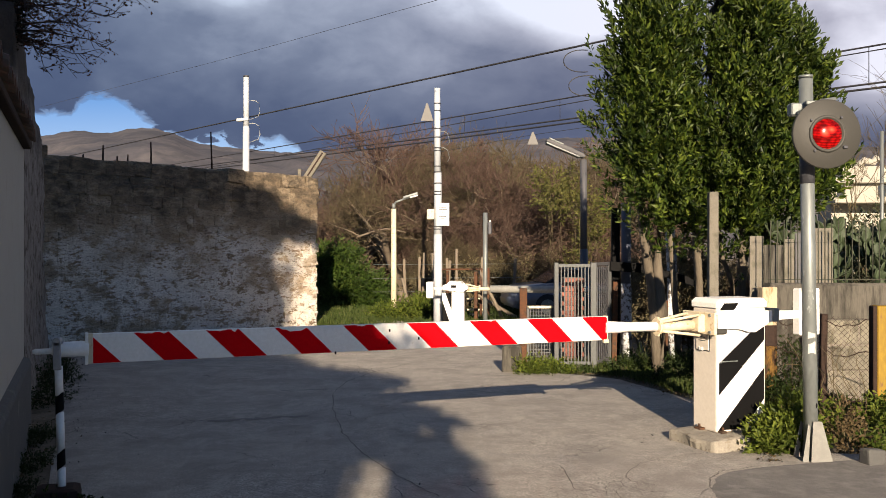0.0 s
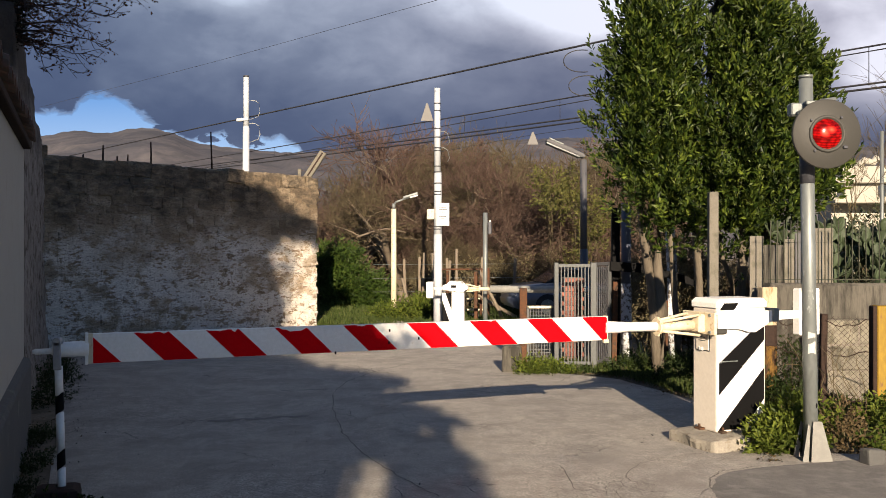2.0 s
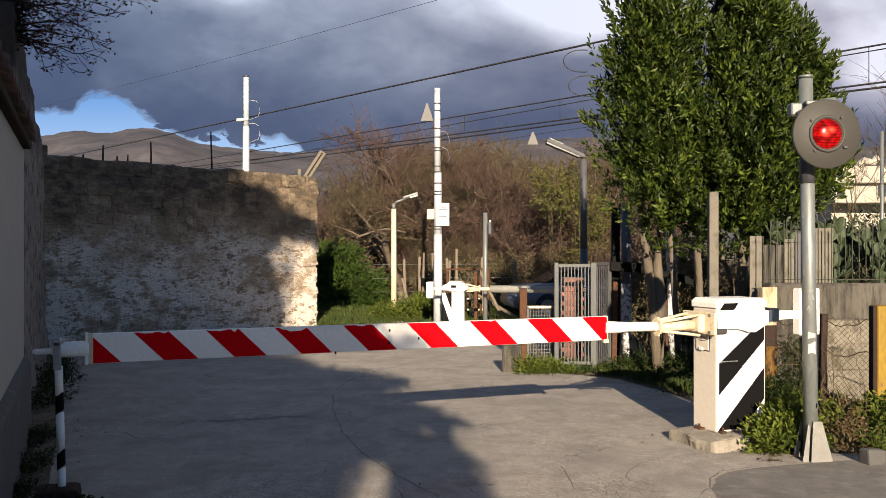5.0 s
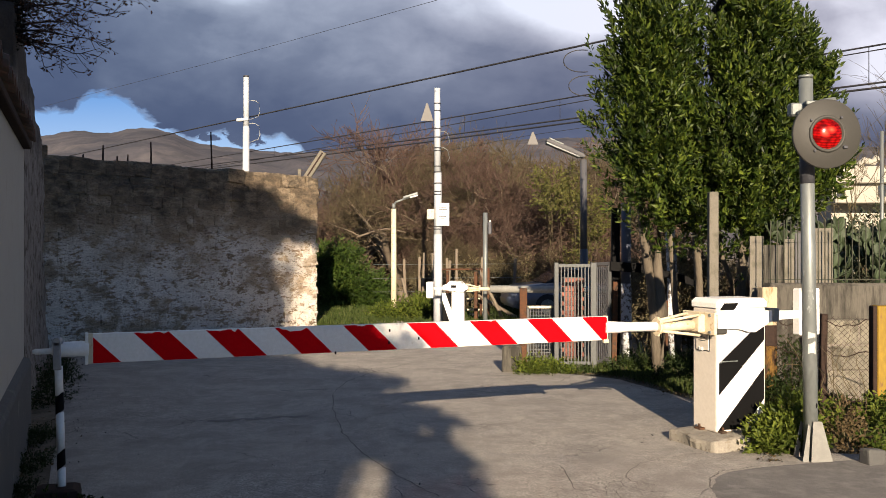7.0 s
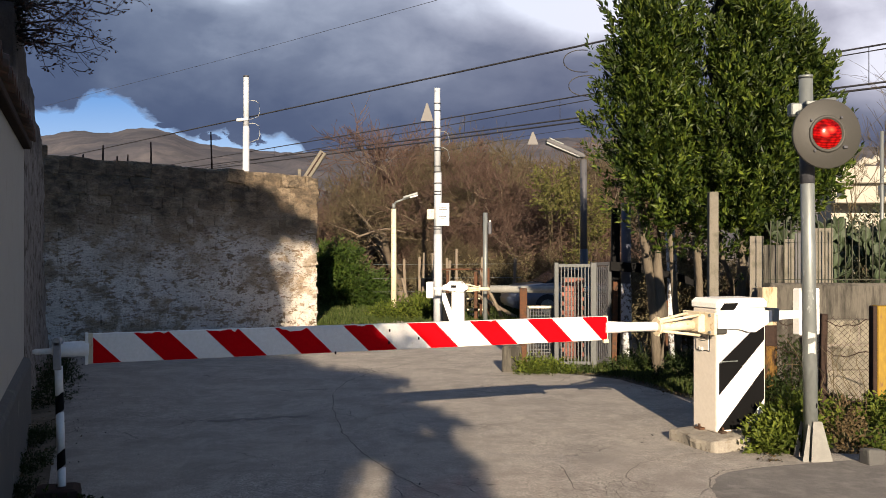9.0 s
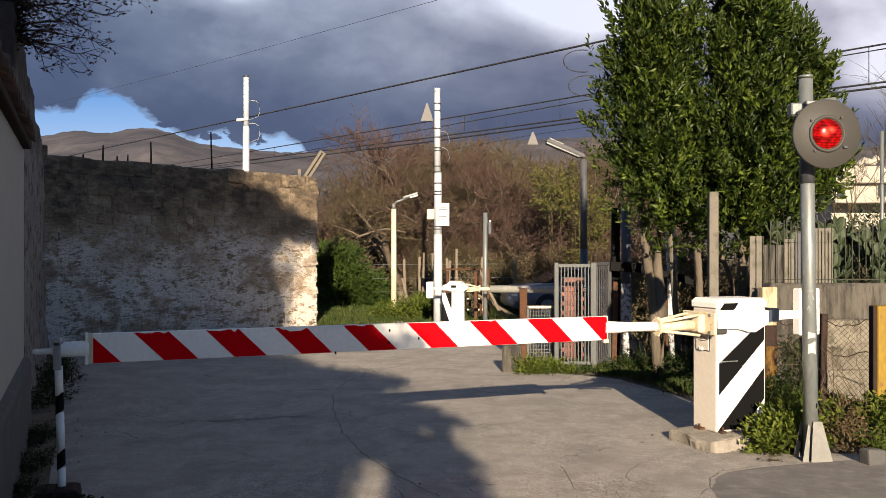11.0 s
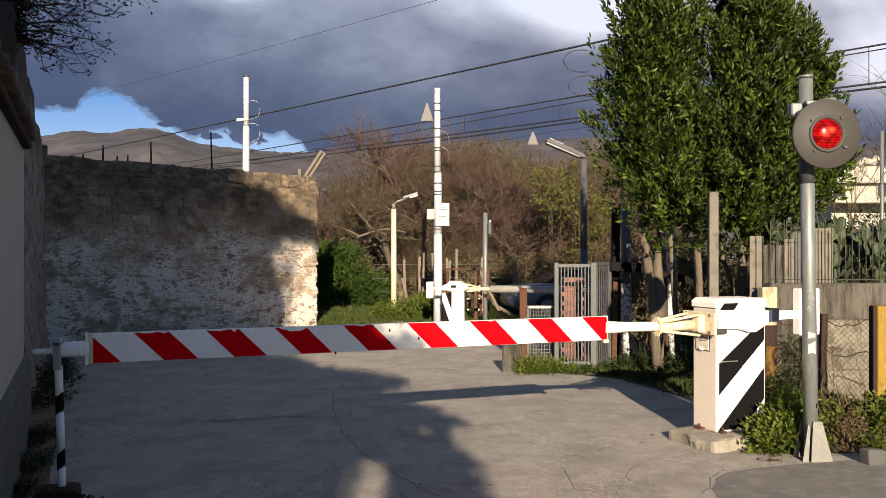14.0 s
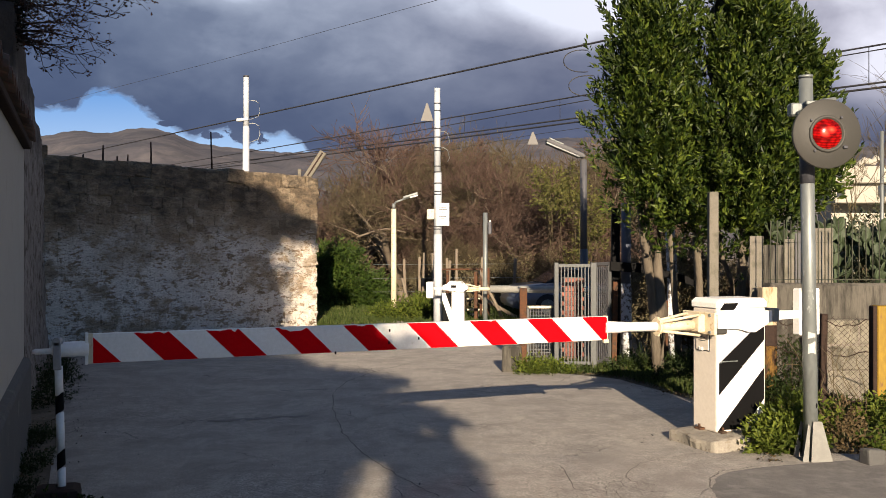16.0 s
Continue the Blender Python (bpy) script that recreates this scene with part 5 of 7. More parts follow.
build_laurel(3.74, 11.15, [(-0.02, 0, 4.58, 0.50, 0.55, 0.62), (0.04, 0, 3.85, 0.70, 0.65, 0.85), (0.46, 0.05, 3.75, 0.46, 0.5, 0.75), (0.0, -0.1, 3.0, 0.80, 0.7, 0.8), (0.0, 0, 2.35, 0.82, 0.65, 0.5),
                           (0.84, 0.05, 2.80, 0.36, 0.45, 0.65), (0.1, 0.05, 1.98, 0.62, 0.5, 0.26), (0.80, 0.05, 3.5, 0.24, 0.4, 0.45)],
             [([(-0.05, 0, -0.1), (-0.02, 0, 0.8), (0.05, 0, 1.5), (0, 0, 2.6)], 0.085, 0.05), ([(0.02, 0.02, 0.5), (0.22, 0, 1.1), (0.34, 0, 1.7), (0.4, 0, 2.3)], 0.06, 0.035),
              ([(0.0, 0, 0.9), (-0.2, 0.05, 1.5), (-0.3, 0, 2.2)], 0.04, 0.02)],
             [(4.36, 4.38, 0.42, 0.15), (4.55, 4.30, 0.50, 0.12), (4.68, 3.98, 0.48, 0.10), (4.62, 3.75, 0.45, 0.35), (4.82, 3.60, 0.48, 0.22), (4.74, 3.4, 0.45, 0.5), (4.45, 4.0, 0.5, 0.2),
              (4.88, 2.65, 0.3, 0.5), (4.85, 2.4, 0.25, 0.5), (4.15, 4.5, 0.4, 0.2), (4.90, 3.2, 0.3, 0.4), (4.55, 1.95, 0.2, 0.4), (3.4, 1.72, 0.2, 0.0), (3.9, 1.66, 0.2, 0.2)],
             23, 235, "broad dense bay laurel with several trunks behind the fence")

# ------------------------------------------------------------ garden trees behind the camera, whose shade falls on the lane
GARDEN = []


def build_garden_tree(x, y, height, blobs, seed, count):
    g = thing("garden_tree", pose(x, y, 0), "large leafy evergreen in the garden behind the wall", "tree", "garden trees")
    tree_trunks("trunk", [([(0, 0, -0.1), (0.1, 0, height * 0.3), (0, 0.1, height * 0.7)], 0.22, 0.1)], M_BARK, g)
    rng = np.random.RandomState(seed)
    crown = new("crown")
    crown.parent = g
    crown.location = (0, 0, height * 0.3)
    vs, ds = [], []
    total = sum(b[3] * b[4] * b[5] for b in blobs)
    for k, (bx, by, bz, rx, ry, rz) in enumerate(blobs):
        c = (bx - x, by - y, bz - height * 0.3)
        p, d = shoots(rng, c, (rx, ry, rz), int(count * (rx * ry * rz / total) ** 0.7), 9, 0.10, 0.3, 0.25)
        vs += p
        ds += d
        # solid core added inside each unseen crown so that it blocks the sun
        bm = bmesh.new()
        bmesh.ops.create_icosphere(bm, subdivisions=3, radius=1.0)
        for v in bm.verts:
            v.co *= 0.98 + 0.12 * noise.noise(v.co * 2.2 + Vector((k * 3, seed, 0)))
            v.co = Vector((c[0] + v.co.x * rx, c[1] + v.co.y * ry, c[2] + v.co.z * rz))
        part("inner_mass", bm, M_SHADECORE, crown)
    leaf_cloud("foliage", vs, ds, 0.11, seed, M_HEDGE, crown)
    GARDEN.append(crown)
    return g


build_garden_tree(-0.8, -9.0, 7.0, [(-1.66, -9, 5.52, 1.45, 1, 1.40), (-0.45, -9, 5.98, 0.8, 0.6, 0.41), (0.24, -9, 6.02, 0.4, 0.4, 0.14), (0.37, -9, 5.47, 0.5, 0.4, 0.17),
                                    (-0.31, -9, 5.47, 0.75, 0.5, 0.37), (0.78, -9, 5.31, 0.4, 0.3, 0.08), (0.58, -9, 5.00, 0.47, 0.4, 0.16), (0.86, -9, 4.60, 0.27, 0.4, 0.32),
                                    (-0.28, -9, 4.69, 0.50, 0.5, 0.47), (0.52, -9, 3.98, 0.6, 0.5, 0.28)], 31, 1900)
build_garden_tree(-4.1, -9.0, 12.0, [(-3.58, -9, 8.82, 2.02, 1.5, 1.77), (-3.73, -9, 6.80, 2.25, 1.5, 1.49), (-4.29, -9, 11.30, 2, 1.4, 1.49), (-2.10, -9, 10.49, 0.55, 0.5, 0.39),
                                    (-1.42, -9, 10.36, 0.5, 0.4, 0.28), (-2.14, -9, 10.02, 0.55, 0.5, 0.37), (-0.85, -9, 10.29, 0.36, 0.4, 0.20), (-3.49, -9, 5.24, 2.3, 1.2, 0.74)], 37, 2600)
build_garden_tree(-7.8, -9.0, 11.0, [(-7.03, -9, 8.46, 2.2, 1.5, 2.23), (-7.60, -9, 5.98, 2.6, 1.5, 1.86), (-8.63, -9, 9.47, 2.2, 1.5, 2.05), (-7.20, -9, 4.87, 2.6, 1.2, 0.74),
                                    (-9.73, -9, 6.80, 2, 1.5, 2.60)], 41, 1800)

# ------------------------------------------------------------ winter scrub beyond the crossing
# limbs are paler than the twigs: sun on them is put into the colour
M_LIMB = surface("sunlit_grey_bark", (0.135, 0.105, 0.076), (0.08, 0.062, 0.045), (0.19, 0.155, 0.115), 10, 1, 0.9, 0, 0)
SHRUBS = [branch_mesh(70 + i, 4.6, 0.75, 4, 0.10, (5, 7), 0.30, 0.1, 0.22, 4, 4, 0.0095) for i in range(4)]
CROWNS = [branch_mesh(140 + i, 4.9, 0.80, 5, 0.17, (3, 5), 0.22, 0.25, 0.24, 5, 3, 0.0085) for i in range(3)]


def build_scrub():
    """A thicket at the back, and in front of it trees whose limbs can be told apart."""
    rnd = random.Random(5)
    for k in range(24):
        x = -4.2 + 10.4 * (k + rnd.uniform(0.1, 0.9)) / 24
        y = rnd.uniform(30, 37)
        u = x / 29.0
        top = 1.0 - 0.42 * max(0.0, (-u - 0.04) / 0.09) if u < -0.04 else 1.0
        s = (1.0 + 0.16 * rnd.uniform(-1.2, 1)) * top * y / 30.0
        g = thing("bare_tree", pose(x * y / 29.0, y, 0, 0, 0, rnd.uniform(0, 360)) @ Matrix.Scale(s * 1.3, 4),
                  "bare winter tree with tangled brown twigs", "tree", "scrub beyond the crossing")
        part_mesh("limbwork", SHRUBS[k % 4][0], M_LIMB, g)
        part_mesh("twigwork", SHRUBS[k % 4][1], M_TWIGRED if k % 3 == 0 else M_TWIG, g)
    for k, (x, y, s, turn) in enumerate(((0.75, 27.0, 1.30, 20), (-1.35, 27.5, 1.16, 50), (3.05, 28.5, 1.30, 250), (1.9, 25.8, 1.0, 80), (4.5, 27.5, 1.2, 310), (-2.5, 28.5, 0.80, 200), (5.6, 26.5, 1.1, 30), (-0.4, 29.0, 1.25, 90))):
        g = thing("bare_tree", pose(x, y, 0, 0, 0, turn) @ Matrix.Scale(s, 4),
                  "wide bare tree with grey forking limbs and reddish twigs", "tree", "bare trees beyond the crossing")
        part_mesh("limbwork", CROWNS[k % 3][0], M_LIMB, g)
        part_mesh("twigwork", CROWNS[k % 3][1], M_TWIGRED if k % 2 == 0 else M_TWIG, g)


build_scrub()
M_ARMGREY = surface("weathered_grey_paint", (0.30, 0.30, 0.27), (0.2, 0.2, 0.18), (0.38, 0.38, 0.35), 20, 3, 0.6)

# ------------------------------------------------------------ masts, lamps and wires round the track


def build_small_lamp():
    g = thing("street_lamp", pose(-1.17, 21.0, 0), "short cream concrete lamp post with a small lamp", "lamp post")
    bm = bmesh.new()
    rod(bm, (0, 0, -0.1), (0, 0, 2.55), 0.072, 0.058, 14)
    part("post", bm, M_OLDCREAM, g)
    bm = bmesh.new()
    rod(bm, (0, 0, 2.55), (0, 0, 2.68), 0.04, n=10)
    pipe(bm, [(0, 0, 2.64), (0.06, 0, 2.72), (0.36, 0, 2.83)], 0.024, 8)
    part("arm", bm, M_GALV, g)
    bm = bmesh.new()
    box(bm, (0, 0, 0), (0.36, 0.16, 0.06), 0.02, pose(0.40, 0, 2.87, 0, -17, 0), 2)
    part("shade", bm, M_GALV, g)
    bm = bmesh.new()
    box(bm, (0.05, 0, -0.035), (0.2, 0.13, 0.04), 0.015, pose(0.42, 0, 2.87, 0, -17, 0), 2)
    part("diffuser", bm, M_WHITE, g)


build_small_lamp()


def build_signal_mast():
    g = thing("white_mast", pose(-0.105, 18.3, 0), "tall white painted steel mast with dark rings and a notice", "mast")
    bm = bmesh.new()
    rod(bm, (0, 0, -0.1), (0, 0, 1.9), 0.095, 0.085, 16)
    rod(bm, (0, 0, 1.9), (0, 0, 3.2), 0.085, 0.075, 16)
    rod(bm, (-0.01, 0, 3.2), (-0.015, 0, 4.93), 0.068, 0.062, 16)
    part("pole", bm, M_MAST, g)
    for z in (2.0, 2.06, 2.72, 2.78, 2.95, 3.18, 3.3, 3.62, 3.68, 3.9, 4.08, 4.45, 4.6):
        bm = bmesh.new()
        r = 0.09 if z < 2.1 else (0.086 if z < 3.2 else 0.071)
        rod(bm, (-0.008, 0, z), (-0.008, 0, z + 0.022), r, n=16)
        part("ring", bm, M_DARKSTEEL, g)
    bm = bmesh.new()
    box(bm, (0.10, -0.12, 2.31), (0.27, 0.02, 0.47), 0.008)
    notice = part("notice_board", bm, M_MAST, g, "white notice with rows of unreadable print")
    for k, (z, w) in enumerate(((2.46, 0.15), (2.41, 0.17), (2.36, 0.12), (2.27, 0.15), (2.22, 0.08))):
        bm = bmesh.new()
        box(bm, (0.10, -0.132, z), (w, 0.003, 0.012))
        part("print_bar", bm, M_GREYPAINT, notice)
    bm = bmesh.new()
    box(bm, (-0.15, -0.02, 2.32), (0.15, 0.09, 0.21), 0.01)
    part("junction_box", bm, M_OLDCREAM, g)
    for z in (4.02, 3.68):
        bm = bmesh.new()
        pipe(bm, [(0, 0, z), (0.12, 0, z + 0.02), (0.2, 0, z - 0.03), (0.24, 0, z - 0.2), (0.2, 0, z - 0.27)], 0.009, 6)
        part("insulator_loop", bm, M_GALV, g)


build_signal_mast()


def build_catenary_mast():
    g = thing("white_mast", pose(-5.82, 26.0, 0), "slender white mast with a crossarm and insulator loops", "mast")
    bm = bmesh.new()
    rod(bm, (0, 0, -0.1), (0.03, 0, 5.2), 0.115, 0.095, 16)
    rod(bm, (0.03, 0, 5.2), (0.03, 0, 6.65), 0.085, 0.08, 16)
    part("pole", bm, M_MAST, g)
    bm = bmesh.new()
    rod(bm, (0.03, 0, 6.65), (0.03, 0, 6.70), 0.085, n=16)
    part("cap", bm, M_DARKSTEEL, g)
    bm = bmesh.new()
    box(bm, (-0.06, -0.05, 0), (0.36, 0.16, 0.09), 0.02, pose(0, 0, 5.40, 0, -6, 0))
    part("crossarm", bm, M_MAST, g)
    for z, s in ((5.95, 1), (5.28, 1)):
        bm = bmesh.new()
        pipe(bm, [(0.05, 0, z), (0.28, 0, z + 0.02), (0.40, 0, z - 0.06), (0.44, 0, z - 0.3), (0.38, 0, z - 0.46), (0.1, 0, z - 0.55)], 0.008, 6)
        part("insulator_loop", bm, M_ARMGREY, g)


build_catenary_mast()


def build_thin_post():
    g = thing("steel_post", pose(0.86, 18.0, 0), "thin grey steel post with a small dark lamp", "post")
    bm = bmesh.new()
    rod(bm, (0, 0, -0.1), (0, 0, 2.34), 0.046, n=12)
    part("pole", bm, M_GALV, g)
    bm = bmesh.new()
    box(bm, (0.09, 0, 2.03), (0.08, 0.1, 0.26), 0.015)
    part("lamp_box", bm, M_DARKSTEEL, g)
    bm = bmesh.new()
    rod(bm, (0.08, -0.06, 2.165), (0.11, -0.06, 2.165), 0.015, n=8)
    part("cap", bm, M_WHITE, g)


build_thin_post()


def build_street_lamp():
    g = thing("street_lamp", pose(3.05, 19.0, 0), "grey street lamp with a long slanting lantern", "lamp post")
    bm = bmesh.new()
    rod(bm, (0, 0, -0.1), (-0.02, 0, 1.6), 0.09, 0.08, 14)
    rod(bm, (-0.02, 0, 1.6), (-0.03, 0, 3.52), 0.075, 0.07, 14)
    part("pole", bm, M_DARKGREY, g)
    head = new("lantern")
    head.parent = g
    head.matrix_basis = pose(-0.42, 0, 3.74, 0, 23, 0)
    bm = bmesh.new()
    prism(bm, [(-0.46, -0.02), (0.44, -0.03), (0.44, 0.05), (0.1, 0.07), (-0.40, 0.055), (-0.46, 0.02)], Matrix.Translation((0, -0.13, 0)), 0.26)
    bmesh.ops.bevel(bm, geom=list(bm.edges), offset=0.02, segments=2, affect="EDGES")
    part("housing", bm, M_DARKGREY, head)
    bm = bmesh.new()
    box(bm, (-0.05, 0, -0.035), (0.78, 0.22, 0.05), 0.02, seg=2)
    part("diffuser", bm, M_GALV, head)
    bm = bmesh.new()
    box(bm, (-0.25, 0, 0.085), (0.34, 0.1, 0.03), 0.01)
    part("cover", bm, M_GALV, head)


M_DARKGREY = surface("dark_grey_paint", (0.075, 0.077, 0.082), (0.05, 0.05, 0.055), (0.10, 0.10, 0.108), 30, 5, 0.6, 0, 0.1, 0.002)
build_street_lamp()


def wire(pts, r, label):
    bm = bmesh.new()
    # a little sag between the points
    fine = []
    for a, b in zip(pts, pts[1:]):
        for k in range(8):
            t = k / 8
            p = Vector(a).lerp(Vector(b), t)
            fine.append(p)
    fine.append(Vector(pts[-1]))
    pipe(bm, fine, r, 6)
    return tagged(part("overhead_wire", bm, M_WIRE), label, "wire", "overhead wires")


wire([(-60.0, 90.0, 6.6), (-29.1, 53.9, 5.93), (-15.7, 38.2, 5.73), (3.05, 16.1, 5.42), (8.4, 9.8, 5.35)], 0.020, "taut dark feeder wire above the track")
wire([(-14.6, 32.1, 6.76), (-5.37, 21.3, 6.15), (-0.14, 15.2, 5.87), (6.0, 8.0, 5.6)], 0.0038, "thin grey cable across the sky")
wire([(-50.0, 84.0, 5.6), (-7.12, 34.4, 5.46), (3.57, 21.8, 5.41), (7.38, 17.3, 5.40), (12.5, 11.3, 5.38)], 0.018, "dark catenary wire above the track")
wire([(-50.0, 84.0, 5.0), (-7.12, 34.4, 5.10), (-0.41, 26.5, 5.21), (3.57, 21.8, 5.27), (7.38, 17.32, 5.31), (12.5, 11.3, 5.32)], 0.012, "thin droppered wire above the track")
wire([(-50.0, 84.0, 5.6), (-11.5, 39.5, 5.24), (-0.58, 26.7, 4.94), (3.57, 21.8, 4.87), (7.38, 17.3, 4.71), (12.5, 11.3, 4.6)], 0.020, "dark contact wire above the track")
wire([(-50.0, 84.0, 5.3), (-11.5, 39.5, 5.05), (-0.58, 26.7, 4.82), (3.57, 21.8, 4.77), (7.38, 17.3, 4.62), (12.5, 11.3, 4.5)], 0.022, "dark contact wire above the track")
wire([(-12.0, 40.0, 4.2), (-0.5, 26.6, 4.45), (2.24, 22.5, 4.5), (5.0, 19.5, 4.55)], 0.006, "thin steel stay wire beyond the crossing")


def dropper(p, top, low):
    bm = bmesh.new()
    rod(bm, (*p, low), (*p, top), 0.008, n=5)
    tagged(part("dropper", bm, M_WIRE), "short vertical dropper between two wires", "wire", "overhead wires")


for p, top, low in (((2.98, 22.5), 5.40, 4.85), ((0.62, 25.3), 5.42, 4.92), ((-3.4, 30.0), 5.45, 5.05), ((8.0, 16.6), 5.4, 4.7), ((-6.4, 33.5), 5.45, 5.1)):
    dropper(p, top, low)


def build_coil():
    """Slack jumper loops beside the laurels."""
    bm = bmesh.new()
    for cx, cz, rx, rz in ((3.60, 6.28, 0.60, 0.27), (3.75, 5.66, 0.62, 0.25)):
        pipe(bm, [(cx - rx * math.sin(radians(a)), 22.0, cz + rz * math.cos(radians(a)) + 0.03 * math.sin(radians(2 * a))) for a in range(0, 181, 12)], 0.013, 6)
    tagged(part("jumper_cable", bm, M_WIRE), "slack dark jumper cable looped between the wires", "wire")


build_coil()


def build_triangle(p, w, h):
    bm = bmesh.new()
    prism(bm, [(-w / 2, 0), (w / 2, 0), (w * 0.06, h), (-w * 0.06, h)], Matrix.Translation(p), 0.03)
    bmesh.ops.bevel(bm, geom=list(bm.edges), offset=0.004, segments=1, affect="EDGES")
    tagged(part("marker_plate", bm, M_PLATE), "pale grey triangular marker plate on the wires", "sign", "triangular marker plates")


M_PLATE = surface("pale_grey_plate", (0.15, 0.147, 0.14), (0.125, 0.12, 0.115), (0.17, 0.167, 0.16), 30, 5, 0.7)
build_triangle((-0.36, 20.0, 4.50), 0.29, 0.40)
build_triangle((2.24, 22.0, 4.20), 0.28, 0.32)

# ------------------------------------------------------------ barrier on the far side of the crossing


def build_far_barrier():
    g = thing("barrier_gate", pose(0.25, 17.5, 0, 0, 0, -6), "far white barrier drive with its arm lowered", "barrier")
    bm = bmesh.new()
    box(bm, (0.055, 0, 0.37), (0.24, 0.34, 0.80), 0.012)
    cab = part("cabinet", bm, M_WHITE, g, "white steel cabinet with a black band")
    bm = bmesh.new()
    prism(bm, [(-0.24, -0.05), (-0.20, -0.05), (-0.06, 0.62), (-0.12, 0.72), (-0.24, 0.72)], Matrix.Translation((0, -0.16, 0)), 0.30)
    part("side_panel", bm, M_BLACK, cab)
    bm = bmesh.new()
    prism(bm, [(-0.25, 0.60), (-0.25, 0.74), (-0.19, 0.74), (0.02, 0.18), (0.02, -0.04), (-0.03, -0.04)], Matrix.Translation((0, -0.185, 0)), 0.02)
    part("white_band", bm, M_WHITE, cab)
    bm = bmesh.new()
    prism(bm, [(-0.24, 0.79), (0.02, 0.79), (0.05, 0.74), (0.17, 0.75), (0.19, 0.79), (0.26, 0.81), (0.25, 0.89), (0.15, 0.90), (0.12, 0.96), (-0.12, 0.965), (-0.15, 0.90), (-0.24, 0.89)], Matrix.Translation((0, -0.22, 0)), 0.44)
    bmesh.ops.bevel(bm, geom=list(bm.edges), offset=0.012, segments=1, affect="EDGES")
    part("yoke", bm, M_WHITE, g)
    bm = bmesh.new()
    box(bm, (-0.02, -0.225, 0.865), (0.10, 0.012, 0.05), 0.002)
    part("slot", bm, M_BLACK, g)
    bm = bmesh.new()
    box(bm, (-0.36, 0, 0.82), (0.26, 0.06, 0.05), 0.01)
    part("tail_bar", bm, M_WHITE, g)
    bm = bmesh.new()
    box(bm, (-0.50, -0.02, 0.79), (0.14, 0.26, 0.32), 0.012)
    part("counterweight", bm, M_WHITE, g)
    bm = bmesh.new()
    for sz in (-1, 1):
        pipe(bm, [(0.22, -0.08, 0.84 + sz * 0.07), (0.30, -0.06, 0.83 + sz * 0.06), (0.46, -0.04, 0.82 + sz * 0.03)], 0.016, 6)
    rod(bm, (0.2, 0, 0.82), (0.70, 0, 0.81), 0.035, n=10)
    rod(bm, (0.46, 0, 0.815), (0.49, 0, 0.815), 0.075, n=10)
    part("socket", bm, M_OLDCREAM, g)
    bm = bmesh.new()
    rod(bm, (0.68, 0, 0.81), (4.2, 0, 0.80), 0.075, 0.07, 14)
    part("arm", bm, M_ARMGREY, g, "plain grey back of the barrier arm")


build_far_barrier()


def build_car():
    """A saloon standing beyond the crossing, mostly hidden by the fence."""
    g = thing("parked_car", pose(3.5, 21.0, 0, 0, 0, 8), "blue-grey saloon car waiting beyond the crossing", "car")
    bm = bmesh.new()
    prof = [(-2.0, 0.25), (2.0, 0.25), (2.05, 0.55), (1.95, 0.72), (1.1, 0.80), (-1.0, 0.84), (-1.85, 0.74), (-2.05, 0.5)]
    prism(bm, prof, Matrix.Translation((0, -0.8, 0)), 1.6)
    bmesh.ops.bevel(bm, geom=list(bm.edges), offset=0.06, segments=3, affect="EDGES")
    part("body", bm, M_CAR, g, smooth=True)
    bm = bmesh.new()
    prism(bm, [(-1.3, 0.80), (1.0, 0.78), (0.45, 1.08), (-0.1, 1.15), (-0.8, 1.12)], Matrix.Translation((0, -0.68, 0)), 1.36)
    bmesh.ops.bevel(bm, geom=list(bm.edges), offset=0.05, segments=2, affect="EDGES")
    part("cabin_glass", bm, M_GLASS, g)
    bm = bmesh.new()
    box(bm, (-0.2, 0, 1.14), (0.95, 1.3, 0.05), 0.02, seg=2)
    part("roof", bm, M_CAR, g)
    for x in (-1.25, 1.25):
        for y in (-0.72, 0.72):
            bm = bmesh.new()
            rod(bm, (x, y - 0.09, 0.29), (x, y + 0.09, 0.29), 0.29, n=20)
            wh = part("wheel", bm, M_RUBBER, g)
            bm = bmesh.new()
            rod(bm, (x, y - 0.10, 0.29), (x, y + 0.10, 0.29), 0.17, n=16)
            part("rim", bm, M_GALV, wh)


build_car()

# ------------------------------------------------------------ gate and fences on the right


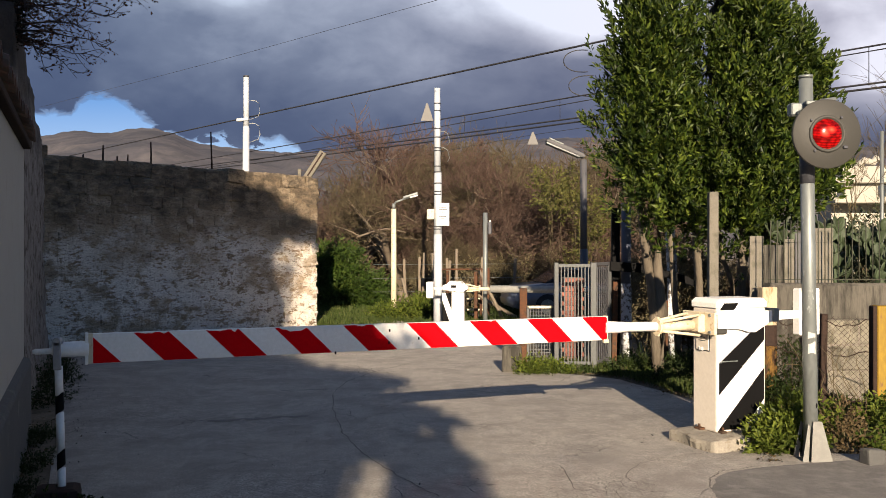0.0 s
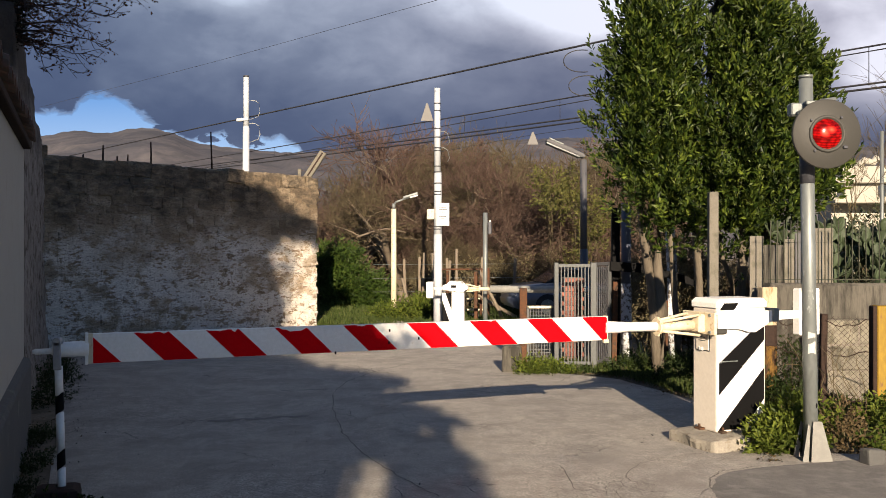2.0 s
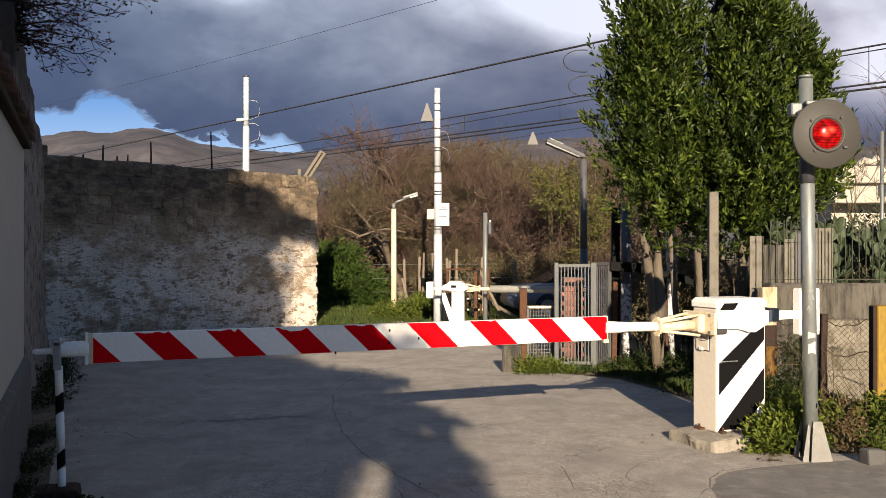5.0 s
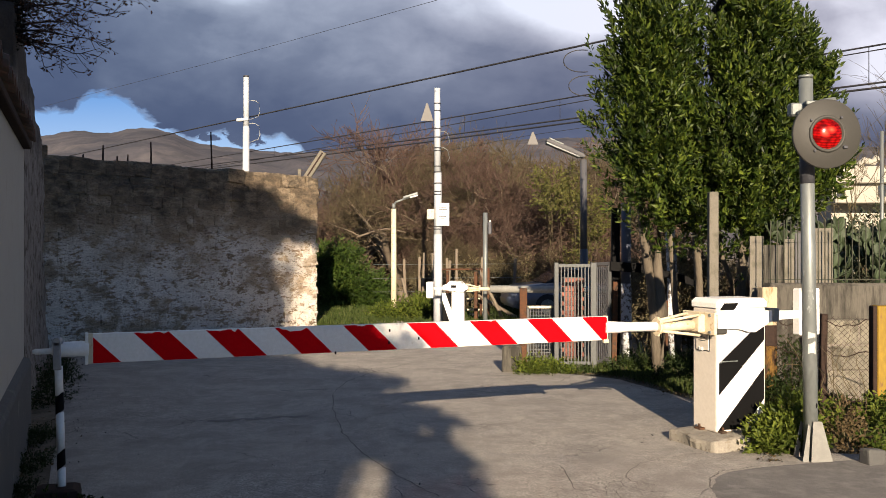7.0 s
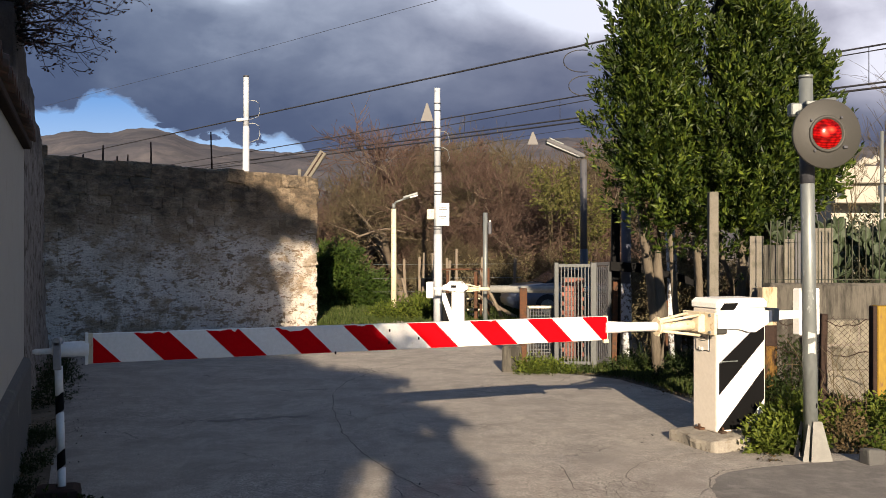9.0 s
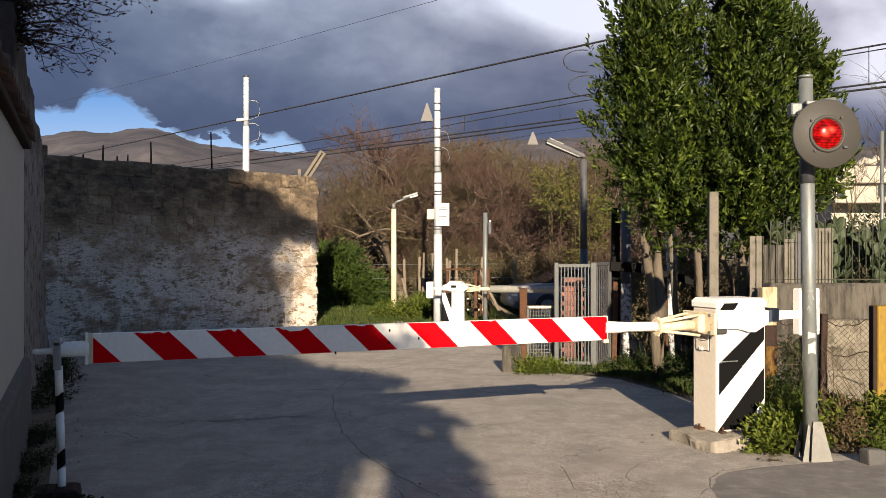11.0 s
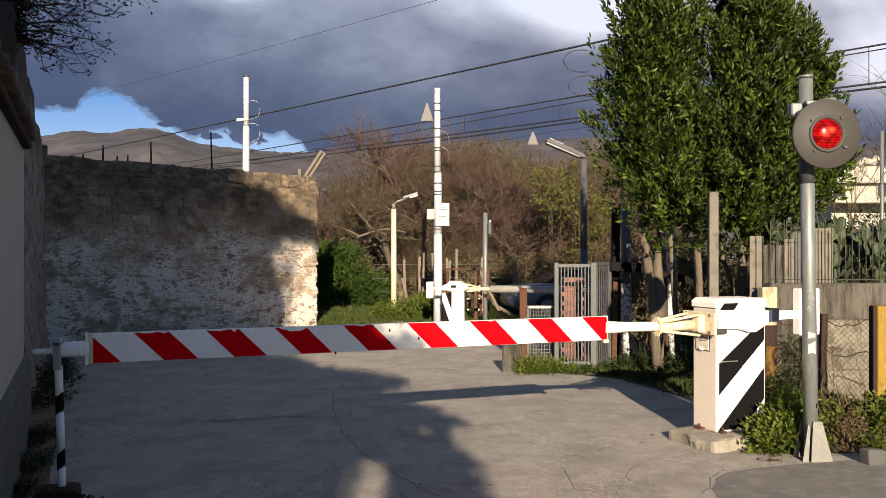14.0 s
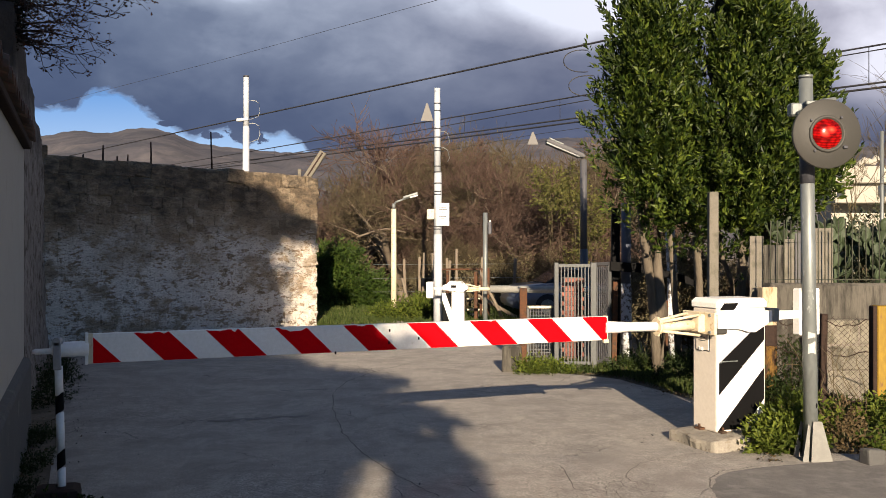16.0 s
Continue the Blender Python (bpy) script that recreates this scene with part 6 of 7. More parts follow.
def build_gate():
    g = thing("metal_gate", pose(1.50, 11.7, 0), "grey steel pedestrian gate of upright bars", "gate")
    h0, h1 = 0.06, 1.40
    for x, r in ((0.0, 0.03), (0.49, 0.04)):
        bm = bmesh.new()
        box(bm, (x, 0, h1 / 2 - 0.02), (r * 2, r * 2, h1 + 0.08), 0.006)
        part("post", bm, M_GATEGREY, g)
    for z in (h1 - 0.02, h0 + 0.03):
        bm = bmesh.new()
        box(bm, (0.245, 0, z), (0.45, 0.03, 0.045), 0.004)
        part("rail", bm, M_GATEGREY, g)
    for k in range(9):
        bm = bmesh.new()
        box(bm, (0.065 + k * 0.045, -0.004, (h0 + h1) / 2), (0.016, 0.012, h1 - h0 - 0.06), 0.002)
        part("bar", bm, M_GATEGREY, g)
    # return leaf, turned away from the lane
    leaf = new("side_leaf")
    leaf.parent = g
    leaf.matrix_basis = pose(0.53, 0.02, 0, 0, 0, 62)
    for z in (h1, h0 + 0.03):
        bm = bmesh.new()
        box(bm, (0.28, 0, z), (0.56, 0.03, 0.04), 0.004)
        part("rail", bm, M_DARKGREY, leaf)
    for k in range(6):
        bm = bmesh.new()
        box(bm, (0.07 + k * 0.09, 0, (h0 + h1) / 2), (0.016, 0.012, h1 - h0), 0.002)
        part("bar", bm, M_DARKGREY, leaf)
    bm = bmesh.new()
    box(bm, (0.58, 0, h1 / 2), (0.06, 0.06, h1 + 0.02), 0.006)
    part("post", bm, M_GATEGREY, leaf)
    for x in (0.0, 0.3):
        bm = bmesh.new()
        box(bm, (x, -0.02, 0.015), (0.10, 0.12, 0.10), 0.02)
        part("footing", bm, M_CONCRETE, g)


M_GATEGREY = surface("grey_gate_paint", (0.078, 0.084, 0.084), (0.05, 0.055, 0.055), (0.11, 0.116, 0.116), 30, 5, 0.55, 0.1, 0.1, 0.002, 0.5, (0.17, 0.10, 0.06), (0.66, 0.78))
build_gate()


def build_mesh_panel():
    g = thing("mesh_panel", pose(1.15, 11.95, 0), "low welded mesh panel in a cream frame", "fence")
    for c, s in (((0.0, 0, 0.42), (0.035, 0.03, 0.82)), ((0.33, 0, 0.42), (0.035, 0.03, 0.82)), ((0.165, 0, 0.815), (0.36, 0.03, 0.035))):
        bm = bmesh.new()
        box(bm, c, s, 0.004)
        part("frame_bar", bm, M_OLDCREAM if s[0] > 0.1 else M_GATEGREY, g)
    for k in range(8):
        bm = bmesh.new()
        box(bm, (0.035 + k * 0.037, 0, 0.42), (0.010, 0.010, 0.78))
        part("bar", bm, M_GATEGREY, g)
    for k in range(16):
        bm = bmesh.new()
        box(bm, (0.165, 0.004, 0.06 + k * 0.046), (0.31, 0.008, 0.008))
        part("cross_wire", bm, M_GATEGREY, g)


build_mesh_panel()


def simple_post(name, m, size, material, label, bevel=0.008):
    bm = bmesh.new()
    box(bm, (0, 0, size[2] / 2 - 0.05), (size[0], size[1], size[2] + 0.1), bevel)
    for v in bm.verts:
        v.co.x += 0.006 * noise.noise(v.co * 3)
    ob = part(name, bm, material)
    ob.matrix_basis = m
    return tagged(ob, label, "post")


simple_post("rusty_post", pose(1.09, 12.0, 0), (0.10, 0.08, 1.07), M_RUST, "square rusted iron post by the crossing")
simple_post("bollard", pose(0.90, 11.55, 0, 0, 0, -8), (0.25, 0.16, 0.34), M_STAINWALL, "low grey concrete bollard at the road edge", 0.025)
simple_post("rusty_post", pose(0.72, 19.2, 0), (0.09, 0.08, 1.10), M_RUST, "square rusted iron post beyond the crossing")
simple_post("dark_post", pose(2.44, 12.5, 0), (0.11, 0.10, 2.18), M_BLACK, "tall black steel post behind the gate")
simple_post("concrete_post", pose(3.07, 10.05, 0), (0.105, 0.10, 2.25), M_CONCRETE, "slender square concrete fence post")


def build_timber_post():
    g = thing("timber_post", pose(3.285, 8.95, 0, 0, 0, 12), "thick weathered post, cream above and ochre below", "post")
    # ochre below, a dark band between, cream above
    for z0, z1, mt, nm in ((-0.05, 0.62, M_OCHRE, "lower_post"), (0.62, 0.83, M_DARKRUST, "stained_band"), (0.83, 1.215, M_TIMBERTOP, "upper_post")):
        bm = bmesh.new()
        box(bm, (0, 0, (z0 + z1) / 2), (0.165, 0.10, z1 - z0), 0.006)
        part(nm, bm, mt, g)


M_OCHRE = surface("dull_ochre_timber", (0.14, 0.078, 0.020), (0.06, 0.034, 0.013), (0.21, 0.12, 0.03), 25, 7, 0.9, 0, 0.4, 0.005, 0.8, (0.035, 0.022, 0.014), (0.44, 0.55), stretch=(1, 1, 0.3), spec=0.1)
M_TIMBERTOP = surface("flaking_cream_timber", (0.42, 0.35, 0.24), (0.28, 0.21, 0.13), (0.50, 0.43, 0.31), 30, 6, 0.8, 0, 0.3, 0.004, 0.5, (0.25, 0.13, 0.05), (0.54, 0.66), stretch=(1, 1, 0.3))
build_timber_post()
simple_post("iron_post", pose(3.69, 8.6, 0, 0, 1, 0), (0.06, 0.06, 0.97), M_DARKRUST, "dark rusted angle-iron fence post")
simple_post("yellow_post", pose(4.13, 8.3, 0), (0.16, 0.14, 1.07), M_YELLOW, "yellow painted post with dark rusted edges")
simple_post("iron_post", pose(4.025, 8.27, 0), (0.04, 0.10, 1.07), M_DARKRUST, "dark rusted angle-iron fence post")
simple_post("wooden_stake", pose(2.36, 12.2, 0, 0, 1, 0), (0.07, 0.06, 1.15), M_RUST, "short brown stake behind the gate")
simple_post("wooden_stake", pose(3.02, 12.0, 0, 0, 0, 20), (0.06, 0.06, 0.9), M_RUST, "short brown stake behind the gate")


def build_blue_pole():
    g = thing("signal_pole", pose(2.56, 12.35, 0), "thick blue-grey steel pole with a peeling white base", "pole")
    bm = bmesh.new()
    rod(bm, (0, 0, 1.12), (0, 0, 2.24), 0.068, n=16)
    part("upper_pole", bm, M_BLUEGREY, g)
    bm = bmesh.new()
    rod(bm, (0, 0, -0.1), (0, 0, 1.12), 0.078, 0.072, 16)
    part("lower_pole", bm, M_LIMEWASH, g, "peeling white painted lower pole")


build_blue_pole()


def build_trunks():
    g = thing("limewashed_tree", pose(3.20, 12.4, 0), "tree trunk painted with peeling white limewash", "tree")
    tree_trunks("trunk", [([(0.02, 0, -0.1), (0, 0, 0.6), (0.02, 0, 1.2), (-0.02, 0, 1.9), (0, 0, 2.6)], 0.085, 0.06)], M_LIMEWASH, g)
    g = thing("dead_trunk", pose(2.735, 11.3, 0), "leaning bare grey tree trunk", "tree")
    tree_trunks("trunk", [([(0.02, 0, -0.1), (-0.02, 0, 0.6), (-0.08, 0, 1.2), (-0.17, 0, 1.75), (-0.22, 0, 2.4)], 0.075, 0.05)], M_BARK, g)
    g = thing("dead_trunk", pose(3.32, 11.5, 0), "thin bare grey tree trunk", "tree")
    tree_trunks("trunk", [([(0.0, 0, -0.1), (0.03, 0, 0.7), (0.0, 0, 1.3), (-0.05, 0, 2.2)], 0.07, 0.045)], M_BARK, g)
    # dark beam across
    bm = bmesh.new()
    prism(bm, [(-0.10, 1.30), (0.4, 1.27), (0.75, 1.19), (1.10, 1.07), (1.12, 1.12), (0.98, 1.22), (0.7, 1.30), (0.35, 1.40), (-0.10, 1.43)], Matrix.Translation((2.40, 12.15, 0)), 0.05)
    bmesh.ops.bevel(bm, geom=list(bm.edges), offset=0.006, segments=1, affect="EDGES")
    tagged(part("barrier_beam", bm, M_BLACK), "dark drooping beam held between the posts", "beam")


build_trunks()


def build_brick_pillar():
    g = thing("brick_pillar", pose(1.86, 12.75, 0), "small red brick pillar behind the gate", "pillar")
    bm = bmesh.new()
    box(bm, (0, 0, 0.59), (0.27, 0.27, 1.20), 0.005)
    part("mortar_core", bm, M_MORTAR, g)
    bm = bmesh.new()
    box(bm, (0, 0, 0), (0.144, 0.12, 0.060), 0.006)
    me = bpy.data.meshes.new("brick")
    bmesh.ops.recalc_face_normals(bm, faces=bm.faces)
    bm.to_mesh(me)
    bm.free()
    for r in range(18):
        for k in range(2):
            b = part_mesh("brick", me, M_BRICK, g)
            b.location = (-0.075 + 0.15 * k + (0.02 if r % 2 else -0.02), -0.09, 0.03 + r * 0.066)


build_brick_pillar()


def build_retaining_wall():
    bm = bmesh.new()
    box(bm, (5.85, 9.85, 0.5), (4.5, 0.25, 1.44), 0.03)
    w = part("wall_retaining", bm, M_STAINWALL)
    tagged(w, "stained concrete retaining wall", "wall", kind="structure")
    bm = bmesh.new()
    box(bm, (5.25, 9.62, 0.35), (2.55, 0.16, 0.90), 0.01)
    low = tagged(part("wall_block", bm, M_MORTAR), "low wall of pale cement blocks behind the wire fence", "wall", kind="structure")
    bm = bmesh.new()
    box(bm, (0, 0, 0), (0.49, 0.14, 0.265), 0.012)
    bmesh.ops.recalc_face_normals(bm, faces=bm.faces)
    block = bpy.data.meshes.new("block")
    bm.to_mesh(block)
    bm.free()
    rnd = random.Random(14)
    for r in range(3):
        for k in range(5):
            b = part_mesh("block", block, M_BLOCK, low)
            b.matrix_basis = pose(4.24 + 0.5 * k + (0.2 if r % 2 else 0.0), 9.595 + rnd.uniform(-0.008, 0.008), 0.15 + 0.275 * r, 0, rnd.uniform(-0.8, 0.8), rnd.uniform(-1, 1))
    g = thing("iron_railing", pose(3.65, 9.85, 1.20), "grey-green iron railing on the wall", "fence")
    for z in (0.06, 0.60):
        bm = bmesh.new()
        box(bm, (1.7, 0, z), (3.5, 0.008, 0.014 if z < 0.1 else 0.005), 0.001)
        part("rail", bm, M_RAILGREY, g)
    for k in range(46):
        bm = bmesh.new()
        rod(bm, (k * 0.076, 0, -0.02), (k * 0.076, 0, 0.72), 0.006, n=6)
        part("bar", bm, M_RAILGREY, g)


M_BLOCK = surface("pale_cement_block", (0.205, 0.188, 0.148), (0.125, 0.115, 0.09), (0.27, 0.25, 0.20), 60, 4, 0.92, 0, 0.5, 0.006, 0.7, (0.09, 0.083, 0.062), (0.48, 0.64), world_pos=True, stretch=(1, 1, 0.5), spread=0.12)
M_RAILGREY = surface("grey_green_rail_paint", (0.045, 0.048, 0.036), (0.028, 0.03, 0.023), (0.065, 0.067, 0.052), 30, 5, 0.8, 0, spec=0.1)
build_retaining_wall()


def build_sheet_fence():
    g = thing("sheet_fence", pose(3.55, 10.25, 0), "patched fence of grey boards and corrugated sheets", "fence")
    rnd = random.Random(3)
    x = 0.0
    k = 0
    while x < 0.75:
        w = rnd.uniform(0.13, 0.30)
        bm = bmesh.new()
        box(bm, (x + w / 2, rnd.uniform(-0.02, 0.02), 0.92 + rnd.uniform(-0.22, 0.12)), (w - 0.012, 0.02, 1.85), 0.004)
        part("board", bm, (M_CONCRETE, M_STAINWALL, M_CONCRETE, M_DARKGREY, M_CONCRETE)[k % 5], g)
        x += w
        k += 1


build_sheet_fence()


def build_cactus():
    g = thing("prickly_pear", pose(5.0, 10.9, 0.2), "large prickly pear with grey-green pads behind the railing", "cactus")
    bm = bmesh.new()
    bmesh.ops.create_icosphere(bm, subdivisions=2, radius=1.0)
    for v in bm.verts:
        v.co.x *= 0.10 * (1.0 + 0.25 * v.co.z)
        v.co.y *= 0.022
        v.co.z *= 0.155
    for f in bm.faces:
        f.smooth = True
    me = bpy.data.meshes.new("pad")
    bm.to_mesh(me)
    bm.free()
    rnd = random.Random(9)
    tips = [(Vector((x, rnd.uniform(-0.2, 0.2), 0.75)), 0.0) for x in (-0.5, -0.3, -0.12, 0.05, 0.2, 0.5, 0.8)]
    for gen in range(7):
        nxt = []
        for p, lean in tips:
            for _ in range(1 if gen in (0, 3) else 2):
                ry = lean + rnd.uniform(-38, 38)
                up = Vector((math.sin(radians(ry)), rnd.uniform(-0.25, 0.25), math.cos(radians(ry))))
                s = rnd.uniform(0.44, 0.70)
                c = p + up * 0.16 * s
                o = part_mesh("pad", me, M_CACTUS, g)
                o.matrix_basis = pose(c.x, c.y, c.z, 0, ry, 0) @ pose(0, 0, 0, rnd.uniform(-25, 25), 0, rnd.uniform(-85, 85)) @ Matrix.Scale(s, 4)
                if p.z < 1.95:
                    nxt.append((p + up * 0.27 * s, ry * 0.6))
        rnd.shuffle(nxt)
        tips = nxt[:28]


build_cactus()


def build_chain_link(x0, y0, x1, y1, z0, z1, seed):
    g = thing("chain_link_fence", Matrix.Identity(4), "sagging rusty chain-link fence with slack tie wires", "fence", "chain-link fence bays")
    a, b = Vector((x0, y0, 0)), Vector((x1, y1, 0))
    ln = (b - a).length
    d = (b - a).normalized()
    bm = bmesh.new()
    step = 0.055
    n = int((ln + (z1 - z0)) / step)
    for sgn in (1, -1):
        for k in range(n + 1):
            s0 = k * step - (z1 - z0) if sgn > 0 else k * step
            p, q = s0, s0 + sgn * (z1 - z0)
            zz0, zz1 = z0, z1
            if p < 0:
                zz0 = z0 + (0 - p) * (z1 - z0) / (q - p)
                p = 0
            if p > ln and sgn < 0:
                zz0 = z0 + (p - ln)
                p = ln
            if q > ln and sgn > 0:
                zz1 = z0 + (z1 - z0) - (q - ln)
                q = ln
            if q < 0:
                zz1 = z1 + q
                q = 0
            if zz1 - zz0 < 0.02:
                continue
            P, Q = a + d * p + Vector((0, 0, zz0)), a + d * q + Vector((0, 0, zz1))
            rod(bm, P, Q, 0.0018, n=3, caps=False)
    me = part("netting", bm, M_DARKRUST, g)
    tagged(me, kind="stuff")
    rnd = random.Random(seed)
    for z in (z0 + 0.08, (z0 + z1) / 2 + 0.1, z1 - 0.02):
        bm = bmesh.new()
        pts = [a + d * ln * k / 8 + Vector((0, -0.01, z + rnd.uniform(-0.03, 0.03) - 0.05 * math.sin(math.pi * k / 8))) for k in range(9)]
        pipe(bm, pts, 0.005, 5)
        part("tie_wire", bm, M_DARKRUST, g)


build_chain_link(3.34, 8.9, 3.69, 8.6, 0.1, 0.92, 1)
build_chain_link(3.69, 8.6, 4.02, 8.3, 0.1, 0.95, 2)
build_chain_link(4.2, 8.3, 5.6, 7.6, 0.1, 0.95, 3)


def build_house():
    g = thing("white_house", pose(19.2, 40, 0), "white two-storey house with flat roofs and a balcony", "house")
    bm = bmesh.new()
    box(bm, (1.9, 1.25, 2.2), (6.6, 1.5, 4.8), 0.03)
    part("wall", bm, M_HOUSE, g)
    bm = bmesh.new()
    box(bm, (1.9, 1.2, 4.72), (7.2, 2.2, 0.25), 0.04)
    part("roof", bm, M_HOUSE, g)
    bm = bmesh.new()
    box(bm, (2.0, 1.4, 5.10), (5.6, 1.4, 0.65), 0.05)
    part("parapet", bm, M_HOUSE, g)
    bm = bmesh.new()
    pipe(bm, [(0.2, 1.5, 5.4), (0.6, 1.5, 5.75), (1.0, 1.5, 5.65), (1.2, 1.5, 5.9)], 0.18, 8)
    part("roof_vent", bm, M_HOUSE, g)
    bm = bmesh.new()
    box(bm, (1.6, -0.1, 3.72), (6.8, 1.4, 0.16), 0.03)
    bal = part("balcony", bm, M_HOUSE, g)
    for x, z, w, h in ((-1.0, 4.25, 0.45, 0.6), (0.9, 4.25, 0.5, 0.6), (2.2, 4.25, 0.6, 0.6), (-0.5, 1.8, 0.7, 1.2), (1.5, 1.8, 1.0, 1.2)):
        bm = bmesh.new()
        box(bm, (x, 0.48, z), (w, 0.08, h), 0.02)
        win = part("window", bm, M_HOUSE, g)
        bm = bmesh.new()
        box(bm, (x, 0.43, z), (w - 0.1, 0.02, h - 0.1))
        part("pane", bm, M_GLASS, win)
    g = thing("grey_house", pose(24.5, 38, 0), "grey roughcast house with a dark lean-to roof", "house")
    bm = bmesh.new()
    box(bm, (0, 3, 2.0), (6.0, 5, 4.2), 0.03)
    part("wall", bm, M_HOUSEGREY, g)
    bm = bmesh.new()
    box(bm, (-1.8, -0.4, 3.9), (3.6, 2.0, 0.14), 0.02, pose(0, 0, 0, 0, 14, 0))
    part("roof", bm, M_TILE, g)


build_house()


def build_far_building():
    g = thing("far_building", pose(-5.9, 62, 0), "long low white building glimpsed through the bare trees", "house")
    bm = bmesh.new()
    box(bm, (0, 0, 1.6), (3.6, 4.0, 3.4), 0.05)
    part("wall", bm, M_HOUSE, g)
    bm = bmesh.new()
    prism(bm, [(-2.0, 3.3), (2.0, 3.3), (1.7, 3.75), (-1.7, 3.75)], Matrix.Translation((0, -2.2, 0)), 4.4)
    part("roof", bm, M_TILE, g)
    for x in (-1.2, 0.0, 1.2):
        bm = bmesh.new()
        box(bm, (x, -2.02, 2.2), (0.6, 0.06, 0.9), 0.02)
        part("window", bm, M_GLASS, g)


build_far_building()

# ------------------------------------------------------------ iron stakes and bracket on the yard wall


def build_wall_irons():
    for s, h, lean in ((1.1, 0.28, 1), (1.55, 0.16, 3), (1.36, 0.12, 0), (2.0, 0.42, -1), (3.25, 0.72, -2), (0.75, 0.1, 5)):
        bm = bmesh.new()
        rod(bm, (0, 0, -0.1), (0, 0, h), 0.020, 0.014, 6)
        ob = part("iron_stake", bm, M_DARKRUST)
        ob.matrix_basis = YARD_M @ pose(s, 0.2, 3.08, 0, lean, 0)
        tagged(ob, "short dark iron stake set in the wall top", "stake", "iron stakes on the wall")
    g = thing("bracket_post", YARD_M @ pose(YARD_LEN - 0.12, 0.2, 3.03, 0, 0, -48), "leaning concrete bracket post on the wall end", "bracket")
    bm = bmesh.new()
    box(bm, (0, 0, 0.33), (0.15, 0.10, 0.72), 0.01, pose(-0.02, 0, 0.0, 0, 33, 0))
    part("arm", bm, M_CONCRETE, g)
    bm = bmesh.new()
    box(bm, (0, -0.055, 0.33), (0.03, 0.012, 0.66), 0.002, pose(-0.02, 0, 0.0, 0, 33, 0))
    part("groove", bm, M_DARKRUST, g)
    bm = bmesh.new()
    box(bm, (-0.14, 0, 0.1), (0.07, 0.07, 0.26), 0.01)
    part("stub", bm, M_CONCRETE, g)
    # loose stone on the ruined wall
    s = part_mesh("loose_stone", STONES[2], M_RUBBLE)
    s.matrix_basis = YARD_M @ pose(0.03, 0.2, 3.16) @ Matrix.Diagonal((0.16, 0.3, 0.22, 1))
    tagged(s, "loose rough stone on the wall corner", "stone")


build_wall_irons()

# ------------------------------------------------------------ plants low down


def weed_patch(name, label, category, x, y, blobs, seed, count, size, material, length=0.16, leaves=8, up=0.7, group=""):
    g = thing(name, pose(x, y, 0), label, category, group)
    rng = np.random.RandomState(seed)
    total = sum(b[3] * b[4] * b[5] for b in blobs)
    pts, dirs = [], []
    for b in blobs:
        p, d = shoots(rng, b[:3], b[3:], int(count * (b[3] * b[4] * b[5] / total) ** 0.7), leaves, length, up, 0.75)
        pts += p
        dirs += d
    keep = [(p, d) for p, d in zip(pts, dirs) if p[2] > -0.02]
    leaf_cloud("foliage", [k[0] for k in keep], [k[1] for k in keep], size, seed, material, g, 0.5)
    rnd = random.Random(seed)
    for b in blobs:
        for _ in range(3):
            bm = bmesh.new()
            a = Vector((b[0] + rnd.gauss(0, 0.25) * b[3], b[1] + rnd.gauss(0, 0.25) * b[4], -0.04))
            e = Vector((b[0] + rnd.gauss(0, 0.5) * b[3], b[1] + rnd.gauss(0, 0.5) * b[4], b[2] + b[5] * rnd.uniform(0.5, 0.9)))
            rod(bm, a, e, 0.004 + 0.012 * b[5], 0.003, 5)
            part("stem", bm, M_TWIG, g)
    return g


def grass(name, label, area, count, height, seed, material, kind="stuff"):
    rng = np.random.RandomState(seed)
    pts, dirs = [], []
    while len(pts) < count:
        x = rng.uniform(area[0], area[1])
        y = rng.uniform(area[2], area[3])
        if len(area) > 4 and not area[4](x, y):
            continue
        dens = noise.noise(Vector((x * 1.7, y * 1.7, seed)))
        if dens < rng.uniform(-0.5, 0.35):
            continue
        for _ in range(5):
            pts.append((x + rng.normal() * 0.03, y + rng.normal() * 0.03, -0.03))
            dirs.append((rng.normal() * 0.4, rng.normal() * 0.4, 1))
    ob = leaf_cloud(name, pts, dirs, height, seed, material, None, 0.11)
    return tagged(ob, label, "grass", kind=kind)


# dark leaf green with the shade along the verge put into the colour
M_SHADELEAF = leaf_material("shade_dark_leaf", (0.008, 0.016, 0.003), (0.018, 0.033, 0.006), (0.042, 0.06, 0.012), 0.6, 0.2)


def verge_x(y):
    """Where the asphalt ends on the fence side."""
    return float(np.interp(y, [6.6, 7.2, 8.2, 9.3, 10.2, 11.0, 11.5, 12.4], [2.5, 2.6, 2.82, 2.76, 2.5, 2.25, 1.65, 1.0])) + 0.03


# by the signal and the cabinet
weed_patch("weed_clump", "leafy green weeds at the foot of the signal", "weeds", 2.56, 6.98,
           [(0.0, 0, 0.05, 0.12, 0.12, 0.12), (0.14, 0.0, 0.11, 0.13, 0.13, 0.14), (0.27, 0.12, 0.22, 0.10, 0.12, 0.17), (0.15, 0.2, 0.12, 0.12, 0.12, 0.12), (0.30, 0.0, 0.07, 0.10, 0.12, 0.12)], 51, 420, 0.050, M_WEED, 0.11)
weed_patch("weed_clump", "leafy green weeds beside the fence", "weeds", 3.30, 7.6,
           [(-0.05, 0, 0.1, 0.11, 0.15, 0.2), (0.62, 0.1, 0.1, 0.25, 0.2, 0.2), (0.12, -0.6, 0.0, 0.11, 0.08, 0.08), (0.95, 0.0, 0.1, 0.25, 0.2, 0.2)], 52, 420, 0.045, M_WEED, 0.11)
